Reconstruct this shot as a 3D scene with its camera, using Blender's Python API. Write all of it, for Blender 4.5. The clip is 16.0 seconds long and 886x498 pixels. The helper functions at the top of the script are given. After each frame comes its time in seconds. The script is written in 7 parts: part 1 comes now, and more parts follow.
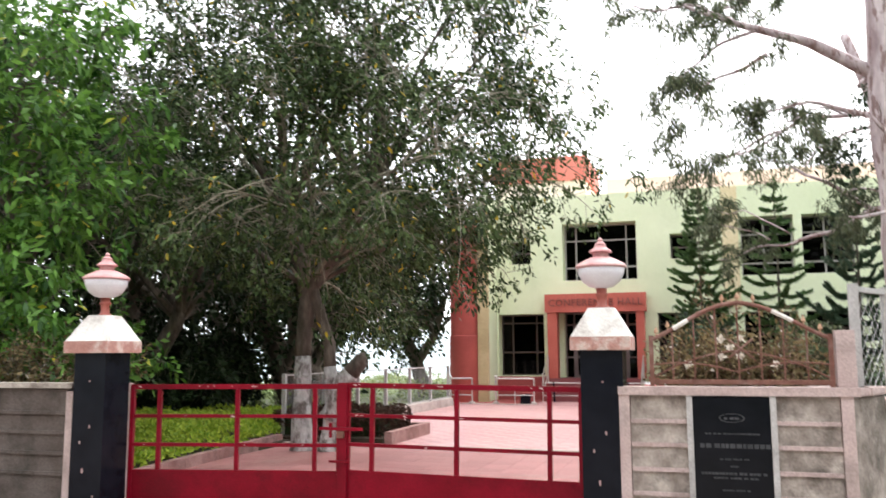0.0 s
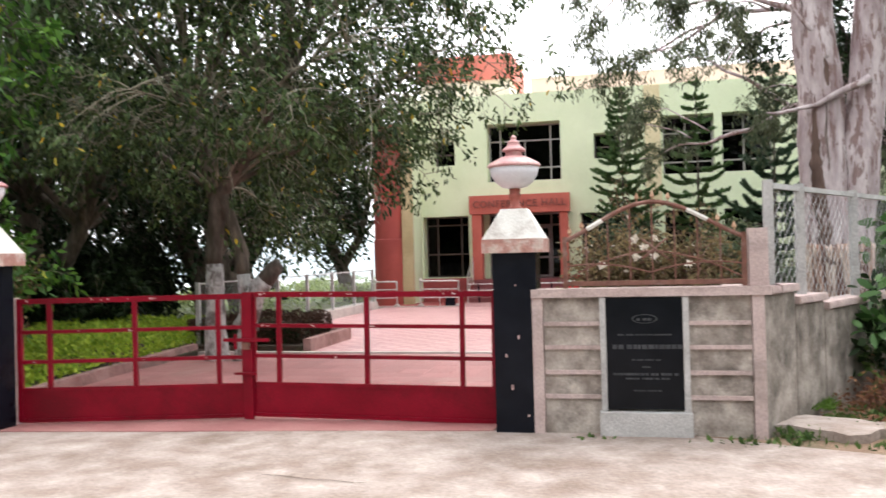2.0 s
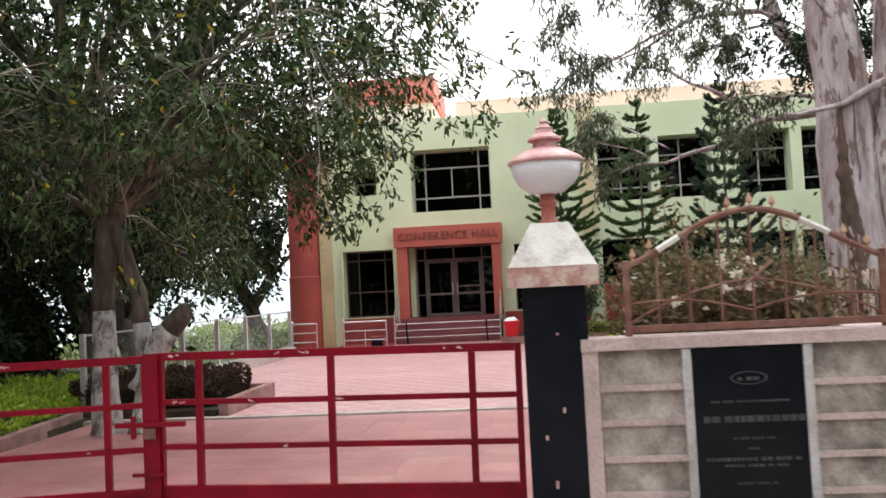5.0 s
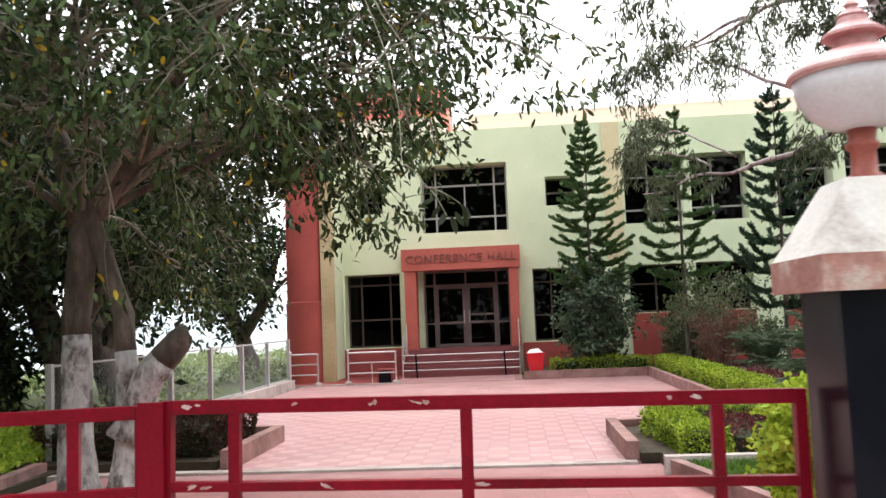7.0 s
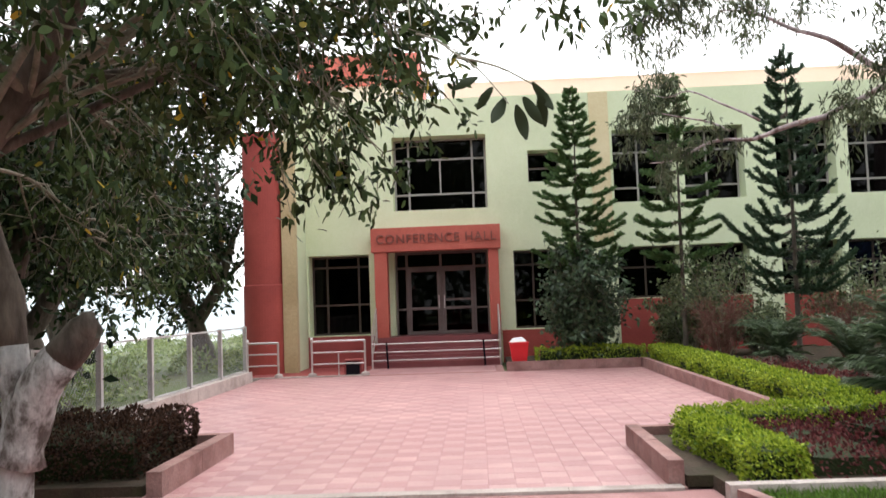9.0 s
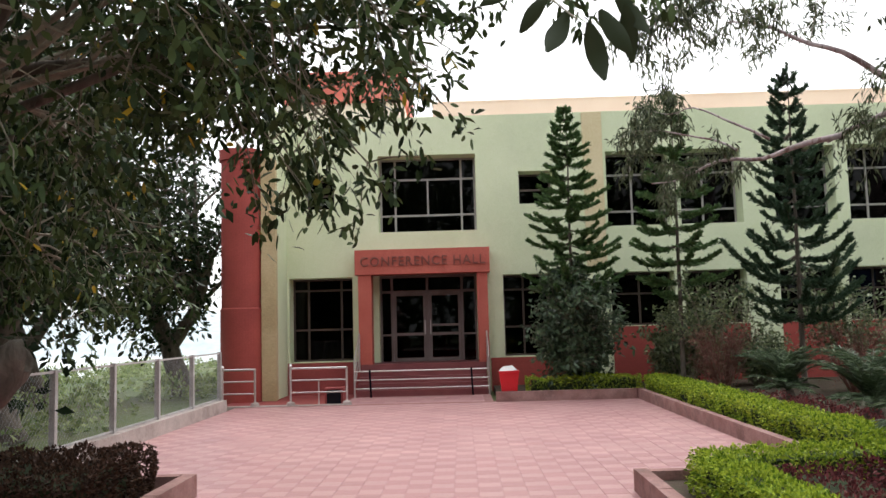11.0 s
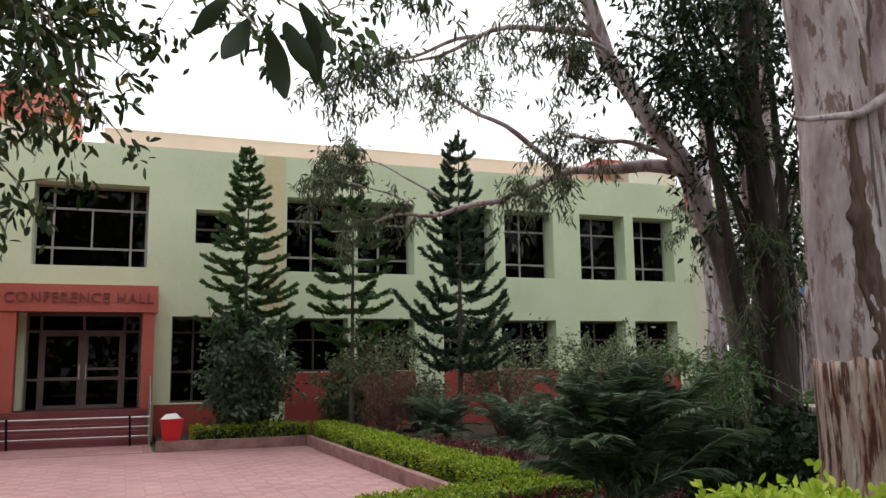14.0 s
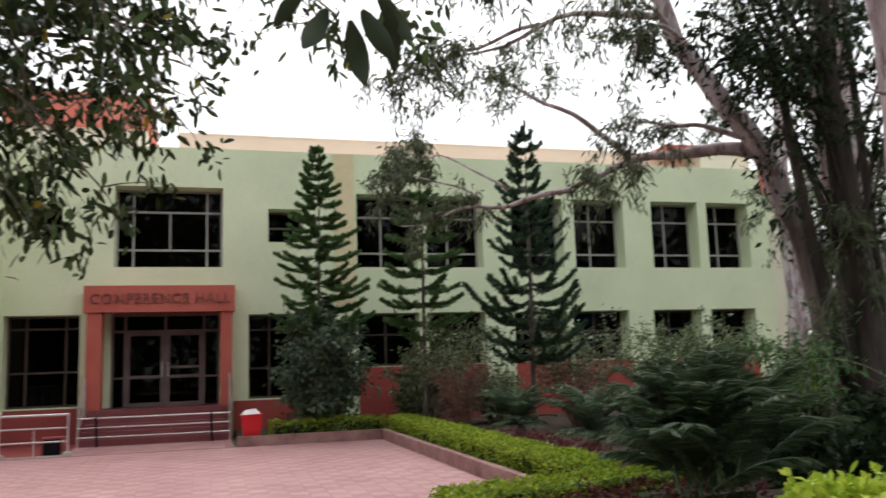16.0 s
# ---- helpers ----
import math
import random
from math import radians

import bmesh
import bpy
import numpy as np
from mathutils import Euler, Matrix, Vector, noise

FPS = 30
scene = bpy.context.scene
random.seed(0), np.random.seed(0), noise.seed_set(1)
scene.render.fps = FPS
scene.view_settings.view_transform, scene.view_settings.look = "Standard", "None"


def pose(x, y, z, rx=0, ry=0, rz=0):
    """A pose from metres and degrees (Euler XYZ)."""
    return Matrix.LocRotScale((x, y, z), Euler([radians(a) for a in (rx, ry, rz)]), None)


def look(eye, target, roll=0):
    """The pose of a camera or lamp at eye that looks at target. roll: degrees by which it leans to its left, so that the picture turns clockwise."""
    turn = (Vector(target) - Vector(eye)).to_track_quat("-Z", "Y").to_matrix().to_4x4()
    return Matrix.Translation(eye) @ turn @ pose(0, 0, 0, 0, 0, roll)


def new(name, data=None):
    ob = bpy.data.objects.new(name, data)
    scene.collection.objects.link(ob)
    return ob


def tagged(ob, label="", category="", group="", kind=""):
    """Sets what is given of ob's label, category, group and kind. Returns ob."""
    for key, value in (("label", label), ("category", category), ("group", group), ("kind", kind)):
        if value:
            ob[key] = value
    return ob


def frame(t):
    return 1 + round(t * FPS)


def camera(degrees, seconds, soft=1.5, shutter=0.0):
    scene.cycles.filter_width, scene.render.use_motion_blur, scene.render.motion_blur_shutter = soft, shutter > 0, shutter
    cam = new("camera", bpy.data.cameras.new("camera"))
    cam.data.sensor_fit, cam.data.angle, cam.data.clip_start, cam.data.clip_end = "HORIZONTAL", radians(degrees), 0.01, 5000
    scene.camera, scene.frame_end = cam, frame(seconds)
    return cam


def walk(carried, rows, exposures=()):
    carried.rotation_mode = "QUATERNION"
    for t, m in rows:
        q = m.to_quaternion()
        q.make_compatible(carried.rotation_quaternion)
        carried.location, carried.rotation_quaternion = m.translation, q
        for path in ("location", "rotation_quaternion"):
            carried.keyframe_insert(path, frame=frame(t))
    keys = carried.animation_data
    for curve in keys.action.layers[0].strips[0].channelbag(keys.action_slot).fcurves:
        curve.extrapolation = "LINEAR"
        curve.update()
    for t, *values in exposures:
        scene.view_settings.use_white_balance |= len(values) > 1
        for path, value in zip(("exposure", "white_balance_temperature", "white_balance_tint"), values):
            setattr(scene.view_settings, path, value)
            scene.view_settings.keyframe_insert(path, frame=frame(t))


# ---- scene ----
cam = camera(56.0, 16.0, shutter=0.5)
PATH = [
    (0, (0.200, 0.346, 1.717), (-0.396, 2.239, 1.966), -0.3),
    (0.5, (0.191, 0.468, 1.748), (-0.338, 2.389, 1.924), -2.6),
    (1, (0.207, 0.577, 1.741), (-0.328, 2.501, 1.851), -3.6),
    (1.5, (0.241, 0.695, 1.702), (-0.277, 2.625, 1.768), -2.8),
    (2, (0.288, 0.832, 1.741), (-0.153, 2.782, 1.755), -1.5),
    (2.5, (0.259, 0.878, 1.790), (0.009, 2.862, 1.745), -0.2),
    (3, (0.097, 1.111, 1.770), (0.093, 3.105, 1.625), 0.2),
    (3.5, (-0.097, 1.594, 1.713), (0.037, 3.580, 1.523), 0.4),
    (4, (-0.307, 2.128, 1.743), (-0.233, 4.124, 1.640), -0.3),
    (4.5, (-0.626, 2.687, 1.761), (-0.745, 4.683, 1.803), -1.8),
    (4.7, (-0.745, 2.891, 1.771), (-0.954, 4.879, 1.840), -2.9),
    (7, (-2.171, 5.565, 1.700), (-2.331, 7.552, 1.867), -2.3),
    (7.5, (-2.311, 6.176, 1.692), (-2.392, 8.169, 1.841), -2.5),
    (8, (-2.376, 6.867, 1.668), (-2.419, 8.864, 1.769), -1.5),
    (8.5, (-2.498, 7.344, 1.677), (-2.557, 9.342, 1.765), -1.7),
    (9, (-2.603, 7.702, 1.708), (-2.680, 9.696, 1.837), -2.1),
    (9.5, (-2.616, 8.058, 1.753), (-2.691, 10.049, 1.928), -1.7),
    (12, (-2.736, 8.742, 1.752), (-2.667, 10.732, 1.947), -1.5),
    (12.5, (-2.711, 8.771, 1.740), (-2.480, 10.743, 1.985), -0.9),
    (13, (-2.677, 8.792, 1.728), (-2.148, 10.699, 2.014), -0.7),
    (13.5, (-2.686, 8.794, 1.732), (-2.016, 10.657, 2.016), -0.7),
    (14, (-2.663, 8.765, 1.746), (-1.956, 10.615, 2.025), -0.8),
    (14.5, (-2.667, 8.763, 1.744), (-1.943, 10.606, 2.022), -0.8),
    (15, (-2.665, 8.768, 1.739), (-1.931, 10.607, 2.020), -0.9),
    (15.5, (-2.664, 8.786, 1.708), (-1.971, 10.639, 1.996), -1.3),
    (16, (-2.683, 8.782, 1.732), (-2.131, 10.685, 1.999), -1.8),
]
walk(cam, [(t, look(eye, target, roll)) for t, eye, target, roll in PATH],
     exposures=[(0.0, 1.8), (1.0, 1.65), (2.0, 1.66), (2.5, 1.62), (3.0, 1.42), (3.5, 1.22), (4.0, 1.17), (4.5, 1.24), (7.0, 1.6), (8.5, 1.55), (9.5, 1.25), (12.0, 1.02), (13.0, 0.78), (15.0, 0.76), (16.0, 0.86)])

# ---- light ----
world = bpy.data.worlds.new("overcast_sky")
scene.world = world
world.use_nodes = True
wn, wl = world.node_tree.nodes, world.node_tree.links
sky = wn.new("ShaderNodeTexSky")
sky.sky_type, sky.sun_disc = "NISHITA", False
sky.sun_elevation, sky.sun_rotation = radians(58), radians(15)
sky.air_density, sky.dust_density, sky.ozone_density = 1.0, 6.0, 1.0
grey = wn.new("ShaderNodeHueSaturation")
grey.inputs["Saturation"].default_value = 0.22
wl.new(sky.outputs[0], grey.inputs["Color"])
cloud = wn.new("ShaderNodeMix")
cloud.data_type = "RGBA"
cloud.inputs["Factor"].default_value = 0.7
cloud.inputs["B"].default_value = (6.0, 6.15, 6.3, 1)
wl.new(grey.outputs[0], cloud.inputs["A"])
wl.new(cloud.outputs["Result"], wn["Background"].inputs["Color"])
wn["Background"].inputs["Strength"].default_value = 0.15

sun = new("sun", bpy.data.lights.new("sun", "SUN"))
sun.data.energy, sun.data.angle, sun.data.color = 0.5, radians(40), (1.0, 0.98, 0.95)
sun.matrix_basis = look((5, 18, 30), (0, 0, 0))

rng = np.random.default_rng(7)


# ---- materials ----
def surface(name, c1, c2, scale=3.0, rough=0.8, bump=0.2, fine=60.0, stain=None, stain_scale=0.7, stain_amount=0.5, metal=0.0, island=0.0, coat=0.0, spec=0.4, stretch=0.0, stain_at=(0.5, 0.66)):
    m = bpy.data.materials.new(name)
    m.use_nodes = True
    n, l = m.node_tree.nodes, m.node_tree.links
    b = n["Principled BSDF"]
    co = n.new("ShaderNodeTexCoord").outputs["Object"]
    if stretch:
        mp = n.new("ShaderNodeMapping")
        mp.inputs["Scale"].default_value = (1, 1, stretch)
        l.new(co, mp.inputs["Vector"])
        co = mp.outputs["Vector"]
    big, small = n.new("ShaderNodeTexNoise"), n.new("ShaderNodeTexNoise")
    for q, s, d in ((big, scale, 6.0), (small, fine, 4.0)):
        q.inputs["Scale"].default_value, q.inputs["Detail"].default_value = s, d
        l.new(co, q.inputs["Vector"])
    ramp = n.new("ShaderNodeValToRGB")
    ramp.color_ramp.elements[0].position, ramp.color_ramp.elements[1].position = 0.33, 0.67
    ramp.color_ramp.elements[0].color, ramp.color_ramp.elements[1].color = (*c1, 1), (*c2, 1)
    l.new(big.outputs["Fac"], ramp.inputs["Fac"])
    out = ramp.outputs["Color"]
    if stain:
        st, sr, mx = n.new("ShaderNodeTexNoise"), n.new("ShaderNodeValToRGB"), n.new("ShaderNodeMix")
        st.inputs["Scale"].default_value, st.inputs["Detail"].default_value, st.inputs["Roughness"].default_value = stain_scale, 9.0, 0.68
        sr.color_ramp.elements[0].position, sr.color_ramp.elements[1].position = stain_at
        sr.color_ramp.elements[1].color = (stain_amount,) * 3 + (1,)
        mx.data_type = "RGBA"
        mx.inputs["B"].default_value = (*stain, 1)
        l.new(co, st.inputs["Vector"])
        l.new(st.outputs["Fac"], sr.inputs["Fac"])
        l.new(sr.outputs["Color"], mx.inputs["Factor"])
        l.new(out, mx.inputs["A"])
        out = mx.outputs["Result"]
    grain = n.new("ShaderNodeMix")
    grain.data_type, grain.blend_type = "RGBA", "OVERLAY"
    grain.inputs["Factor"].default_value = 0.35
    l.new(out, grain.inputs["A"])
    l.new(small.outputs["Fac"], grain.inputs["B"])
    out = grain.outputs["Result"]
    if island:
        hs, rnd, mr = n.new("ShaderNodeHueSaturation"), n.new("ShaderNodeObjectInfo"), n.new("ShaderNodeMapRange")
        mr.inputs["To Min"].default_value, mr.inputs["To Max"].default_value = 1 - island, 1 + island
        geo, add, fr = n.new("ShaderNodeNewGeometry"), n.new("ShaderNodeMath"), n.new("ShaderNodeMath")
        add.operation, fr.operation = "ADD", "FRACT"
        l.new(rnd.outputs["Random"], add.inputs[0])
        l.new(geo.outputs["Random Per Island"], add.inputs[1])
        l.new(add.outputs[0], fr.inputs[0])
        l.new(fr.outputs[0], mr.inputs["Value"])
        l.new(mr.outputs[0], hs.inputs["Value"])
        l.new(out, hs.inputs["Color"])
        out = hs.outputs["Color"]
    l.new(out, b.inputs["Base Color"])
    b.inputs["Roughness"].default_value, b.inputs["Metallic"].default_value, b.inputs["Coat Weight"].default_value = rough, metal, coat
    b.inputs["Specular IOR Level"].default_value = spec
    bp = n.new("ShaderNodeBump")
    bp.inputs["Strength"].default_value, bp.inputs["Distance"].default_value = bump, 0.02
    l.new(small.outputs["Fac"], bp.inputs["Height"])
    l.new(bp.outputs[0], b.inputs["Normal"])
    return m


def leafy(name, c1, c2, rough=0.5, through_light=0.3, spot=None, gloss=0.18):
    m = bpy.data.materials.new(name)
    m.use_nodes = True
    n, l = m.node_tree.nodes, m.node_tree.links
    b = n["Principled BSDF"]
    geo, ramp = n.new("ShaderNodeNewGeometry"), n.new("ShaderNodeValToRGB")
    e = ramp.color_ramp.elements
    e[0].color, e[1].color = (*c1, 1), (*c2, 1)
    if spot:
        e[1].position = 0.985
        x = e.new(0.993)
        x.color = (*spot, 1)
    l.new(geo.outputs["Random Per Island"], ramp.inputs["Fac"])
    l.new(ramp.outputs["Color"], b.inputs["Base Color"])
    b.inputs["Roughness"].default_value = rough
    b.inputs["Specular IOR Level"].default_value = gloss
    tr, mx = n.new("ShaderNodeBsdfTranslucent"), n.new("ShaderNodeMixShader")
    l.new(ramp.outputs["Color"], tr.inputs["Color"])
    mx.inputs["Fac"].default_value = through_light
    l.new(b.outputs[0], mx.inputs[1])
    l.new(tr.outputs[0], mx.inputs[2])
    l.new(mx.outputs[0], n["Material Output"].inputs["Surface"])
    return m


def tinted_glass(name, tint, rough=0.02):
    m = bpy.data.materials.new(name)
    m.use_nodes = True
    n, l = m.node_tree.nodes, m.node_tree.links
    n.remove(n["Principled BSDF"])
    tr, gl, fr, mx = n.new("ShaderNodeBsdfTransparent"), n.new("ShaderNodeBsdfGlossy"), n.new("ShaderNodeFresnel"), n.new("ShaderNodeMixShader")
    tr.inputs["Color"].default_value, gl.inputs["Roughness"].default_value, fr.inputs["IOR"].default_value = (*tint, 1), rough, 1.24
    l.new(fr.outputs[0], mx.inputs["Fac"])
    l.new(tr.outputs[0], mx.inputs[1])
    l.new(gl.outputs[0], mx.inputs[2])
    l.new(mx.outputs[0], n["Material Output"].inputs["Surface"])
    return m


M_GREEN = surface("mint_green_wall_paint", (0.615, 0.68, 0.455), (0.68, 0.735, 0.515), 0.6, 0.85, 0.12, 45, (0.50, 0.54, 0.38), 0.35, 0.3)
M_RED = surface("terracotta_red_paint", (0.30, 0.052, 0.043), (0.375, 0.072, 0.058), 0.9, 0.75, 0.15, 40, (0.27, 0.05, 0.045), 0.6, 0.4)
M_DEEPRED = surface("dark_red_plinth_paint", (0.27, 0.05, 0.05), (0.33, 0.07, 0.065), 1.2, 0.7, 0.15, 40, (0.17, 0.04, 0.04), 0.8, 0.5)
M_TAN = surface("ochre_tan_paint", (0.50, 0.40, 0.22), (0.57, 0.46, 0.27), 0.9, 0.85, 0.12, 40, (0.36, 0.27, 0.14), 0.7, 0.5)
M_TAN2 = surface("pale_ochre_band_paint", (0.64, 0.54, 0.33), (0.71, 0.61, 0.40), 0.9, 0.85, 0.1, 40)
M_PEACH = surface("peach_parapet_paint", (0.80, 0.62, 0.51), (0.85, 0.68, 0.57), 0.7, 0.85, 0.1, 40, (0.72, 0.55, 0.45), 0.4, 0.3)
M_CREAM = surface("cream_wall_paint", (0.74, 0.68, 0.54), (0.8, 0.75, 0.62), 0.7, 0.85, 0.1, 40)
M_CORAL = surface("coral_red_trim_paint", (0.62, 0.16, 0.12), (0.68, 0.22, 0.17), 0.9, 0.75, 0.1, 40)
# Near-black plaster: the gloom of unlit rooms is put into the colour.
M_DARKROOM = surface("room_plaster_painted_dim", (0.03, 0.02, 0.017), (0.042, 0.03, 0.025), 1.0, 0.9, 0.1)
# Dark brown frames; shade of the window recess is put into the colour.
M_FRAMEDIM = surface("recess_darkened_frame", (0.048, 0.030, 0.026), (0.072, 0.047, 0.041), 2.0, 0.5, 0.03, 80)
M_FRAME = surface("anodised_aluminium_frame", (0.125, 0.092, 0.087), (0.17, 0.13, 0.125), 2.0, 0.5, 0.03, 80)
M_ALU = surface("pale_aluminium_frame", (0.29, 0.27, 0.26), (0.36, 0.335, 0.325), 2.0, 0.5, 0.03, 80)
M_GLASS = tinted_glass("dark_tinted_glass", (0.06, 0.045, 0.042))
M_STEEL = surface("brushed_stainless_steel", (0.66, 0.63, 0.62), (0.72, 0.69, 0.68), 2.0, 0.32, 0.02, 120, metal=0.85)
M_GATE = surface("glossy_maroon_gate_paint", (0.17, 0.0025, 0.012), (0.22, 0.004, 0.017), 2.5, 0.34, 0.05, 50, (0.09, 0.003, 0.008), 1.6, 0.6, spec=0.16)
M_CHIP = surface("chipped_primer", (0.34, 0.16, 0.16), (0.62, 0.50, 0.48), 12.0, 0.8, 0.2, 90)
M_BLACK = surface("black_granite_tile", (0.004, 0.005, 0.009), (0.008, 0.0095, 0.015), 4.0, 0.25, 0.02, 200, spec=0.14)
M_PLAQUE = surface("polished_black_granite", (0.005, 0.006, 0.008), (0.008, 0.009, 0.012), 5.0, 0.2, 0.01, 220, spec=0.13)
M_ETCH = surface("worn_etched_letters", (0.025, 0.026, 0.03), (0.06, 0.06, 0.066), 9.0, 0.7, 0.05)
M_CAPWHITE = surface("weathered_white_limewash", (0.66, 0.63, 0.59), (0.78, 0.75, 0.71), 3.0, 0.9, 0.25, 40, (0.36, 0.29, 0.26), 2.2, 0.7)
M_CAPBAND = surface("flaking_pink_plaster", (0.36, 0.17, 0.14), (0.50, 0.30, 0.26), 5.0, 0.9, 0.35, 45, (0.60, 0.54, 0.49), 5.0, 0.9)
M_OPAL = surface("opal_white_lamp_glass", (0.62, 0.60, 0.64), (0.70, 0.68, 0.71), 2.0, 0.3, 0.02, 60, coat=0.2)
M_ROSE = surface("faded_rose_enamel", (0.46, 0.20, 0.20), (0.60, 0.34, 0.335), 5.0, 0.5, 0.1, 60, (0.66, 0.55, 0.5), 3.0, 0.6)
M_COPPER = surface("reddish_copper_paint", (0.30, 0.075, 0.055), (0.38, 0.11, 0.085), 5.0, 0.45, 0.1, 60)
M_CONC = surface("grimy_cast_concrete", (0.235, 0.195, 0.17), (0.49, 0.43, 0.385), 5.0, 0.95, 0.45, 35, (0.09, 0.075, 0.065), 2.6, 0.75)
M_CONCSIDE = surface("damp_stained_concrete", (0.15, 0.125, 0.105), (0.40, 0.345, 0.305), 4.0, 0.95, 0.6, 30, (0.06, 0.05, 0.04), 1.8, 0.8)
M_CONCDARK = surface("dark_brown_cast_concrete", (0.085, 0.066, 0.058), (0.15, 0.122, 0.11), 2.6, 0.95, 0.4, 35, (0.04, 0.035, 0.03), 1.5, 0.7)
M_PINKC = surface("pinkish_painted_cement", (0.44, 0.33, 0.31), (0.55, 0.43, 0.41), 3.0, 0.92, 0.3, 40, (0.24, 0.19, 0.17), 2.0, 0.6)
M_POST = surface("pale_concrete_post", (0.40, 0.38, 0.37), (0.52, 0.50, 0.49), 3.0, 0.93, 0.3, 45, (0.22, 0.20, 0.19), 2.2, 0.5)
M_WIRE = surface("galvanised_wire", (0.33, 0.33, 0.34), (0.42, 0.42, 0.43), 6.0, 0.5, 0.02, 90, metal=0.6)
M_TANIRON = surface("tan_painted_iron", (0.36, 0.20, 0.12), (0.52, 0.33, 0.22), 9.0, 0.7, 0.1, 90)
M_RUST = surface("rusty_brown_iron", (0.13, 0.055, 0.04), (0.22, 0.10, 0.075), 9.0, 0.8, 0.2, 90, (0.42, 0.33, 0.3), 3.0, 0.35)
M_APRON = surface("worn_concrete_apron", (0.27, 0.205, 0.175), (0.43, 0.36, 0.325), 2.6, 0.95, 0.8, 26, (0.155, 0.105, 0.078), 0.9, 0.8, stain_at=(0.48, 0.70))
M_CRACK = surface("dirt_filled_crack", (0.07, 0.055, 0.045), (0.12, 0.09, 0.07), 8.0, 1.0, 0.3)
M_ROAD = surface("fresh_asphalt", (0.035, 0.035, 0.04), (0.05, 0.05, 0.056), 1.2, 0.85, 0.6, 140, (0.075, 0.07, 0.07), 0.5, 0.4)
M_LINE = surface("white_road_paint", (0.66, 0.65, 0.63), (0.78, 0.77, 0.75), 2.5, 0.8, 0.3, 90, (0.45, 0.43, 0.4), 3.0, 0.5)
M_EARTH = surface("dry_red_earth", (0.17, 0.105, 0.07), (0.30, 0.20, 0.14), 2.6, 1.0, 0.8, 30, (0.075, 0.085, 0.035), 1.4, 0.85)
# Dark soil, lowered in colour to read as lying in shade.
M_SOIL = surface("garden_soil_shade_in_colour", (0.038, 0.026, 0.018), (0.075, 0.050, 0.034), 3.0, 1.0, 0.6, 30, (0.05, 0.06, 0.025), 1.6, 0.6)
# Hedge core colour: the shade between the leaves, painted in.
M_CORE = surface("hedge_core_shade", (0.014, 0.024, 0.008), (0.03, 0.045, 0.014), 9.0, 1.0, 0.8, 40)
M_LAND = surface("rough_green_land", (0.055, 0.085, 0.03), (0.11, 0.14, 0.05), 0.25, 1.0, 0.6, 4, (0.16, 0.13, 0.07), 0.12, 0.6)
# Pale far tones: distance haze is put into the plain and hill colours.
M_PLAIN = surface("far_plain_haze_painted", (0.50, 0.54, 0.55), (0.60, 0.64, 0.64), 0.01, 1.0, 0.0, 0.1)
M_HILL = surface("far_hill_haze_painted", (0.40, 0.46, 0.48), (0.46, 0.52, 0.54), 0.01, 1.0, 0.0, 0.1)
M_TILE = surface("dusty_pink_paver", (0.375, 0.178, 0.18), (0.455, 0.235, 0.235), 1.1, 0.42, 0.2, 50, (0.50, 0.305, 0.30), 0.6, 0.5, island=0.05)
M_TILEPALE = surface("faded_pink_paver", (0.43, 0.235, 0.236), (0.54, 0.325, 0.32), 1.1, 0.42, 0.2, 50, (0.42, 0.23, 0.23), 0.6, 0.5, island=0.04)
M_TILEDARK = surface("oxide_red_paving_slab", (0.29, 0.115, 0.110), (0.375, 0.165, 0.158), 1.2, 0.65, 0.25, 50, (0.42, 0.25, 0.22), 0.8, 0.5, island=0.09)
M_JOINT = surface("sandy_paver_joint", (0.33, 0.17, 0.165), (0.40, 0.22, 0.215), 3.0, 0.95, 0.3)
M_KERB = surface("stained_reddish_kerb", (0.25, 0.125, 0.112), (0.40, 0.245, 0.225), 2.2, 0.92, 0.35, 40, (0.12, 0.075, 0.068), 1.6, 0.6)
M_KERBPALE = surface("pale_cement_kerb", (0.42, 0.36, 0.33), (0.54, 0.47, 0.44), 2.2, 0.92, 0.35, 40, (0.25, 0.2, 0.18), 1.6, 0.6)
M_STEP = surface("polished_maroon_step", (0.17, 0.045, 0.05), (0.23, 0.07, 0.072), 1.5, 0.5, 0.08, 50)
M_SIGNRED = surface("brick_red_sign_board", (0.43, 0.095, 0.07), (0.49, 0.125, 0.092), 1.0, 0.7, 0.12, 40)
M_LETTER = surface("dark_raised_letters", (0.17, 0.05, 0.04), (0.23, 0.08, 0.06), 5.0, 0.6, 0.05)
M_BINRED = surface("bright_red_plastic", (0.60, 0.012, 0.02), (0.66, 0.02, 0.03), 2.0, 0.35, 0.02)
M_BINWHITE = surface("white_plastic", (0.75, 0.74, 0.73), (0.8, 0.79, 0.78), 2.0, 0.4, 0.02)
M_BARK = surface("brown_tree_bark", (0.072, 0.058, 0.048), (0.17, 0.14, 0.115), 7.0, 0.95, 0.9, 22, (0.05, 0.045, 0.03), 3.0, 0.6, stretch=0.35)
M_TWIG = surface("grey_brown_twig", (0.17, 0.155, 0.115), (0.30, 0.28, 0.215), 9.0, 0.9, 0.3, 40)
M_WHITEWASH = surface("whitewashed_bark", (0.36, 0.34, 0.33), (0.58, 0.56, 0.55), 6.0, 0.95, 0.9, 22, (0.09, 0.07, 0.06), 5.0, 0.9, stretch=0.6, stain_at=(0.47, 0.6))
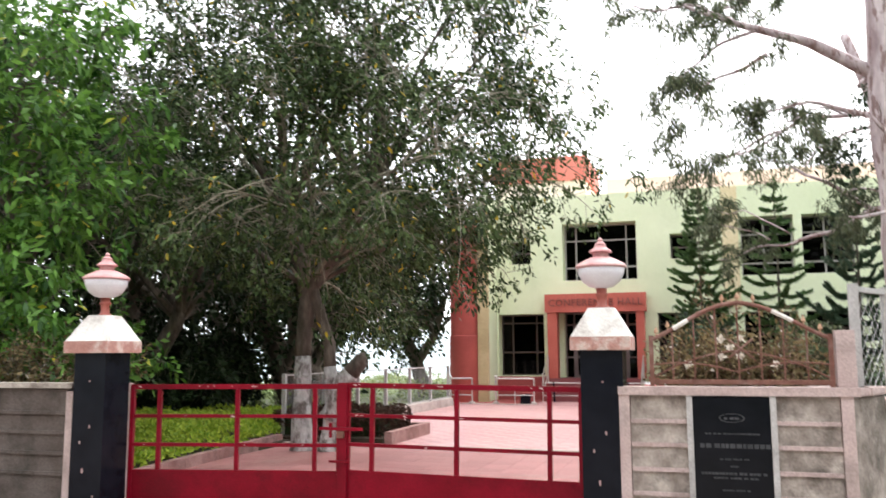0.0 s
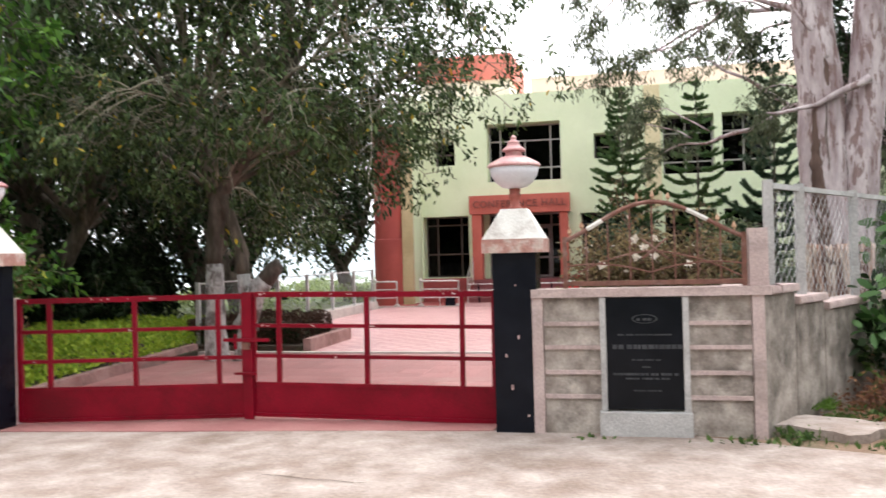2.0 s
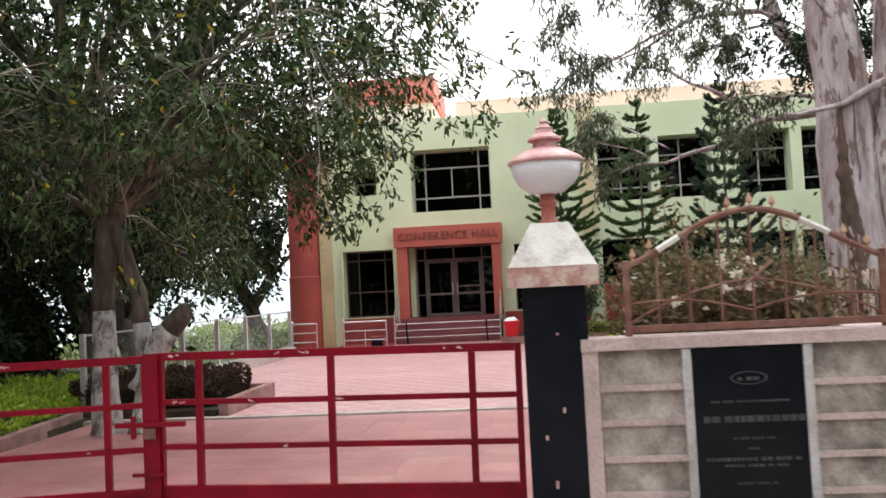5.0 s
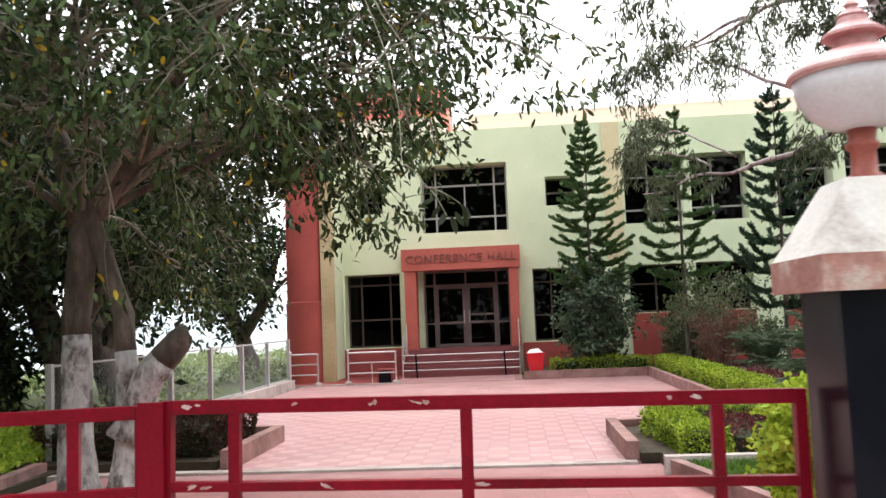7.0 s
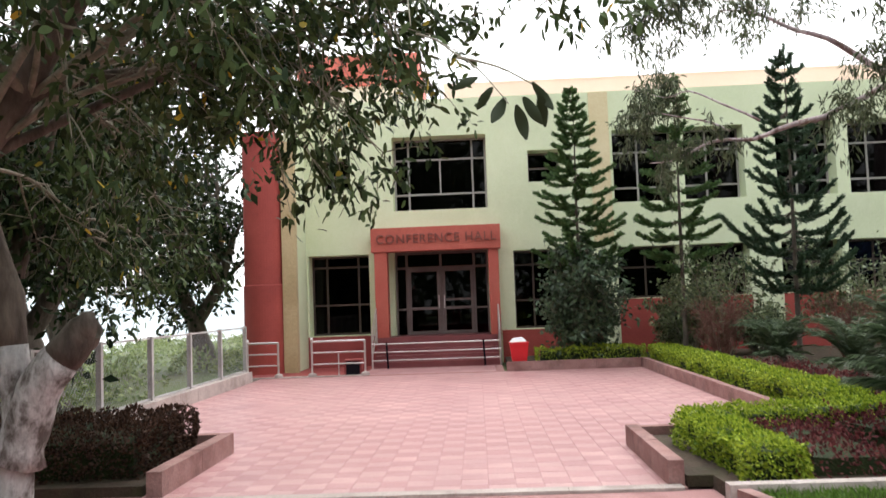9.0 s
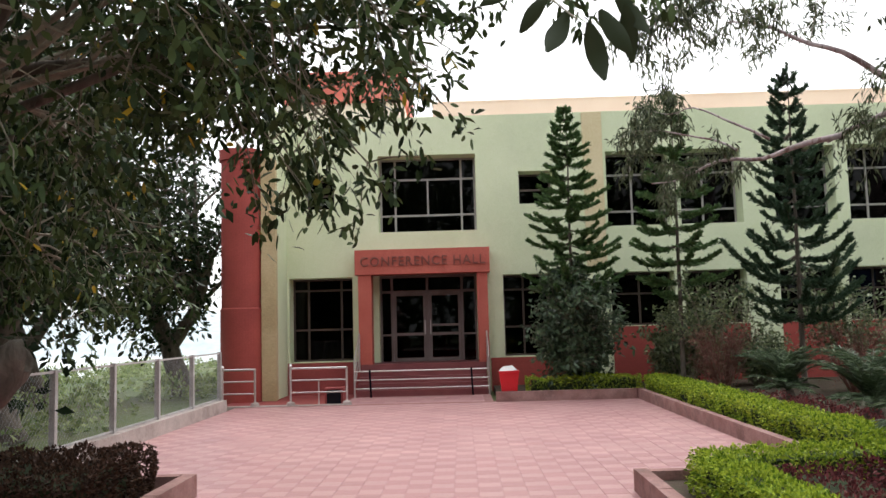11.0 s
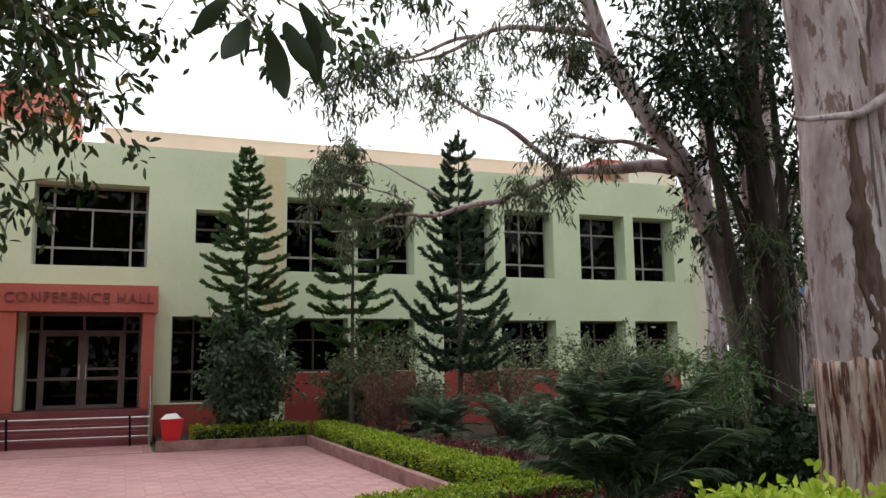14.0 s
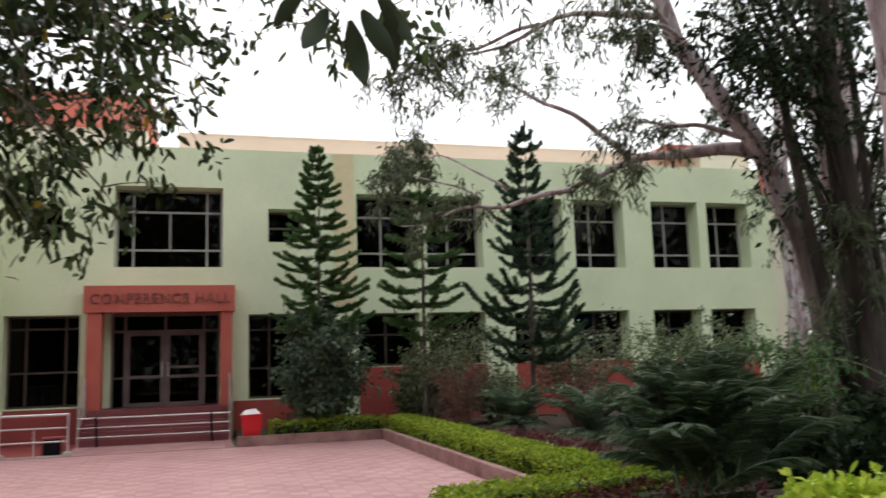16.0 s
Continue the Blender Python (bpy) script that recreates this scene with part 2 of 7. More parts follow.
M_EUC = surface("smooth_eucalyptus_bark", (0.29, 0.215, 0.222), (0.58, 0.50, 0.51), 5.0, 0.85, 0.6, 24, (0.19, 0.115, 0.105), 8.0, 0.85, stretch=0.28, stain_at=(0.535, 0.565))
M_EUCBROWN = surface("shaggy_brown_eucalyptus_bark", (0.075, 0.052, 0.046), (0.24, 0.19, 0.175), 3.5, 0.95, 0.8, 24, (0.045, 0.03, 0.026), 2.4, 0.8, stretch=0.18)
M_DARKBARK = surface("dark_damp_bark", (0.022, 0.017, 0.014), (0.070, 0.054, 0.045), 4.5, 0.95, 0.9, 24, (0.11, 0.085, 0.075), 2.0, 0.5, stretch=0.22)
M_EUCPEEL = surface("peeling_brown_bark", (0.075, 0.045, 0.038), (0.17, 0.11, 0.09), 6.0, 0.95, 0.9, 26, stretch=0.15)
M_EUCPALE = surface("pale_flaking_inner_bark", (0.30, 0.135, 0.085), (0.68, 0.57, 0.50), 15.0, 0.9, 1.0, 40, (0.085, 0.030, 0.018), 12.0, 0.95, stretch=0.09, stain_at=(0.48, 0.54))
M_WOODPOST = surface("dark_weathered_wood", (0.045, 0.035, 0.03), (0.085, 0.07, 0.06), 9.0, 0.95, 0.5, 60)
M_BLUE = surface("printed_blue_sign", (0.10, 0.19, 0.48), (0.13, 0.23, 0.52), 2.0, 0.5, 0.02)
M_SIGNWHITE = surface("printed_white_panel", (0.72, 0.73, 0.76), (0.78, 0.79, 0.8), 2.0, 0.5, 0.02)
L_CANOPY = leafy("dusty_green_tree_leaf", (0.010, 0.024, 0.007), (0.105, 0.155, 0.056), 0.55, 0.09, (0.6, 0.42, 0.04), gloss=0.18)
# Deep green, taken near black so the colour holds dense foliage's shade.
L_DARK = leafy("deep_green_leaf_with_shade", (0.008, 0.017, 0.007), (0.036, 0.060, 0.024), 0.5, 0.12, gloss=0.12)
L_BRIGHT = leafy("fresh_green_tree_leaf", (0.020, 0.075, 0.010), (0.155, 0.32, 0.052), 0.45, 0.35, (0.7, 0.6, 0.05), gloss=0.35)
L_EUC = leafy("grey_green_eucalyptus_leaf", (0.030, 0.042, 0.022), (0.15, 0.175, 0.095), 0.5, 0.22)
L_PINE = leafy("green_hoop_pine_needle", (0.022, 0.060, 0.020), (0.13, 0.22, 0.075), 0.55, 0.12)
L_PINEDARK = leafy("dark_hoop_pine_needle", (0.022, 0.050, 0.030), (0.07, 0.115, 0.062), 0.55, 0.12)
L_HEDGE = leafy("lime_green_hedge_leaf", (0.085, 0.17, 0.013), (0.50, 0.60, 0.065), 0.45, 0.22)
L_LIME = leafy("yellow_lime_shrub_leaf", (0.26, 0.40, 0.03), (0.58, 0.64, 0.09), 0.42, 0.35)
L_COVER = leafy("bright_ground_cover_leaf", (0.16, 0.28, 0.025), (0.44, 0.54, 0.07), 0.45, 0.3)
L_SHRUB = leafy("dull_green_shrub_leaf", (0.03, 0.055, 0.022), (0.25, 0.30, 0.15), 0.45, 0.2, gloss=0.35)
L_BUSH = leafy("glossy_green_bush_leaf", (0.010, 0.026, 0.012), (0.105, 0.165, 0.085), 0.38, 0.15, gloss=0.45)
L_PURPLE = leafy("dark_maroon_foliage", (0.022, 0.013, 0.010), (0.105, 0.055, 0.036), 0.6, 0.2)
L_MAROON = leafy("crimson_bedding_leaf", (0.06, 0.014, 0.018), (0.22, 0.060, 0.062), 0.55, 0.25)
L_DRY = leafy("dry_brown_leaf", (0.06, 0.048, 0.025), (0.24, 0.18, 0.09), 0.7, 0.3, (0.75, 0.68, 0.62))
L_DRYRED = leafy("fallen_rust_leaf", (0.14, 0.06, 0.035), (0.30, 0.15, 0.08), 0.8, 0.1)
L_PALM = leafy("dusky_palm_leaflet", (0.028, 0.058, 0.026), (0.17, 0.24, 0.125), 0.36, 0.12, gloss=0.5)
L_FAR = leafy("far_wood_leaf", (0.04, 0.065, 0.025), (0.13, 0.17, 0.07), 0.7, 0.2)
L_SCRUB = leafy("pale_scrub_leaf", (0.12, 0.18, 0.06), (0.36, 0.42, 0.18), 0.7, 0.3)
L_STEM = leafy("reddish_bare_stem", (0.15, 0.07, 0.055), (0.30, 0.16, 0.13), 0.8, 0.0)
L_WEED = leafy("dull_green_weed_leaf", (0.03, 0.065, 0.016), (0.13, 0.20, 0.055), 0.5, 0.25)
L_SPRIG = leafy("leathery_dark_leaf", (0.014, 0.022, 0.010), (0.035, 0.048, 0.020), 0.4, 0.12, gloss=0.2)
L_FRESH = leafy("broad_fresh_leaf", (0.03, 0.085, 0.02), (0.13, 0.25, 0.075), 0.45, 0.25, gloss=0.35)
L_GRASS = leafy("lawn_grass_blade", (0.05, 0.11, 0.018), (0.17, 0.29, 0.05), 0.5, 0.3)
L_PETAL = leafy("off_white_petal", (0.62, 0.55, 0.47), (0.78, 0.72, 0.64), 0.6, 0.3)


# ---- building blocks ----
def thing(name, at=(0, 0, 0), label="", category="", group="", kind=""):
    ob = new(name)
    ob.location = at
    ob.empty_display_size = 0.1
    return tagged(ob, label, category, group, kind)


def hang(ob, parent):
    ob.parent = parent
    if parent.parent is None:
        ob.matrix_parent_inverse = parent.matrix_basis.inverted()
    return ob


def part(name, bm, material, parent=None, label="", smooth=False, bevel=0.0):
    if bevel:
        sharp = [e for e in bm.edges if len(e.link_faces) == 2 and e.calc_face_angle(0) > 0.6]
        bmesh.ops.bevel(bm, geom=sharp, offset=bevel, segments=2, affect="EDGES", clamp_overlap=True)
    me = bpy.data.meshes.new(name)
    bm.normal_update()
    bm.to_mesh(me)
    bm.free()
    if smooth:
        for p in me.polygons:
            p.use_smooth = True
    me.materials.append(material)
    ob = new(name, me)
    if label:
        ob["label"] = label
    return hang(ob, parent) if parent else ob


def mesh_part(name, verts, faces, material, parent=None, label="", smooth=False):
    me = bpy.data.meshes.new(name)
    me.from_pydata(verts, [], faces)
    if smooth:
        me.polygons.foreach_set("use_smooth", [True] * len(me.polygons))
    me.materials.append(material)
    me.update()
    ob = new(name, me)
    if label:
        ob["label"] = label
    return hang(ob, parent) if parent else ob


def box(a, b, bm=None):
    bm = bm or bmesh.new()
    (x0, y0, z0), (x1, y1, z1) = a, b
    v = [bm.verts.new(p) for p in ((x0, y0, z0), (x1, y0, z0), (x1, y1, z0), (x0, y1, z0), (x0, y0, z1), (x1, y0, z1), (x1, y1, z1), (x0, y1, z1))]
    for f in ((3, 2, 1, 0), (4, 5, 6, 7), (0, 1, 5, 4), (1, 2, 6, 5), (2, 3, 7, 6), (3, 0, 4, 7)):
        bm.faces.new([v[i] for i in f])
    return bm


def beam(a, b, w, h, bm=None):
    """A square bar from a to b."""
    bm = bm or bmesh.new()
    a, b = Vector(a), Vector(b)
    d = (b - a).normalized()
    up = Vector((0, 0, 1)) if abs(d.z) < 0.9 else Vector((0, 1, 0))
    s = d.cross(up).normalized()
    u = s.cross(d).normalized()
    v = [bm.verts.new(p + s * w / 2 * i + u * h / 2 * j) for p in (a, b) for i, j in ((-1, -1), (1, -1), (1, 1), (-1, 1))]
    for f in ((3, 2, 1, 0), (4, 5, 6, 7), (0, 1, 5, 4), (1, 2, 6, 5), (2, 3, 7, 6), (3, 0, 4, 7)):
        bm.faces.new([v[i] for i in f])
    bmesh.ops.recalc_face_normals(bm, faces=bm.faces[:])
    return bm


def lathe(profile, at, n=28, bm=None):
    bm = bm or bmesh.new()
    rings = [[bm.verts.new((at[0] + r * math.cos(2 * math.pi * i / n), at[1] + r * math.sin(2 * math.pi * i / n), at[2] + z)) for i in range(n)] for r, z in profile]
    for p, q in zip(rings, rings[1:]):
        for i in range(n):
            bm.faces.new((p[i], p[(i + 1) % n], q[(i + 1) % n], q[i]))
    bm.faces.new(rings[0][::-1])
    bm.faces.new(rings[-1])
    return bm


def tube(V, F, pts, rads, n=6, rough=0.0):
    """Adds a tapered tube along pts to the lists V and F."""
    pts = [Vector(p) for p in pts]
    base = len(V)
    ref = Vector((0.31, 0.87, 0.38))
    for k, p in enumerate(pts):
        d = (pts[min(k + 1, len(pts) - 1)] - pts[max(k - 1, 0)])
        d = d.normalized() if d.length > 1e-6 else Vector((0, 0, 1))
        s = d.cross(ref)
        s = s.normalized() if s.length > 0.05 else d.cross(Vector((1, 0, 0))).normalized()
        u = s.cross(d)
        for i in range(n):
            a = 2 * math.pi * i / n
            r = rads[k]
            if rough:
                r *= 1 + rough * noise.noise(Vector((2.2 * math.cos(a), 2.2 * math.sin(a), 0.9 * k))) + 0.5 * rough * noise.noise(Vector((5 * math.cos(a), 5 * math.sin(a), 2.0 * k + 9)))
            V.append(tuple(p + s * (r * math.cos(a)) + u * (r * math.sin(a))))
    for k in range(len(pts) - 1):
        for i in range(n):
            a, b = base + k * n + i, base + k * n + (i + 1) % n
            F.append((a, b, b + n, a + n))
    F.append(tuple(range(base + n - 1, base - 1, -1)))
    F.append(tuple(range(base + (len(pts) - 1) * n, base + len(pts) * n)))


def bend(a, b, lift=0.2, k=8, wobble=0.06, seed=0):
    """A wavering curve from a to b that rises by lift of its length in the middle."""
    a, b = Vector(a), Vector(b)
    size = (b - a).length
    out = []
    for i in range(k + 1):
        u = i / k
        p = a.lerp(b, u)
        p.z += lift * size * 4 * u * (1 - u)
        w = wobble * size * math.sin(math.pi * min(1, u * 1.2) * 0.5) * (1 if i else 0)
        p += noise.noise_vector(Vector((seed * 3.7, u * 2.6, 1.3))) * w
        out.append(p)
    return out


def leaves(name, P, D, size, width, material, parent=None, label="", droop=0.25, jitter=0.3, kind="", round_=False):
    """One mesh of folded leaves: base points P, directions D, and a length and width."""
    P, D = np.asarray(P, float), np.asarray(D, float)
    n = len(P)
    D = D / np.maximum(np.linalg.norm(D, axis=1, keepdims=True), 1e-6)
    R = rng.normal(size=(n, 3))
    S = np.cross(D, R)
    S /= np.maximum(np.linalg.norm(S, axis=1, keepdims=True), 1e-6)
    N = np.cross(S, D)
    L = size * (1 + jitter * (rng.random((n, 1)) * 2 - 1))
    W = width * (1 + jitter * (rng.random(n) * 2 - 1))[:, None]
    down = np.array([0, 0, -1.0])
    at = lambda u, side: P + D * L * u + down * L * droop * u * u + S * W * side * 0.5 + N * W * (0.22 * abs(side) - 0.15)
    if round_:
        ring = [P, at(0.25, 0.72), at(0.62, 0.95), at(0.88, 0.5), at(1.0, 0.0), at(0.88, -0.5), at(0.62, -0.95), at(0.25, -0.72)]
        tris = [[0, 1, 7], [1, 2, 7], [2, 6, 7], [2, 3, 6], [3, 5, 6], [3, 4, 5]]
    else:
        ring = [P, at(0.5, 1.0), at(1.0, 0.0), at(0.5, -1.0)]
        tris = [[0, 1, 2], [0, 2, 3]]
    k, f = len(ring), len(tris)
    V = np.stack(ring, 1).reshape(-1, 3)
    i = np.arange(n)[:, None] * k
    T = np.concatenate([i + [q] for q in tris], 1).reshape(-1)
    me = bpy.data.meshes.new(name)
    me.vertices.add(k * n)
    me.vertices.foreach_set("co", V.ravel())
    me.loops.add(3 * f * n)
    me.loops.foreach_set("vertex_index", T.astype(np.int32))
    me.polygons.add(f * n)
    me.polygons.foreach_set("loop_start", np.arange(0, 3 * f * n, 3, dtype=np.int32))
    me.update(calc_edges=True)
    me.materials.append(material)
    ob = new(name, me)
    tagged(ob, label, kind=kind)
    return hang(ob, parent) if parent else ob


def unit(n, up=0.0):
    d = rng.normal(size=(n, 3))
    d /= np.linalg.norm(d, axis=1, keepdims=True)
    d[:, 2] += up
    return d


def sprout(limbs, twigs_per, reach, droop, lo=0.3, sub=3, sub_reach=0.5, bias=None, tips=False):
    """Twigs off the limbs: (points, radii) and the places and directions where leaves sit."""
    out, P, D = [], [], []
    for limb in limbs:
        k = len(limb)
        for _ in range(twigs_per):
            u = lo + (1 - lo) * rng.random() ** 0.8
            i = min(int(u * (k - 1)), k - 2)
            a = limb[i].lerp(limb[i + 1], u * (k - 1) - i)
            d = Vector(rng.normal(size=3)) + (limb[i + 1] - limb[i]).normalized() * 0.8
            if bias:
                d += Vector(bias)
            d = d.normalized() * reach * (0.5 + rng.random())
            b = a + d
            b.z -= droop * reach * rng.random()
            line = bend(a, b, 0.10, 5, 0.10, rng.random() * 90)
            out.append((line, [0.017 * reach, 0.014 * reach, 0.011 * reach, 0.009 * reach, 0.006 * reach, 0.003 * reach]))
            tails = [line]
            for _ in range(sub):
                j = 1 + int(rng.random() * 4)
                a2 = line[j]
                d2 = (Vector(rng.normal(size=3)) + d.normalized() * 0.9).normalized() * reach * sub_reach * (0.5 + rng.random())
                b2 = a2 + d2
                b2.z -= droop * reach * 0.5 * rng.random()
                l2 = bend(a2, b2, 0.05, 3, 0.10, rng.random() * 90)
                out.append((l2, [0.0075 * reach, 0.006 * reach, 0.0045 * reach, 0.0025 * reach]))
                tails.append(l2)
            for line2 in tails:
                pairs = list(zip(line2[1:], line2[2:] + [line2[-1] + (line2[-1] - line2[-2]) * 0.3]))
                for p, q in pairs[-1:] if tips else pairs:
                    P.append((tuple(p), tuple(q - p)))
    return out, P


def foliage(spots, per, spread, lean=0.6, up=0.0):
    """Leaf bases and directions scattered about twig spots."""
    A = np.array([s[0] for s in spots])
    T = np.array([s[1] for s in spots])
    T /= np.maximum(np.linalg.norm(T, axis=1, keepdims=True), 1e-6)
    P = np.repeat(A, per, 0) + rng.normal(size=(len(A) * per, 3)) * spread
    D = np.repeat(T, per, 0) * lean + unit(len(A) * per, up)
    return P, D


# ---- ground ----
def land_z(x, y):
    """The terrace ends in a slope towards the plain."""
    u = min(1.0, max(0.0, (-20.0 - x) / 45.0))
    far = min(1.0, max(0.0, (math.hypot(x + 2, y - 18) - 14) / 50))
    return -0.06 - 0.25 * far - 16.0 * u * u * (3 - 2 * u)


bm = bmesh.new()
prev = None
for r in (4, 8, 12, 16, 20, 25, 30, 36, 43, 51, 60, 75, 95, 130, 300, 900, 2500):
    cur = []
    for i in range(72):
        x, y = -2 + r * math.cos(2 * math.pi * i / 72), 18 + r * math.sin(2 * math.pi * i / 72)
        cur.append(bm.verts.new((x, y, land_z(x, y))))
    if prev:
        for i in range(72):
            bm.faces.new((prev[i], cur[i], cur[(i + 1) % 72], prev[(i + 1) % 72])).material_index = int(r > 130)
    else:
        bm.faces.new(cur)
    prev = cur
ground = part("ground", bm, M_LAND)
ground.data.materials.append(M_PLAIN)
tagged(ground, "rough green and brown land reaching the horizon, haze painted on its far plain", "ground", kind="structure")

bm = bmesh.new()
hill = [[bm.verts.new((-900 + 60 * i, 700 + 50 * j, -18 + (44 * math.exp(-((i - 9) / 6.0) ** 2) + 16 * math.exp(-((i - 17) / 4.0) ** 2)) * math.sin(math.pi * j / 6) + 3 * noise.noise(Vector((i * 0.7, j * 0.8, 0)))
                      )) for i in range(31)] for j in range(7)]
for j in range(6):
    for i in range(30):
        bm.faces.new((hill[j][i], hill[j][i + 1], hill[j + 1][i + 1], hill[j + 1][i]))
tagged(part("hill", bm, M_HILL, smooth=True), "hill on the horizon with blue-grey haze painted in", "hill", kind="structure")


def edge_of_road(y):
    """Left edge of the asphalt at that y."""
    u = y - 5.65
    return 2.25 + 0.40 * u + 0.0100 * u * u if u > 0 else 2.25 + 0.40 * u - 0.004 * u * u


def strip(name, ys, x0, x1, z, material, cross=6, rough=0.0):
    bm = bmesh.new()
    rows = []
    for k, y in enumerate(ys):
        a, b = x0(y), x1(y)
        rows.append([bm.verts.new((a + (b - a) * i / cross, y, z + rough * noise.noise(Vector((a + (b - a) * i / cross, y, 3.3)) * 0.8))) for i in range(cross + 1)])
    for p, q in zip(rows, rows[1:]):
        for i in range(cross):
            bm.faces.new((p[i], p[i + 1], q[i + 1], q[i]))
    return part(name, bm, material, smooth=True)


ys = [-14 + 0.5 * i for i in range(40)] + [6 + 0.6 * i for i in range(90)]
tagged(strip("road", ys, lambda y: edge_of_road(y) + 0.05 * noise.noise(Vector((0, y * 2.2, 0))), lambda y: edge_of_road(y) + 7.0, 0.040, M_ROAD), "dark fresh asphalt road bending away", "road", kind="structure")
tagged(strip("road_line", ys, lambda y: edge_of_road(y) + 0.42, lambda y: edge_of_road(y) + 0.56, 0.046, M_LINE, 1), "white painted edge line on the road", "road marking", kind="structure")
tagged(strip("verge", [5.5 + 0.3 * i for i in range(120)], lambda y: min(edge_of_road(y) - 0.5, 1.35 + 0.42 * (y - 8.65)), lambda y: edge_of_road(y) + 0.1, 0.022, M_EARTH, 10, 0.045), "strip of dry red earth with weeds beside the road", "verge", kind="structure")


def apron_edge(y):
    return min(edge_of_road(y) + 0.02, 1.35 + (8.45 - y) * 2.6) + 0.10 * noise.noise(Vector((4.4, y * 1.4, 0))) + 0.04 * noise.noise(Vector((1.4, y * 5, 0)))


tagged(strip("concrete_apron", [-12 + 0.5 * i for i in range(36)] + [6 + 0.12 * i for i in range(24)], lambda y: -16, apron_edge, 0.050, M_APRON, 60, 0.012), "worn pale concrete forecourt before the gate", "pavement", kind="structure")
bm = bmesh.new()
v = [bm.verts.new((x, y, z)) for z in (-0.05, 0.056) for x, y in ((-6.45, 8.10), (-1.04, 8.70), (-1.04, 9.6), (-7.55, 9.6))]
for f in ((3, 2, 1, 0), (4, 5, 6, 7), (0, 1, 5, 4), (1, 2, 6, 5), (2, 3, 7, 6), (3, 0, 4, 7)):
    bm.faces.new([v[j] for j in f])
tagged(part("gate_threshold", bm, M_TILEDARK, bevel=0.01), "oxide red cement threshold under the gate", "pavement", kind="structure")
tagged(strip("bare_ground_under_wall", [8.15 + 0.1 * i for i in range(7)], lambda y: -0.6, lambda y: 3.2, 0.040, M_EARTH, 20, 0.03), "bare earth along the foot of the wall", "ground", kind="structure")
V, F = [], []
for s, (a, b) in enumerate((((0.75, 5.9), (0.62, 4.9)), ((0.62, 4.9), (0.72, 3.4)), ((0.2, 6.35), (1.3, 6.2)), ((1.7, 6.3), (2.5, 6.05)), ((-2.6, 6.9), (-1.7, 6.75)), ((0.62, 4.9), (-0.3, 4.4)))):
    line = bend((*a, 0.034), (*b, 0.034), 0.0, 16, 0.14, s + 3)
    wide = [0.011 * (0.3 + abs(noise.noise(Vector((s, i * 0.9, 0))))) for i in range(17)]
    base = len(V)
    for i, p in enumerate(line):
        q = line[min(i + 1, 16)] - line[max(i - 1, 0)]
        n2 = Vector((-q.y, q.x, 0)).normalized() * wide[i]
        z = 0.050 + 0.012 * noise.noise(Vector((p.x, p.y, 3.3)) * 0.8) + 0.006
        V += [(p.x + n2.x, p.y + n2.y, z), (p.x - n2.x, p.y - n2.y, z)]
    F += [(base + 2 * i, base + 2 * i + 1, base + 2 * i + 3, base + 2 * i + 2) for i in range(16)]
tagged(mesh_part("pavement_cracks", V, F, M_CRACK), "thin dirt-filled cracks in the concrete", "crack", kind="structure")

bm = bmesh.new()
pts = [(1.42, 8.86), (1.62, 8.80), (1.80, 8.66), (1.95, 8.62), (2.05, 8.50), (2.22, 8.55), (2.34, 8.70), (2.52, 8.78), (2.60, 8.98), (2.40, 9.08), (2.30, 9.22), (2.02, 9.18), (1.86, 9.30), (1.60, 9.16)]
lo = [bm.verts.new((x, y, 0.0)) for x, y in pts]
hi = [bm.verts.new((x, y, 0.13 + 0.03 * noise.noise(Vector((x * 3, y * 3, 0))))) for x, y in pts]
bm.faces.new(hi)
bm.faces.new(lo[::-1])
for i in range(14):
    bm.faces.new((lo[i], lo[(i + 1) % 14], hi[(i + 1) % 14], hi[i]))
tagged(part("broken_slab", bm, M_APRON, bevel=0.025), "broken pale concrete slab lying in the weeds", "slab")

# garden beds and plaza bedding
for name, a, b, m, lab in (
        ("plaza_bedding", (-8.0, 15.3, -0.25), (1.32, 28.25, -0.004), M_JOINT, "sandy joints between the pink pavers"),
        ("porch_bedding", (-5.55, 28.25, -0.25), (-2.0, 31.9, -0.004), M_JOINT, "sandy joints before the entrance steps"),
        ("forecourt_bedding", (-7.6, 9.6, -0.25), (0.1, 15.2, -0.004), M_JOINT, "joints between red slabs inside the gate"),
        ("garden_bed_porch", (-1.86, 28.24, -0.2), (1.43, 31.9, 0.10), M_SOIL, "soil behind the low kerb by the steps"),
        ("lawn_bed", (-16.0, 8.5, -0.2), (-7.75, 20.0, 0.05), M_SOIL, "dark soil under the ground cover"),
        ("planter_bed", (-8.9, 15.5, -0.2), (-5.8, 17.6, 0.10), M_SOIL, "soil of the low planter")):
    tagged(part(name, box(a, b), m), lab, "soil" if "soil" in lab else "pavement", kind="structure")


def wall_line(y):
    """Where the side wall runs at that y."""
    return 1.42 + 0.578 * (y - 8.68)


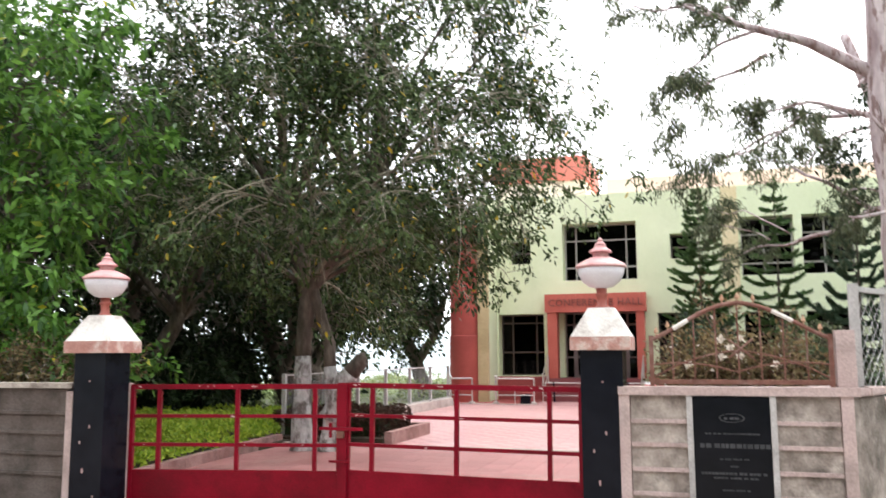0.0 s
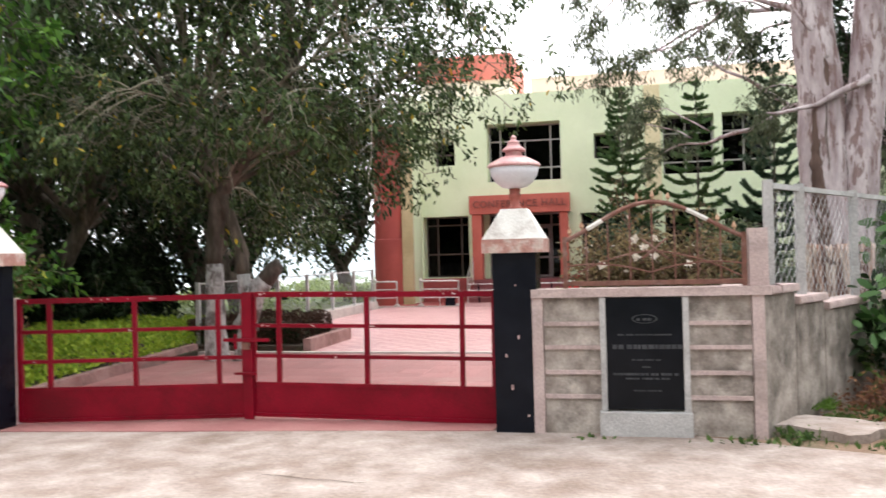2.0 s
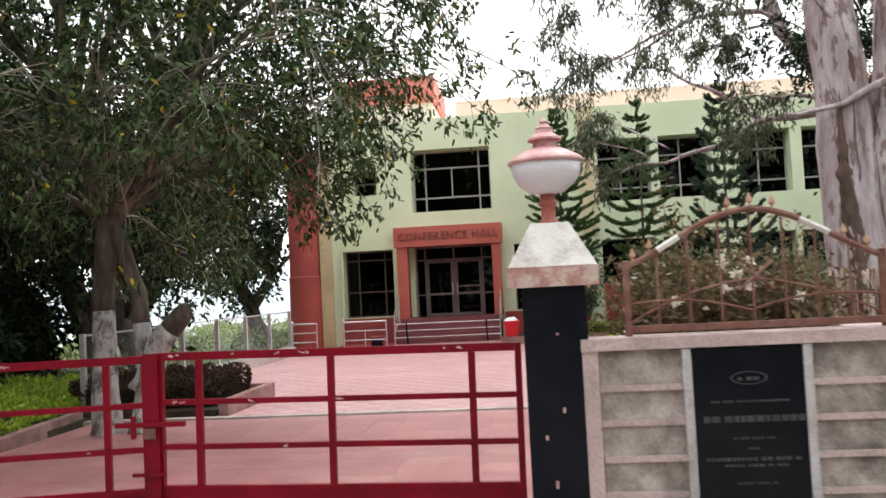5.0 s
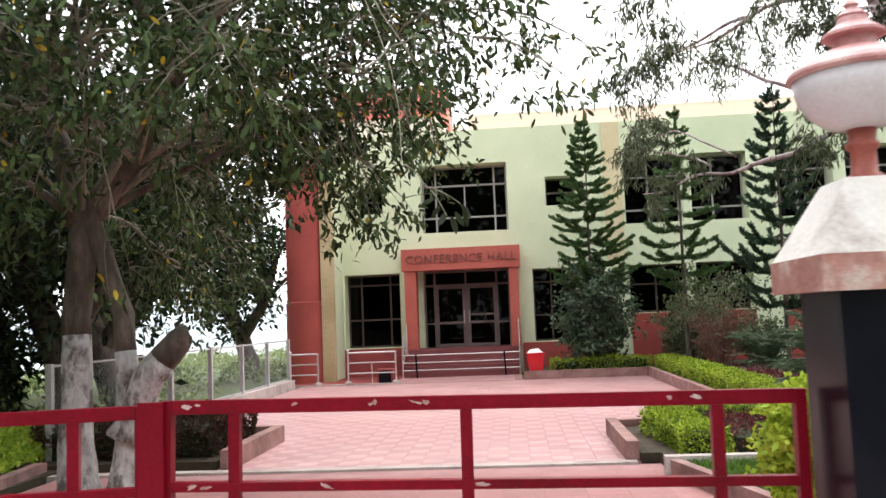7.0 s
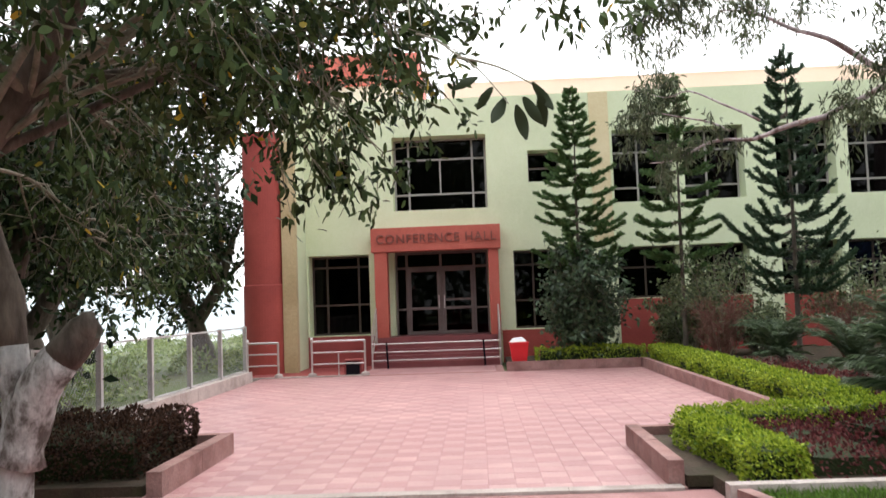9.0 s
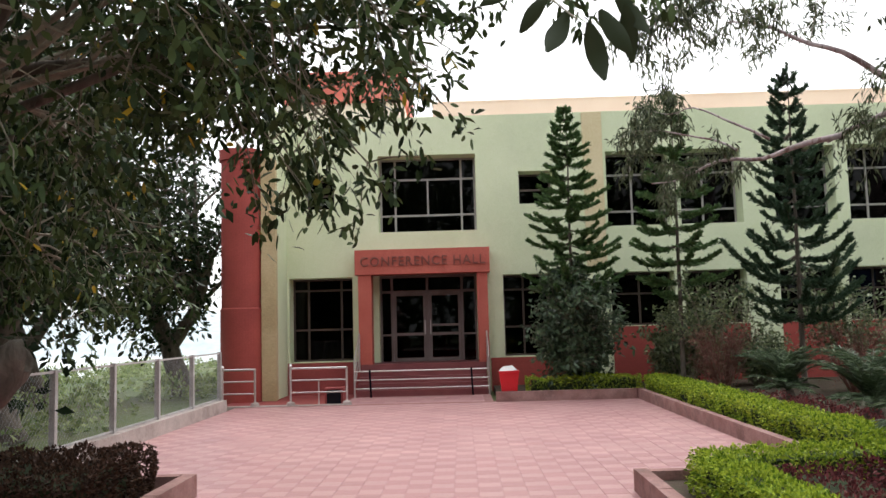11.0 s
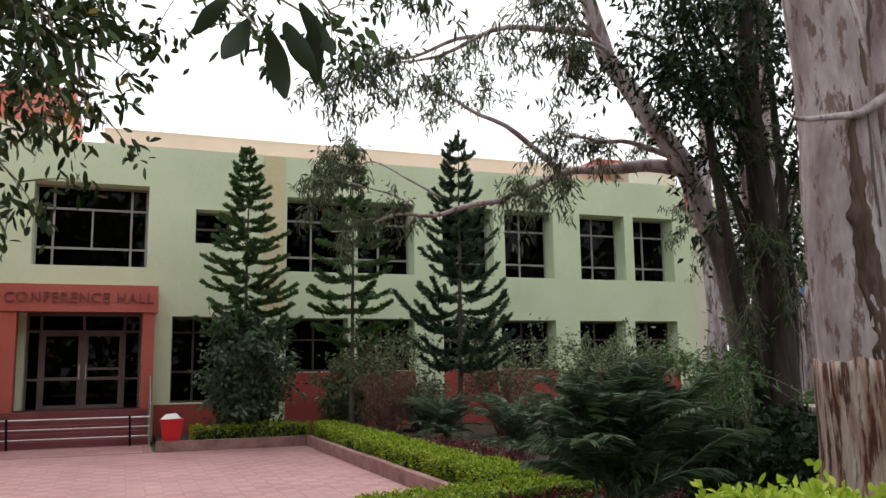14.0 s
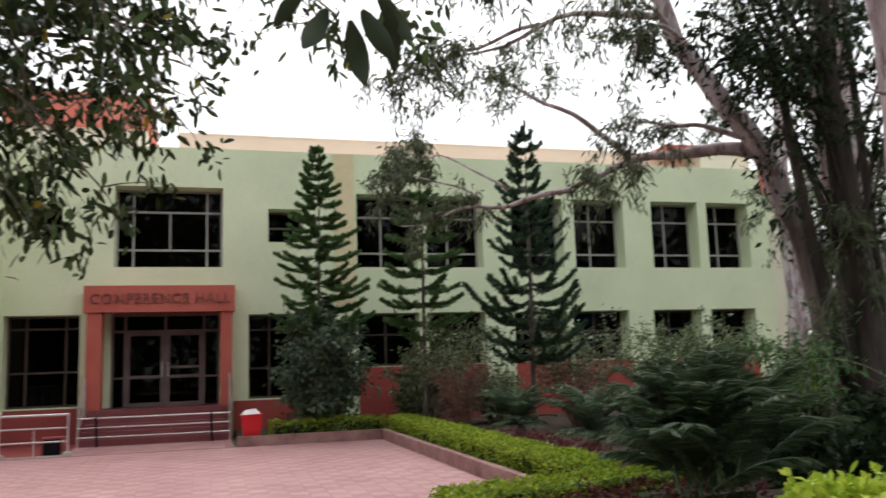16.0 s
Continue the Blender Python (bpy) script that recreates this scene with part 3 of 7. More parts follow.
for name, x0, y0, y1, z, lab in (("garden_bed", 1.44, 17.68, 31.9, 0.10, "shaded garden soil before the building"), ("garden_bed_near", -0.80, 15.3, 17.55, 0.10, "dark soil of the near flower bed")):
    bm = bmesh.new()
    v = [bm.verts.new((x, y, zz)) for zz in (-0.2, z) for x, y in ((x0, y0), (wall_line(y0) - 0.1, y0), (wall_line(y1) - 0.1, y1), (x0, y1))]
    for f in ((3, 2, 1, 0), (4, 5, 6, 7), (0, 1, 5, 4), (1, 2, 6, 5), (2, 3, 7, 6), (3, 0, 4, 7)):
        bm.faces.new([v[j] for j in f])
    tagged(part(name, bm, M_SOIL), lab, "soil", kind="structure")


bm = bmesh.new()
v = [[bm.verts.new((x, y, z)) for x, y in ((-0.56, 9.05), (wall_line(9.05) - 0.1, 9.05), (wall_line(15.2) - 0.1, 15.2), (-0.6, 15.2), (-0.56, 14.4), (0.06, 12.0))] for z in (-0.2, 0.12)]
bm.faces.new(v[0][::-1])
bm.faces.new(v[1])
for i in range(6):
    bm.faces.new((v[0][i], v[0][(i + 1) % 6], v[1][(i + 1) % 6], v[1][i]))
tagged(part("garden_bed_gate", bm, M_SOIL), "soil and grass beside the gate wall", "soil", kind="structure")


def kerb(name, a, b, w, h, material, label):
    """A kerb along a straight run, in blocks with narrow joints."""
    a, b = Vector((*a, 0)), Vector((*b, 0))
    d = (b - a).normalized()
    s = Vector((-d.y, d.x, 0)) * w / 2
    bm = bmesh.new()
    n = max(1, round((b - a).length / 1.0))
    for i in range(n):
        p, q = a + (b - a) * (i / n) + d * 0.003, a + (b - a) * ((i + 1) / n) - d * 0.003
        z = h + 0.006 * noise.noise(Vector((i * 1.7, w * 30, 0.5)))
        v = [bm.verts.new(c + Vector((0, 0, zz))) for zz in (-0.15, z) for c in (p - s, q - s, q + s, p + s)]
        for f in ((3, 2, 1, 0), (4, 5, 6, 7), (0, 1, 5, 4), (1, 2, 6, 5), (2, 3, 7, 6), (3, 0, 4, 7)):
            bm.faces.new([v[j] for j in f])
    return tagged(part(name, bm, material, bevel=0.012), label, "kerb", kind="structure")


kerb("kerb_1", (1.38, 17.7), (1.38, 28.2), 0.13, 0.22, M_KERB, "stained reddish kerb beside the hedge")
kerb("kerb_2", (-1.95, 28.16), (1.30, 28.16), 0.13, 0.22, M_KERB, "stained reddish kerb under the litter bin")
kerb("kerb_3", (-0.88, 15.35), (-0.88, 17.53), 0.14, 0.23, M_KERB, "stained kerb of the near flower bed")
kerb("kerb_4", (-0.80, 17.6), (1.30, 17.6), 0.13, 0.20, M_KERB, "stained kerb at the end of the near bed")
kerb("kerb_5", (0.02, 12.0), (-0.58, 14.42), 0.11, 0.17, M_KERB, "stained kerb slanting along the grass")
kerb("kerb_13", (-0.62, 9.15), (0.0, 11.9), 0.11, 0.17, M_KERB, "stained kerb slanting from the gate wall")
kerb("kerb_12", (-0.68, 14.5), (1.6, 14.5), 0.13, 0.20, M_KERBPALE, "pale cement kerb between grass and flower bed")
kerb("kerb_6", (-5.67, 15.45), (-5.67, 17.75), 0.15, 0.24, M_KERB, "grey-brown kerb of the low planter")
kerb("kerb_7", (-8.9, 17.7), (-5.76, 17.7), 0.14, 0.24, M_KERB, "grey-brown back kerb of the low planter")
kerb("kerb_8", (-8.13, 17.8), (-8.13, 27.4), 0.28, 0.25, M_KERBPALE, "pale cement kerb carrying the mesh fence")
kerb("kerb_9", (-7.30, 9.6), (-7.95, 15.4), 0.14, 0.16, M_KERB, "low kerb between ground cover and paving")
kerb("kerb_10", (-7.9, 15.25), (-0.85, 15.25), 0.16, 0.025, M_KERBPALE, "flush cement strip across the paving")
kerb("kerb_11", (-8.6, 28.3), (-5.5, 28.3), 0.16, 0.02, M_KERBPALE, "cement edge of the paving under the railing")

# ---- building ----
FY = 31.94
UP = [(-7.05, -6.2, 5.14, 6.07), (-4.95, -2.18, 4.44, 6.62), (-0.97, -0.02, 5.14, 6.07), (1.5, 3.28, 4.44, 6.56), (3.55, 5.28, 4.44, 6.56),
      (6.18, 7.88, 4.44, 6.56), (8.25, 9.95, 4.44, 6.56), (10.92, 12.6, 4.44, 6.56), (12.93, 14.5, 4.44, 6.56)]
LOW = [(-7.50, -5.72, 0.86, 3.20), (-5.42, -2.02, -0.3, 3.28), (-1.50, 0.75, 0.88, 3.16), (1.5, 3.28, 1.65, 3.14), (3.55, 5.28, 1.65, 3.14),
       (6.18, 7.88, 1.65, 3.12), (8.07, 9.95, 1.65, 3.12), (10.8, 12.5, 1.65, 3.12), (12.85, 14.5, 1.65, 3.12)]


def pierced(name, x0, x1, z0, z1, y0, y1, holes, material):
    """A wall with openings right through it."""
    bm = bmesh.new()
    xs = sorted({x0, x1, *[h[0] for h in holes], *[h[1] for h in holes]})
    zs = sorted({z0, z1, *[h[2] for h in holes], *[h[3] for h in holes]})
    solid = lambda i, j: 0 <= i < len(xs) - 1 and 0 <= j < len(zs) - 1 and not any(h[0] <= (xs[i] + xs[i + 1]) / 2 <= h[1] and h[2] <= (zs[j] + zs[j + 1]) / 2 <= h[3] for h in holes)
    quad = lambda *p: bm.faces.new([bm.verts.new(q) for q in p])
    for i in range(len(xs) - 1):
        for j in range(len(zs) - 1):
            if not solid(i, j):
                continue
            a, b, c, d = xs[i], xs[i + 1], zs[j], zs[j + 1]
            quad((a, y0, c), (b, y0, c), (b, y0, d), (a, y0, d))
            quad((b, y1, c), (a, y1, c), (a, y1, d), (b, y1, d))
            if not solid(i - 1, j):
                quad((a, y1, c), (a, y0, c), (a, y0, d), (a, y1, d))
            if not solid(i + 1, j):
                quad((b, y0, c), (b, y1, c), (b, y1, d), (b, y0, d))
            if not solid(i, j - 1):
                quad((a, y1, c), (b, y1, c), (b, y0, c), (a, y0, c))
            if not solid(i, j + 1):
                quad((a, y0, d), (b, y0, d), (b, y1, d), (a, y1, d))
    bmesh.ops.remove_doubles(bm, verts=bm.verts[:], dist=1e-4)
    return part(name, bm, material)


hall = thing("conference_building", (3.0, 36.0, 0), "two-storey mint green hall with dark tinted windows", "building", kind="structure")
w = pierced("front_wall", -7.62, 15.3, -1.0, 7.72, FY, FY + 0.75, UP + LOW, M_GREEN)
hang(w, hall)
part("side_wall", box((-7.62, FY + 0.75, -1.0), (-7.22, 44, 7.72)), M_GREEN, hall)
part("side_wall", box((14.9, FY + 0.75, -1.0), (15.3, 44, 7.72)), M_GREEN, hall)
part("back_wall", box((-7.62, 44, -1.0), (15.3, 44.4, 7.72)), M_GREEN, hall)
part("roof_slab", box((-7.20, FY + 0.77, 7.3), (14.88, 43.98, 7.66)), M_CREAM, hall, "flat concrete roof")
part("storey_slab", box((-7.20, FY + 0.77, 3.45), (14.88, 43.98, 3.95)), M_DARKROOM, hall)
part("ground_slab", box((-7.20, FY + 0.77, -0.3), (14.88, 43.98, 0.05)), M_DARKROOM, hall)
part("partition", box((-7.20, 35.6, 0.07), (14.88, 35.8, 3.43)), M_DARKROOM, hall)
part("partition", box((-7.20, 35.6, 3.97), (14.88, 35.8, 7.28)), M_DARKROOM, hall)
part("parapet", box((-3.4, 33.6, 7.68), (14.6, 33.9, 8.55)), M_PEACH, hall, "peach painted set-back parapet", bevel=0.02)
part("parapet_coping", box((-3.42, 33.585, 8.55), (14.62, 33.915, 8.60)), M_PEACH, hall, bevel=0.01)
part("roof_tank_room", box((-8.0, 34.0, 7.68), (-4.3, 38.0, 8.75)), M_CREAM, hall, "cream band under the red roof room")
part("roof_tank_room_top", box((-8.1, 33.9, 8.75), (-4.2, 38.1, 9.75)), M_CORAL, hall, "coral red rooftop room", bevel=0.02)
part("stair_tower", box((13.3, 32.6, 7.68), (15.2, 36.0, 8.45)), M_CREAM, hall, "cream raised corner block")
part("corner_trim", box((15.02, FY - 0.03, 6.9), (15.34, FY - 0.004, 8.45)), M_CORAL, hall, "coral red vertical trim")
part("corner_trim", box((12.0, 32.52, 8.45), (15.34, 36.0, 8.62)), M_CORAL, hall, "coral red roof trim")
part("corner_bay", box((15.302, 32.6, -1.0), (16.9, 40.0, 7.5)), M_CREAM, hall, "cream set-back corner bay")
part("plinth_band", box((-1.9, FY - 0.03, -0.2), (0.98, FY - 0.004, 0.86)), M_RED, hall, "red painted plinth", bevel=0.006)
part("plinth_band", box((-7.55, FY - 0.03, -1.0), (-5.45, FY - 0.004, 0.84)), M_DEEPRED, hall, "dark red painted basement wall", bevel=0.006)
for a, b in ((1.5, 3.28), (3.55, 5.28), (6.18, 7.88), (8.07, 9.95), (10.8, 12.5), (12.85, 14.5)):
    part("sill_panel", box((a, FY - 0.025, 0.0), (b, FY - 0.004, 1.63)), M_RED, hall, "terracotta red panel under the window", bevel=0.006)
part("pilaster_band", box((0.86, FY - 0.05, 3.3), (1.42, FY - 0.004, 7.70)), M_TAN2, hall, "pale peach vertical band", bevel=0.006)
# basement vent
part("vent_hood", box((-5.97, 28.46, -0.1), (-5.53, 28.9, 0.38)), M_DEEPRED, hall, "dark red vent surround", bevel=0.01)
# Solid black panel instead of a hole: the shade inside the vent.
part("vent_dark_panel", box((-5.92, 28.445, -0.03), (-5.58, 28.459, 0.34)), M_BLACK, hall, "black panel standing for the dark vent opening")
part("area_floor", box((-8.6, 28.4, -0.3), (-5.56, FY - 0.05, -0.04)), M_DEEPRED, hall, "dark red sunken area floor")
# left tower: rounded red pier, ochre pilaster and green return wall
bm = lathe([(0.57, -1.0), (0.57, 2.35), (0.54, 2.38), (0.54, 6.25), (0.59, 6.27), (0.59, 6.55)], (-8.44, 30.50, 0), 48)
part("round_pier", bm, M_RED, hall, "terracotta red rounded pier", smooth=False)
part("pilaster", box((-7.89, 30.26, -1.0), (-7.51, 30.495, 6.3)), M_TAN, hall, "stained ochre pilaster", bevel=0.01)
part("return_wall", box((-7.84, 30.5, -1.0), (-7.56, FY - 0.002, 7.72)), M_GREEN, hall)


def window(x0, x1, z0, z1, y, cols, rows, short=(), group="hall windows", label="dark tinted window in a slim grey frame", frame_mat=None):
    """Aluminium window: cols and rows are fractions where bars stand."""
    t = thing("window", ((x0 + x1) / 2, y, z0), label, "window", group, "structure")
    f = 0.028
    bm = box((x0, y - 0.03, z0), (x0 + 2 * f, y + 0.03, z1))
    box((x1 - 2 * f, y - 0.03, z0), (x1, y + 0.03, z1), bm)
    box((x0 + 2 * f, y - 0.03, z0), (x1 - 2 * f, y + 0.03, z0 + 2 * f), bm)
    box((x0 + 2 * f, y - 0.03, z1 - 2 * f), (x1 - 2 * f, y + 0.03, z1), bm)
    part("window_frame", bm, frame_mat or M_FRAME, t)
    for c in cols:
        x = x0 + (x1 - x0) * c
        part("mullion", box((x - f, y - 0.032, z0 + 0.05), (x + f, y + 0.02, z1 - 0.05)), frame_mat or M_FRAME, t)
    for r in rows:
        z = z0 + (z1 - z0) * r
        part("transom", box((x0 + 0.05, y - 0.034, z - f), (x1 - 0.05, y + 0.018, z + f)), frame_mat or M_FRAME, t)
    for c, r0, r1 in short:
        x = x0 + (x1 - x0) * c
        part("mullion", box((x - f * 0.8, y - 0.031, z0 + (z1 - z0) * r0), (x + f * 0.8, y + 0.016, z0 + (z1 - z0) * r1)), frame_mat or M_FRAME, t)
    xs = [0, *cols, 1]
    zs = [0, *rows, 1]
    for a, b in zip(xs, xs[1:]):
        for c, d in zip(zs, zs[1:]):
            part("pane", box((x0 + (x1 - x0) * a + 0.01, y - 0.004, z0 + (z1 - z0) * c + 0.01), (x0 + (x1 - x0) * b - 0.01, y + 0.004, z0 + (z1 - z0) * d - 0.01)), M_GLASS, t)
    return t


window(*UP[1], FY + 0.60, (0.16, 0.85), (0.24, 0.72), ((0.5, 0.24, 0.72),), label="wide dark upper window with pale grey bars", frame_mat=M_ALU)
for k in (0, 2):
    window(*UP[k], FY + 0.60, (), (0.5,), label="small dark upper window")
for h in UP[3:]:
    window(*h, FY + 0.60, (0.45,), (0.22, 0.72), frame_mat=M_ALU)
window(*LOW[0], FY + 0.60, (0.25, 0.78), (0.38, 0.86), label="dark tinted window, its frame darkened for the recess", frame_mat=M_FRAMEDIM)
window(*LOW[2], FY + 0.60, (0.26, 0.7), (0.36, 0.82), label="dark tinted window, its frame darkened for the recess", frame_mat=M_FRAMEDIM)
for h in LOW[3:]:
    window(*h, FY + 0.60, (0.5,), (0.6,), label="dark tinted window, its frame darkened for the recess", frame_mat=M_FRAMEDIM)

# porch and entrance
porch = thing("entrance_porch", (-3.7, 31.6, 0), "brick red porch with lettered sign board", "porch", kind="structure")
part("sign_board", box((-5.58, 31.36, 3.22), (-1.88, FY - 0.002, 3.90)), M_SIGNRED, porch, "red sign board over the entrance", bevel=0.012)
part("column", box((-5.50, 31.42, 0.78), (-5.14, 31.90, 3.215)), M_SIGNRED, porch, bevel=0.01)
part("column", box((-2.24, 31.42, 0.78), (-1.95, 31.90, 3.215)), M_SIGNRED, porch, bevel=0.01)
part("reveal_wall", box((-5.40, FY + 0.43, 0.79), (-5.02, 33.0, 3.27)), M_GREEN, porch)
part("reveal_wall", box((-2.24, FY + 0.43, 0.79), (-2.04, 33.0, 3.27)), M_GREEN, porch)
part("porch_ceiling", box((-5.40, FY + 0.752, 3.28), (-2.04, 33.0, 3.42)), M_CREAM, porch)
curve = bpy.data.curves.new("sign_lettering", "FONT")
curve.body, curve.size, curve.extrude, curve.align_x, curve.align_y = "CONFERENCE HALL", 0.36, 0.02, "CENTER", "CENTER"
curve.space_character, curve.bevel_depth = 1.16, 0.004
text = bpy.data.objects.new("text", curve)
scene.collection.objects.link(text)
bpy.context.view_layer.update()
me = bpy.data.meshes.new_from_object(text)
bpy.data.objects.remove(text)
me.materials.append(M_LETTER)
me.transform(Matrix.Translation((-3.72, 31.34, 3.56)) @ Euler((radians(90), 0, 0)).to_matrix().to_4x4() @ Matrix.Diagonal((0.94, 1.0, 1, 1)))
lettering = hang(new("lettering", me), porch)
lettering["label"] = "raised dark capital letters"

steps = thing("entrance_steps", (-3.7, 30.9, 0), "five polished maroon entrance steps", "steps", kind="structure")
for i in range(5):
    part("step", box((-5.45, 30.30 + 0.28 * i, -0.1), (-2.05, 30.30 + 0.28 * (i + 1) if i < 4 else 32.98, 0.156 * (i + 1))), M_STEP, steps, bevel=0.008)

door = thing("entrance_door", (-3.7, 33.0, 0.78), "closed double glazed door in grey aluminium", "door", kind="structure")
dy, dz = 32.72, 0.785
bm = bmesh.new()
for x in (-5.0, -4.68, -3.66, -2.66, -2.26):
    box((x - 0.035, dy - 0.04, dz), (x + 0.035, dy + 0.04, 3.26), bm)
part("door_frame", bm, M_FRAME, door)
bm = bmesh.new()
for z in (2.78, 3.22):
    box((-5.02, dy - 0.036, z - 0.035), (-2.24, dy + 0.036, z + 0.035), bm)
part("transom", bm, M_FRAME, door)
for a, b in ((-4.64, -3.70), (-3.62, -2.70)):
    leaf = bmesh.new()
    for x0, x1, z0, z1 in ((a, a + 0.08, dz, 2.74), (b - 0.08, b, dz, 2.74), (a + 0.08, b - 0.08, dz, dz + 0.10), (a + 0.08, b - 0.08, 2.66, 2.74), (a + 0.08, b - 0.08, 1.52, 1.60)):
        box((x0, dy - 0.05, z0), (x1, dy - 0.005, z1), leaf)
    if a > -4:
        box((a + 0.08, dy - 0.05, 1.78), (b - 0.08, dy - 0.005, 1.84), leaf)
    lf = part("door_leaf", leaf, M_FRAME, door)
    part("pane", box((a + 0.06, dy - 0.03, dz + 0.08), (b - 0.06, dy - 0.022, 2.68)), M_GLASS, lf)
    part("door_handle", box((a + 0.03 if a > -4 else b - 0.05, dy - 0.09, 1.55), (a + 0.05 if a > -4 else b - 0.03, dy - 0.052, 1.95)), M_STEEL, lf)
for a, b in ((-4.97, -4.71), (-2.63, -2.29)):
    part("pane", box((a, dy - 0.005, dz + 0.02), (b, dy + 0.005, 2.75)), M_GLASS, door)
    part("transom", box((a - 0.01, dy - 0.03, 1.52), (b + 0.01, dy + 0.03, 1.57)), M_FRAME, door)
for a, b in ((-4.97, -4.71), (-4.65, -3.69), (-3.63, -2.69), (-2.63, -2.29)):
    part("pane", box((a, dy - 0.005, 2.82), (b, dy + 0.005, 3.18)), M_GLASS, door)


def rod(a, b, r, n=10):
    V, F = [], []
    tube(V, F, [a, b], [r, r], n)
    return V, F


def railing(name, x0, x1, y0, y1, z, h, bars, label, group):
    t = thing(name, (x0, y0, z), label, "railing", group)
    for x, y in ((x0, y0), (x1, y1)):
        mesh_part("post", *rod((x, y, z - 0.02), (x, y, z + h), 0.025), M_STEEL, t)
        part("foot", lathe([(0.11, z - 0.02), (0.10, z + 0.05), (0.05, z + 0.08)], (x, y, 0), 16), M_KERBPALE, t, "cement footing")
    part("finial", lathe([(0.015, z + h), (0.04, z + h + 0.02), (0.045, z + h + 0.05), (0.02, z + h + 0.09)], (x0, y0, 0), 12), M_STEEL, t)
    for k in bars:
        mesh_part("bar", *rod((x0, y0, z + h * k), (x1, y1, z + h * k), 0.026 if k > 0.9 else 0.018), M_STEEL, t)
    return t


r1 = railing("railing", -6.74, -5.42, 28.3, 28.3, 0.02, 0.86, (0.98, 0.66, 0.33), "short stainless steel railing at the paving edge", "railings")
mesh_part("post", *rod((-6.08, 28.3, 0.02), (-6.08, 28.3, 0.56), 0.016), M_STEEL, r1)
railing("railing", -8.35, -7.58, 28.3, 28.3, 0.02, 0.86, (0.98, 0.66, 0.33), "short stainless steel railing at the paving edge", "railings")
for x in (-5.48, -2.02):
    t = thing("handrail", (x, 30.3, 0.0), "sloping stainless steel stair handrail", "railing", "stair handrails")
    mesh_part("post", *rod((x, 30.2, -0.01), (x, 30.2, 0.95), 0.024), M_STEEL, t)
    mesh_part("post", *rod((x, 31.3, 0.60), (x, 31.3, 1.62), 0.024), M_STEEL, t)
    for k in (0.93, 0.62, 0.31):
        mesh_part("bar", *rod((x, 30.2, k), (x, 31.3, k + 0.66), 0.02), M_STEEL, t)
# long low bars before the steps
t = thing("step_rail", (-3.7, 30.1, 0), "low stainless rail across the steps", "railing", "stair handrails")
for k in (0.22, 0.44, 0.66):
    mesh_part("bar", *rod((-5.48, 30.12, k), (-2.02, 30.12, k), 0.016), M_STEEL, t)
for x in (-5.05, -2.45):
    part("post", beam((x, 30.12, -0.02), (x - 0.03, 30.12, 0.70), 0.05, 0.05), M_BLACK, t)

bin_ = thing("litter_bin", (-1.62, 28.3, 0.1), "red plastic litter bin with white swing lid", "litter bin")
def tapered(c, z0, z1, w0, w1, d0, d1, tip=0.0):
    bm = bmesh.new()
    v = [bm.verts.new((c[0] + w * i / 2, c[1] + d * j / 2, z + tip * i)) for z, w, d in ((z0, w0, d0), (z1, w1, d1)) for i, j in ((-1, -1), (1, -1), (1, 1), (-1, 1))]
    for f in ((3, 2, 1, 0), (4, 5, 6, 7), (0, 1, 5, 4), (1, 2, 6, 5), (2, 3, 7, 6), (3, 0, 4, 7)):
        bm.faces.new([v[i] for i in f])
    return bm


part("body", tapered((-1.62, 28.42), 0.22, 0.64, 0.36, 0.46, 0.30, 0.36), M_BINRED, bin_, bevel=0.03)
part("rim", tapered((-1.62, 28.42), 0.641, 0.685, 0.485, 0.485, 0.385, 0.385), M_BINRED, bin_, "red rolled rim", bevel=0.012)
part("lid", tapered((-1.64, 28.42), 0.686, 0.79, 0.43, 0.22, 0.34, 0.16, 0.012), M_BINWHITE, bin_, "white swing lid", bevel=0.02)
part("stand", box((-1.78, 28.28, 0.1), (-1.46, 28.56, 0.22)), M_KERB, bin_)

# ---- mesh fences ----


def mesh_panel(t, a, b, z0a, z0b, h, cell=0.09, wire=0.0015):
    """Diamond wire between two posts, as one mesh."""
    a, b = Vector((*a, 0)), Vector((*b, 0))
    size = (b - a).length
    V, F = [], []
    put = lambda u, v: (a + (b - a) * (u / size)) + Vector((0, 0, z0a + (z0b - z0a) * u / size + v))
    n = int(size / cell)
    for k in range(-int(h / cell) - 1, n + 1):
        for sgn in (1, -1):
            u0, u1 = (k * cell, k * cell + h) if sgn > 0 else (k * cell + h, k * cell)
            lo_u, hi_u = min(u0, u1), max(u0, u1)
            c0, c1 = max(lo_u, 0), min(hi_u, size)
            if c1 - c0 < 0.02:
                continue
            f = lambda u: (u - u0) / (u1 - u0) * h
            p, q = put(c0, f(c0)), put(c1, f(c1))
            tube(V, F, [p, q], [wire, wire], 3)
    return mesh_part("wire_mesh", V, F, M_WIRE, t, "diamond wire mesh")


fence = thing("mesh_fence", (-8.13, 18, 0.25), "wire mesh fence on pale posts along the terrace", "fence")
fy = [15.9, 17.8, 19.7, 21.6, 23.5, 25.4, 27.3]
for y in fy:
    part("post", box((-8.17, y - 0.04, 0.1 if y > 17 else -0.05), (-8.09, y + 0.04, 1.32)), M_POST, fence, bevel=0.006)
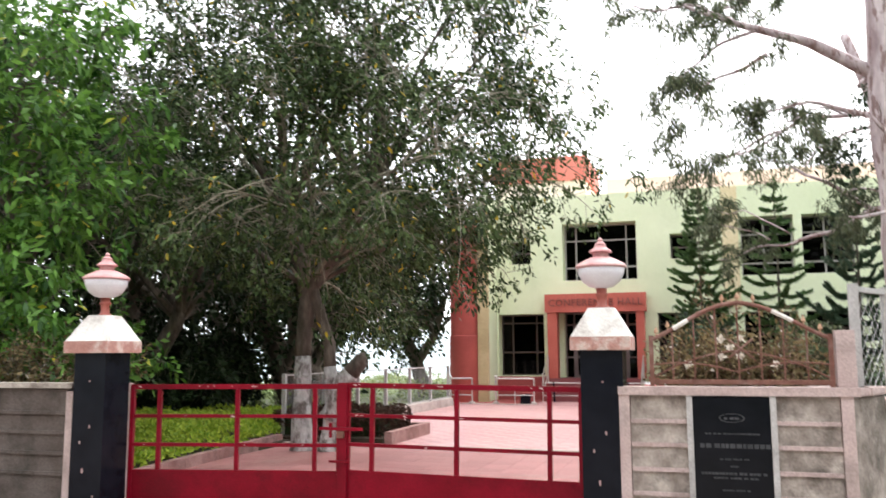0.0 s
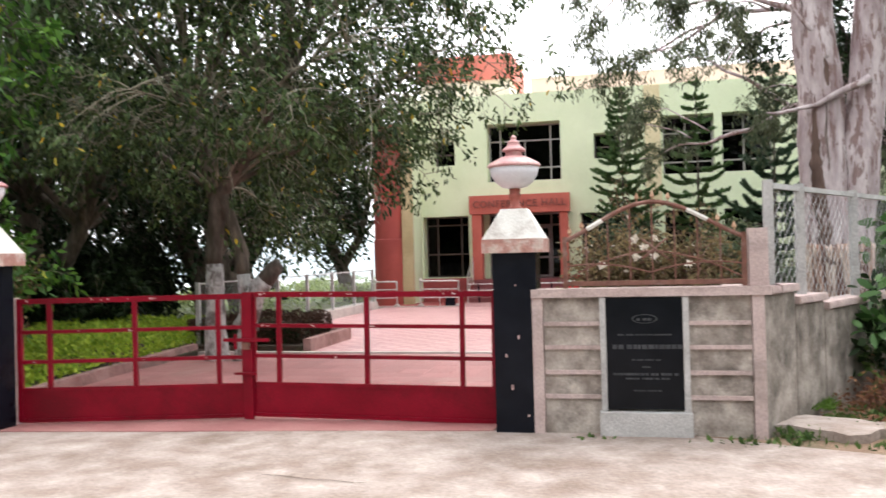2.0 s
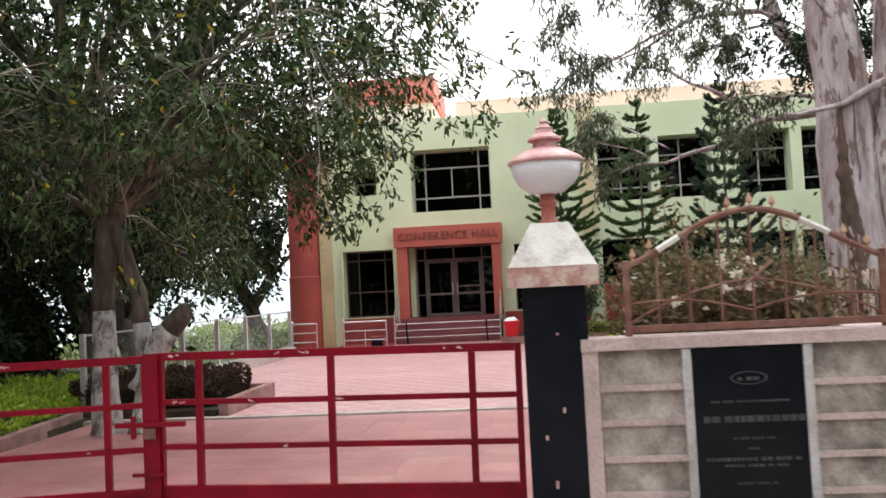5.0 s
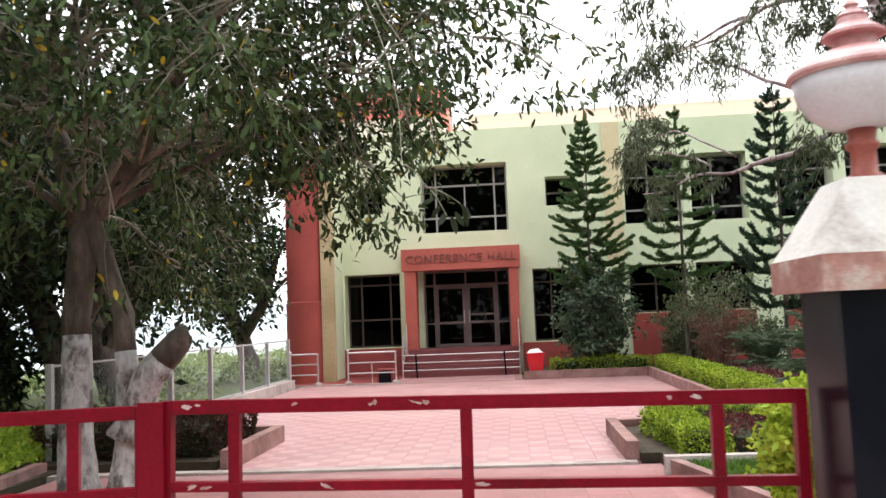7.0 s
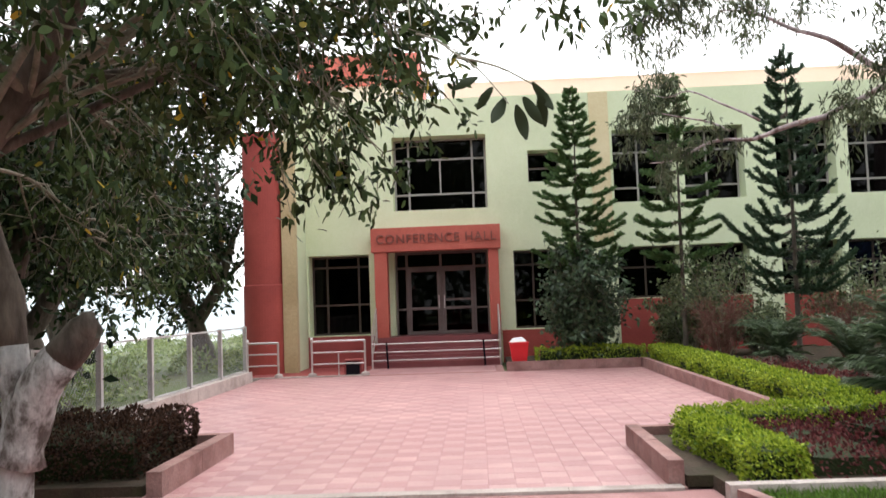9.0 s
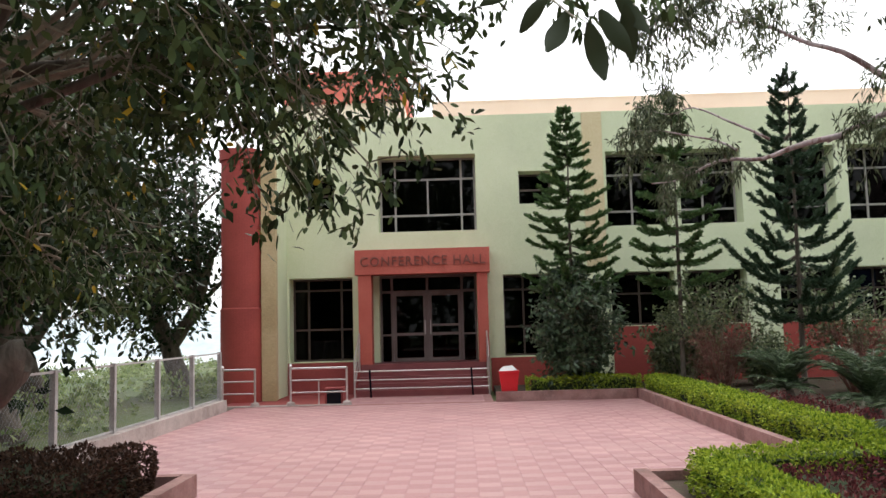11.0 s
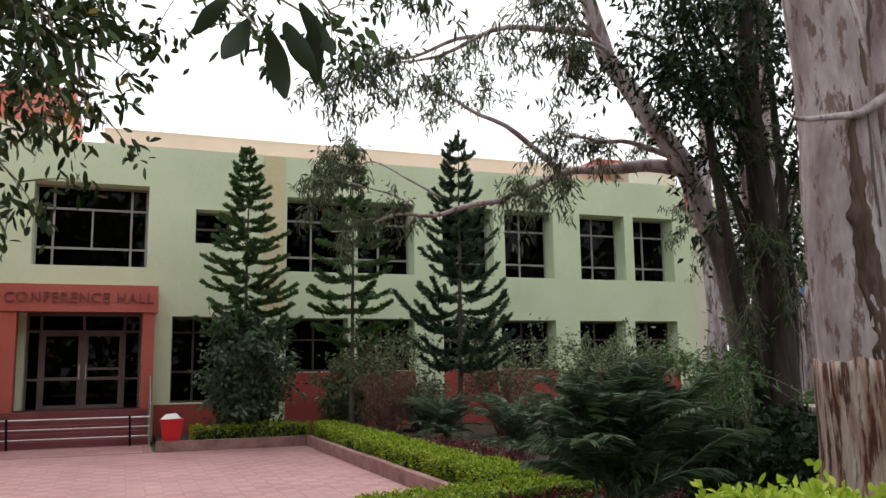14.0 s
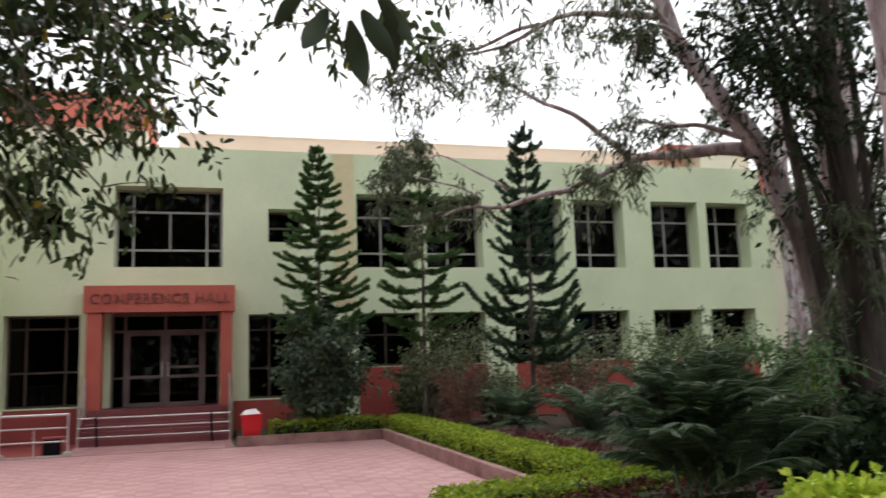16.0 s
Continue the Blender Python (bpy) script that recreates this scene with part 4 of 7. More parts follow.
for p, q in zip(fy, fy[1:]):
    mesh_panel(fence, (-8.13, p), (-8.13, q), 0.26, 0.26, 1.02)
    part("rail", beam((-8.13, p + 0.04, 1.29), (-8.13, q - 0.04, 1.29), 0.03, 0.03), M_POST, fence)
    part("rail", beam((-8.13, p + 0.04, 0.28), (-8.13, q - 0.04, 0.28), 0.03, 0.03), M_POST, fence)

# ---- gate, pillars and gate wall ----
GY = 9.01


def pillar(x, y, label):
    t = thing("gate_pillar", (x, y, 0), label, "gate pillar", "gate pillars")
    part("shaft", box((x - 0.205, y - 0.205, 0.0), (x + 0.205, y + 0.205, 1.77)), M_BLACK, t, "black polished granite shaft", bevel=0.006)
    bm = box((x - 0.290, y - 0.290, 1.765), (x + 0.290, y + 0.290, 1.895))
    part("cap_band", bm, M_CAPBAND, t, "flaking pinkish cap edge", bevel=0.012)
    bm = bmesh.new()
    lo = [bm.verts.new((x + 0.284 * i, y + 0.284 * j, 1.896)) for i, j in ((-1, -1), (1, -1), (1, 1), (-1, 1))]
    hi = [bm.verts.new((x + 0.125 * i, y + 0.125 * j, 2.185)) for i, j in ((-1, -1), (1, -1), (1, 1), (-1, 1))]
    bm.faces.new(lo[::-1])
    bm.faces.new(hi)
    for i in range(4):
        bm.faces.new((lo[i], lo[(i + 1) % 4], hi[(i + 1) % 4], hi[i]))
    part("cap", bm, M_CAPWHITE, t, "weathered white sloping cap", bevel=0.014)
    for k in range(5):
        z = (0.47, 0.78, 0.95, 0.22, 1.45)[k]
        dx = (-0.05, -0.1, 0.02, 0.1, 0.0)[k]
        part("paint_chip", box((x + dx, y - 0.2085, z), (x + dx + 0.018, y - 0.2052, z + (0.05, 0.03, 0.035, 0.02, 0.015)[k])), M_CHIP, t)
    lamp = thing("pillar_lamp", (x, y, 2.185), "white globe lamp with rose enamel hat", "lamp", "pillar lamps")
    part("stem", lathe([(0.075, 2.186), (0.07, 2.20), (0.048, 2.215), (0.046, 2.30), (0.062, 2.315), (0.062, 2.33), (0.05, 2.34), (0.055, 2.40)], (x, y, 0), 20), M_COPPER, lamp, "copper red stem", smooth=True)
    part("globe", lathe([(0.055, 2.385), (0.12, 2.40), (0.185, 2.45), (0.225, 2.52), (0.24, 2.595)], (x, y, 0), 32), M_OPAL, lamp, "opal white bowl", smooth=True)
    part("hat", lathe([(0.245, 2.588), (0.258, 2.60), (0.255, 2.612), (0.235, 2.632), (0.16, 2.672), (0.112, 2.695), (0.082, 2.70), (0.078, 2.745), (0.116, 2.75), (0.112, 2.764), (0.064, 2.80), (0.052, 2.826), (0.058, 2.834), (0.022, 2.866), (0.03, 2.878), (0.02, 2.892), (0.004, 2.906)], (x, y, 0), 44), M_ROSE, lamp, "rose enamel tiered hat")
    t.location.z -= 0.022
    lamp.location.z -= 0.022
    return t


pillar(-0.80, 8.855, "black granite gate pillar with white flared cap")
pillar(-6.305, 8.225, "black granite gate pillar with white flared cap")

gate = thing("gate", (-3.65, GY, 0.05), "maroon painted double steel gate, closed and latched", "gate", kind="")
for a, b, posts in ((-6.17, -3.73, (-5.829, -4.916, -4.024)), (-3.66, -1.035, (-3.348, -2.38, -1.38))):
    lf = part("gate_leaf", box((a, GY - 0.012, 0.085), (b, GY + 0.004, 0.42)), M_GATE, gate, "solid maroon kick sheet")
    part("stile", box((a - 0.001, GY - 0.025, 0.075), (a + 0.045, GY + 0.025, 1.385)), M_GATE, lf, bevel=0.004)
    part("stile", box((b - 0.045, GY - 0.025, 0.075), (b, GY + 0.025, 1.385)), M_GATE, lf, bevel=0.004)
    for z, h in ((1.358, 0.056), (1.03, 0.038), (0.712, 0.038), (0.415, 0.04), (0.09, 0.04)):
        part("rail", box((a + 0.046, GY - 0.022, z - h / 2), (b - 0.046, GY + 0.022, z + h / 2)), M_GATE, lf, bevel=0.003)
    for x in posts:
        part("bar", box((x - 0.024, GY - 0.019, 0.436), (x + 0.024, GY + 0.019, 1.329)), M_GATE, lf, bevel=0.003)
    for k in range(14):
        x = a + 0.1 + (b - a - 0.25) * rng.random()
        w, h = 0.02 + 0.05 * rng.random() ** 2, 0.008 + 0.012 * rng.random()
        z = (1.362, 1.362, 1.03, 0.712)[int(rng.random() * 4)] + 0.01 * (rng.random() - 0.5)
        s = lathe([(0.5, 0.0), (0.5, 0.0012)], (0, 0, 0), 15)
        for q in s.verts:
            g = 0.55 + 0.75 * abs(noise.noise(Vector((q.co.x * 6 + k * 7.7, q.co.y * 6, a))) * 2)
            q.co.x, q.co.y = q.co.x * g, q.co.y * g
        bmesh.ops.transform(s, matrix=Matrix.Translation((x, GY - 0.0222, z)) @ Euler((radians(90), 0.25 * rng.normal(), 0)).to_matrix().to_4x4() @ Matrix.Diagonal((w, h * 1.2, 1, 1)), verts=s.verts[:])
        part("paint_chip", s, M_CHIP, lf)
    if a > -5:
        # the near leaf has sagged a little on its hinge
        lf.matrix_basis = Matrix.Translation((-2.35, GY, 1.36)) @ Matrix.Rotation(0.012, 4, "Y") @ Matrix.Translation((2.35, -GY, -1.36))
    if a < -5:
        # the far leaf stands a little open towards the road
        lf.matrix_basis = Matrix.Translation((b, GY, 0)) @ Matrix.Rotation(radians(12), 4, "Z") @ Matrix.Translation((-b, -GY, 0))
part("centre_post", box((-3.75, GY - 0.05, 0.06), (-3.64, GY - 0.026, 1.40)), M_GATE, gate, bevel=0.004)
part("latch", box((-3.96, GY - 0.075, 0.88), (-3.44, GY - 0.05, 0.915)), M_GATE, gate, "sliding bolt", bevel=0.004)
part("latch_stay", box((-3.84, GY - 0.072, 0.80), (-3.81, GY - 0.05, 0.96)), M_GATE, gate)
part("padlock", box((-3.74, GY - 0.095, 0.80), (-3.66, GY - 0.055, 0.87)), M_RUST, gate, "small rusty padlock", bevel=0.008)
part("bolt_plate", box((-3.84, GY - 0.07, 0.53), (-3.59, GY - 0.05, 0.555)), M_GATE, gate)
part("hinge_post", box((-6.155, 8.44, 0.03), (-6.122, 8.54, 1.40)), M_PINKC, gate, "pale cement hinge post", bevel=0.006)

wall = thing("gate_wall", (0.3, 9.05, 0), "grimy concrete plank wall with pinkish posts", "wall", kind="structure")


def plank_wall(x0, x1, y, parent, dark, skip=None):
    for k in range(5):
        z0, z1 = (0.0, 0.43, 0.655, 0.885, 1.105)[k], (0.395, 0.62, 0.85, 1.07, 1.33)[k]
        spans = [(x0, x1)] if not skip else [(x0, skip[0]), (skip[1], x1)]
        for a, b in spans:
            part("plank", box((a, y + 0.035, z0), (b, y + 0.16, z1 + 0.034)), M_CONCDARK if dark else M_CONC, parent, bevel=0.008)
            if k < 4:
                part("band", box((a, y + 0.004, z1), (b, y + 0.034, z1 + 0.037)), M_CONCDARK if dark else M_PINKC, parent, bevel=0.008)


plank_wall(-0.66, 1.19, 8.93, wall, False, (-0.14, 0.65))
part("backing", box((-0.14, 8.985, 0.0), (0.65, 9.09, 1.33)), M_CONC, wall)
for x0, x1 in ((-0.765, -0.665), (1.195, 1.30)):
    part("post", box((x0, 8.925, 0.0), (x1, 9.11, 1.332)), M_PINKC, wall, bevel=0.01)
part("coping", box((-0.77, 8.905, 1.334), (1.36, 9.18, 1.412)), M_PINKC, wall, "pinkish cement coping", bevel=0.012)
part("coping_ledge", box((1.00, 9.182, 1.334), (1.50, 9.62, 1.405)), M_PINKC, wall, bevel=0.012)

plaque = thing("memorial_plaque", (0.25, 8.93, 0.3), "polished black granite plaque with pale lettering", "plaque")
part("slab", box((-0.085, 8.925, 0.305), (0.595, 8.975, 1.322)), M_PLAQUE, plaque, bevel=0.003)
for x in (-0.14, 0.597):
    part("border", box((x, 8.915, 0.285), (x + 0.053, 8.98, 1.33)), M_POST, plaque, "pale cement border", bevel=0.005)
part("plinth", box((-0.155, 8.84, 0.0), (0.66, 8.98, 0.283)), M_POST, plaque, "grey cement plinth", bevel=0.012)
ring = bmesh.new()
for i in range(24):
    a, b = 2 * math.pi * i / 24, 2 * math.pi * (i + 1) / 24
    ring.faces.new([ring.verts.new((0.26 + r * 1.0 * math.cos(q), 8.9235, 1.13 + 0.36 * r * math.sin(q))) for r, q in ((0.115, a), (0.115, b), (0.10, b), (0.10, a))])
part("emblem", ring, M_ETCH, plaque, "oval engraved emblem")
for z, x0, x1, h, cell in ((1.125, 0.19, 0.33, 0.022, 0.03), (0.985, 0.02, 0.50, 0.014, 0.022), (0.875, -0.03, 0.55, 0.040, 0.034), (0.755, 0.14, 0.38, 0.014, 0.02), (0.69, 0.23, 0.29, 0.012, 0.02), (0.625, -0.03, 0.55, 0.022, 0.026), (0.585, 0.08, 0.44, 0.016, 0.024), (0.475, 0.15, 0.37, 0.014, 0.02)):
    bm = bmesh.new()
    x = x0
    while x < x1:
        w = cell * (0.7 + 0.9 * rng.random())
        bm.faces.new([bm.verts.new(p) for p in ((x, 8.9232, z - h / 2), (x + w, 8.9232, z - h / 2), (x + w, 8.9232, z + h / 2), (x, 8.9232, z + h / 2))])
        x += w + cell * (0.25 if rng.random() < 0.8 else 0.8)
    tagged(part("text_line", bm, M_ETCH, plaque), "line of worn engraving", kind="stuff")

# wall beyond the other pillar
wall2 = thing("gate_wall", (-9.5, 9.0, 0), "dark brown concrete plank wall", "wall", kind="structure")
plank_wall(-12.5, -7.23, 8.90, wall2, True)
part("post", box((-7.23, 8.895, 0), (-7.14, 9.09, 1.332)), M_PINKC, wall2, bevel=0.01)
part("coping", box((-12.5, 8.88, 1.366), (-7.15, 9.12, 1.425)), M_CONC, wall2, "grey cement coping", bevel=0.012)

# iron grille on the wall
grille = thing("arched_grille", (0.35, 9.03, 1.41), "rusty iron grille with an arched top", "grille")
arc = lambda x: 1.86 + 0.34 * (0.6 * math.cos(math.pi / 2 * (x - 0.35) / 0.80) + 0.4 * (0.5 + 0.5 * math.cos(math.pi * (x - 0.35) / 0.80)))
pts = []
for i in range(25):
    x = -0.45 + 1.60 * i / 24
    pts.append((x, 9.03, arc(x)))
V, F = [], []
tube(V, F, pts, [0.021] * 25, 6)
mesh_part("top_bar", V, F, M_RUST, grille, "arched top bar with flaking paint")
part("bottom_bar", box((-0.47, 9.008, 1.435), (1.17, 9.052, 1.478)), M_RUST, grille, bevel=0.004)
for x in (-0.45, 1.15):
    part("stile", box((x - 0.02, 9.01, 1.413), (x + 0.02, 9.05, 1.90)), M_RUST, grille)
for i in range(1, 8):
    x = -0.45 + 0.2 * i
    mesh_part("bar", *rod((x, 9.03, 1.45), (x, 9.03, arc(x) - 0.01), 0.008, 6), M_RUST, grille)
for a, b in (((-0.43, 1.62), (0.33, 1.55)), ((0.33, 1.55), (1.13, 1.62)), ((-0.43, 1.50), (0.33, 1.75)), ((0.33, 1.75), (1.13, 1.50))):
    V, F = [], []
    tube(V, F, bend((a[0], 9.03, a[1]), (b[0], 9.03, b[1]), 0.06, 10, 0.0), [0.008] * 11, 5)
    mesh_part("scroll", V, F, M_RUST, grille)
for x in (-0.40, -0.29, 0.22, 0.36, 0.50, 0.93, 1.07):
    part("finial", lathe([(0.008, arc(x) + 0.012), (0.008, arc(x) + 0.04), (0.022, arc(x) + 0.05), (0.018, arc(x) + 0.068), (0.003, arc(x) + 0.105)], (x, 9.03, 0), 10), M_TANIRON, grille, "tan spear finial")
for x0, x1 in ((-0.24, -0.10), (0.66, 0.84)):
    V, F = [], []
    tube(V, F, [(x0 + (x1 - x0) * i / 6, 9.03, arc(x0 + (x1 - x0) * i / 6)) for i in range(7)], [0.0215, 0.0225, 0.022, 0.0228, 0.022, 0.0226, 0.0213], 6)
    mesh_part("paint_flake", V, F, M_CAPWHITE, grille, "patch of flaking white undercoat")
for a, b in (((0.26, 1.68), (0.48, 1.86)), ((0.26, 1.86), (0.48, 1.68))):
    mesh_part("rosette_bar", *rod((a[0], 9.018, a[1]), (b[0], 9.018, b[1]), 0.010, 6), M_RUST, grille)
part("grille_post", box((1.185, 8.95, 1.413), (1.345, 9.11, 1.93)), M_PINKC, wall, "short pale concrete post", bevel=0.01)

# side wall with chain-link fence along the road
side = thing("side_wall", (2.5, 11.5, 0), "mossy stone side wall stepping down the slope", "wall", kind="structure")
dirw = Vector((0.50, 0.866, 0))
nrm = Vector((0.866, -0.50, 0))
for k in range(12):
    s0, s1 = (0.0, 0.75, 1.55, 3.2, 5.2, 7.2, 9.4, 12, 15, 18, 22, 26)[k], (0.75, 1.55, 3.2, 5.2, 7.2, 9.4, 12, 15, 18, 22, 26, 30)[k]
    top = (1.33, 1.20, 1.10, 1.08, 1.06, 1.05, 1.03, 1.01, 0.99, 0.97, 0.95, 0.94)[k]
    o = Vector((1.30, 8.96, 0))
    for name, w0, w1, z0, z1, m in (("wall_bay", -0.20, 0.0, -0.1, top, M_CONCSIDE), ("bay_coping", -0.24, 0.05, top + 0.001, top + 0.075, M_PINKC if s0 < 7 else M_CONC)):
        v = []
        bm = bmesh.new()
        for z in (z0, z1):
            for s, q in ((s0, w0), (s0, w1), (s1, w1), (s1, w0)):
                p = o + dirw * s + nrm * q
                v.append(bm.verts.new((p.x, p.y, z)))
        for f in ((3, 2, 1, 0), (4, 5, 6, 7), (0, 1, 5, 4), (1, 2, 6, 5), (2, 3, 7, 6), (3, 0, 4, 7)):
            bm.faces.new([v[j] for j in f])
        bmesh.ops.recalc_face_normals(bm, faces=bm.faces[:])
        part(name, bm, m, side, bevel=0.012)
chain = thing("chain_link_fence", (2.0, 10.5, 1.1), "chain-link fence on pale concrete posts", "fence")
ss = [0.40, 1.2, 2.9, 5.2]
pp = []
for s in ss:
    p = Vector((1.30, 8.96, 0)) + dirw * s - nrm * 0.10
    pp.append(p)
    part("post", box((p.x - 0.042, p.y - 0.042, 0.95), (p.x + 0.042, p.y + 0.042, 2.38)), M_POST, chain, bevel=0.008)
for i, (p, q) in enumerate(zip(pp, pp[1:])):
    if i < 5:
        mesh_panel(chain, (p.x, p.y), (q.x, q.y), 1.20, 1.12, 1.12, 0.14, 0.0032)
    part("rail", beam((p.x, p.y, 2.33), (q.x, q.y, 2.33), 0.05, 0.05), M_POST, chain)

# wooden posts with wire on the verge
vf = thing("wire_fence", (3.2, 10.6, 0), "dark wooden posts strung with wire", "fence")
spots = [(3.15, 10.4), (4.35, 12.9), (5.7, 15.2), (7.1, 17.6), (8.9, 20.3), (10.9, 23.2), (13.2, 26.2)]
for i, (x, y) in enumerate(spots):
    V, F = [], []
    h = (2.2, 1.75, 1.9, 2.1, 2.0, 2.0, 2.0)[i]
    tube(V, F, bend((x, y, -0.05), (x + 0.05 * (i % 3 - 1), y, h), 0, 6, 0.012, i), [0.05, 0.045, 0.05, 0.042, 0.045, 0.04, 0.036], 8, 0.15)
    mesh_part("post", V, F, M_WOODPOST, vf)
for (x, y), (x2, y2) in zip(spots, spots[1:]):
    for z in (0.6, 1.1, 1.6):
        V, F = [], []
        tube(V, F, bend((x, y, z), (x2, y2, z), -0.01, 6, 0), [0.004] * 7, 4)
        mesh_part("wire", V, F, M_WOODPOST, vf)

board = thing("notice_board", (12.2, 24.5, 0), "blue and white printed notice board on two posts", "sign")
for x in (11.4, 13.0):
    part("post", box((x - 0.04, 24.46, 0), (x + 0.04, 24.54, 2.4)), M_WOODPOST, board)
part("panel", box((11.2, 24.42, 2.25), (13.2, 24.455, 3.5)), M_BLUE, board, "blue panel")
part("print", box((11.75, 24.41, 2.35), (13.1, 24.418, 3.25)), M_SIGNWHITE, board, "white printed field")
for k in range(6):
    part("text_line", box((11.95, 24.402, 2.42 + 0.13 * k), (12.95 - 0.1 * (k % 3), 24.408, 2.49 + 0.13 * k)), M_BLUE, board, "line of small print")
part("emblem", lathe([(0.16, 0), (0.16, 0.01)], (0, 0, 0), 20), M_BINRED, board, "red round mark").matrix_basis = Matrix.Translation((11.48, 24.41, 3.05)) @ Euler((radians(90), 0, 0)).to_matrix().to_4x4()

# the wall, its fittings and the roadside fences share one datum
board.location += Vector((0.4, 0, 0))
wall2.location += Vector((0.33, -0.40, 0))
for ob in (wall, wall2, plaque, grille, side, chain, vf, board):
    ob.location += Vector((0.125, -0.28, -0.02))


# ---- trees ----
def tree(name, at, stems, limbs, label, bark, leaf, twigs, reach, droop, per, spread, size, width, lo=0.3, sub=3, lean=0.6, up=0.0, white=0.0, rough=0.12, bias=None, twig_mat=None, kind="", n=12, base_spread=1.25, sub_reach=0.5, leaf_droop=0.25, round_=False, tips=False):
    """stems: (points, radii); limbs: (start, end, radius, lift)."""
    t = thing(name, at, label, "tree", kind=kind)
    for k, (pts, rads) in enumerate(stems):
        pts = [Vector(p) for p in pts]
        fine, fr = [], []
        for i in range(len(pts) - 1):
            for j in range(5):
                u = j / 5
                fine.append(pts[i].lerp(pts[i + 1], u) + noise.noise_vector(Vector((i + u, k * 4.1, at[0]))) * rads[i] * 0.25)
                fr.append(rads[i] + (rads[i + 1] - rads[i]) * u)
        fine.append(pts[-1])
        fr.append(rads[-1])
        fr[0] *= base_spread
        if white and pts[0].z < 1.0:
            cut = next(i for i, p in enumerate(fine) if p.z > (white + 0.2 * noise.noise(Vector((k * 2.7, 1, 1))) if k < 3 else 1.32))
            V, F = [], []
            tube(V, F, fine[:cut + 1], fr[:cut + 1], n, rough)
            mesh_part("whitewash", V, F, M_WHITEWASH, t, "whitewashed trunk foot", True)
            fine, fr = fine[cut:], fr[cut:]
        V, F = [], []
        tube(V, F, fine, fr, n, rough)
        mesh_part("trunk", V, F, bark, t, smooth=True)
    lines = []
    for k, (a, b, r, lift) in enumerate(limbs):
        line = bend(a, b, lift, 10, 0.07, k * 2.3 + at[0])
        lines.append(line)
        V, F = [], []
        tube(V, F, line, [r * (1 - 0.085 * i) for i in range(11)], 8, 0.08)
        mesh_part("limb", V, F, bark if r > 0.05 else (twig_mat or bark), t, smooth=True)
    tw, spots = sprout(lines, twigs, reach, droop, lo, sub, sub_reach, bias, tips)
    V, F = [], []
    for line, rads in tw:
        tube(V, F, line, rads, 4)
    tagged(mesh_part("twig_growth", V, F, twig_mat or bark, t), kind="stuff")
    P, D = foliage(spots, per, spread, lean, up)
    leaves("crown", P, D, size, width, leaf, t, "", leaf_droop, kind="stuff", round_=round_)
    return t


# big two-stemmed tree inside the gate
ends = [(-2.0, 14.2, 4.6), (-1.7, 15.6, 5.4), (-2.9, 15.8, 4.2), (-3.2, 13.8, 4.4), (-3.6, 12.6, 5.0), (-4.4, 12.2, 4.2), (-4.4, 14.9, 4.0), (-3.9, 16.2, 3.9),
        (-5.6, 11.9, 4.4), (-6.8, 11.4, 4.2), (-8.0, 11.6, 4.2), (-9.4, 12.4, 4.4), (-10.6, 13.6, 4.8), (-9.0, 15.4, 4.4), (-6.6, 12.4, 6.4), (-4.4, 13.0, 6.6), (-3.0, 13.8, 6.9),
        (-2.6, 15.4, 7.9), (-5.0, 14.6, 8.6), (-7.2, 14.6, 8.8), (-9.2, 14.2, 7.6), (-10.8, 14.6, 6.4), (-8.2, 12.4, 6.2), (-3.4, 17.2, 6.2), (-5.4, 17.6, 5.0), (-7.4, 17.4, 4.6), (-6.0, 16.8, 8.2), (-4.0, 17.0, 7.8), (-2.1, 13.4, 5.8), (-1.9, 14.6, 6.8), (-4.2, 15.0, 10.0), (-6.2, 14.6, 10.4), (-8.2, 14.4, 9.8), (-10.4, 13.4, 8.6), (-11.6, 13.4, 7.0), (-2.6, 14.6, 9.0), (-5.2, 12.6, 8.4), (-7.6, 12.6, 8.0), (-9.4, 11.8, 6.6), (-11.4, 12.6, 5.2),
        (-7.5, 18.6, 2.5), (-6.9, 18.4, 3.2),
        (-3.4, 13.2, 8.4), (-4.6, 12.4, 9.4), (-6.4, 12.8, 9.2), (-8.0, 13.0, 8.6), (-9.6, 12.8, 7.8), (-3.2, 15.6, 10.2), (-5.4, 13.2, 7.2), (-7.0, 13.6, 7.4), (-10.2, 12.0, 9.4), (-7.4, 13.0, 10.6), (-5.6, 13.6, 11.0)]
forks = [(-6.82, 14.3, 2.9), (-6.2, 14.28, 3.5), (-7.25, 14.3, 4.3), (-5.7, 14.2, 4.4)]
limbs = [(forks[(i % 2) * 1 + (2 if e[2] > 5.5 else 0)], e, 0.028 + 0.026 * ((i * 7) % 5) / 4, 0.10) for i, e in enumerate(ends)]
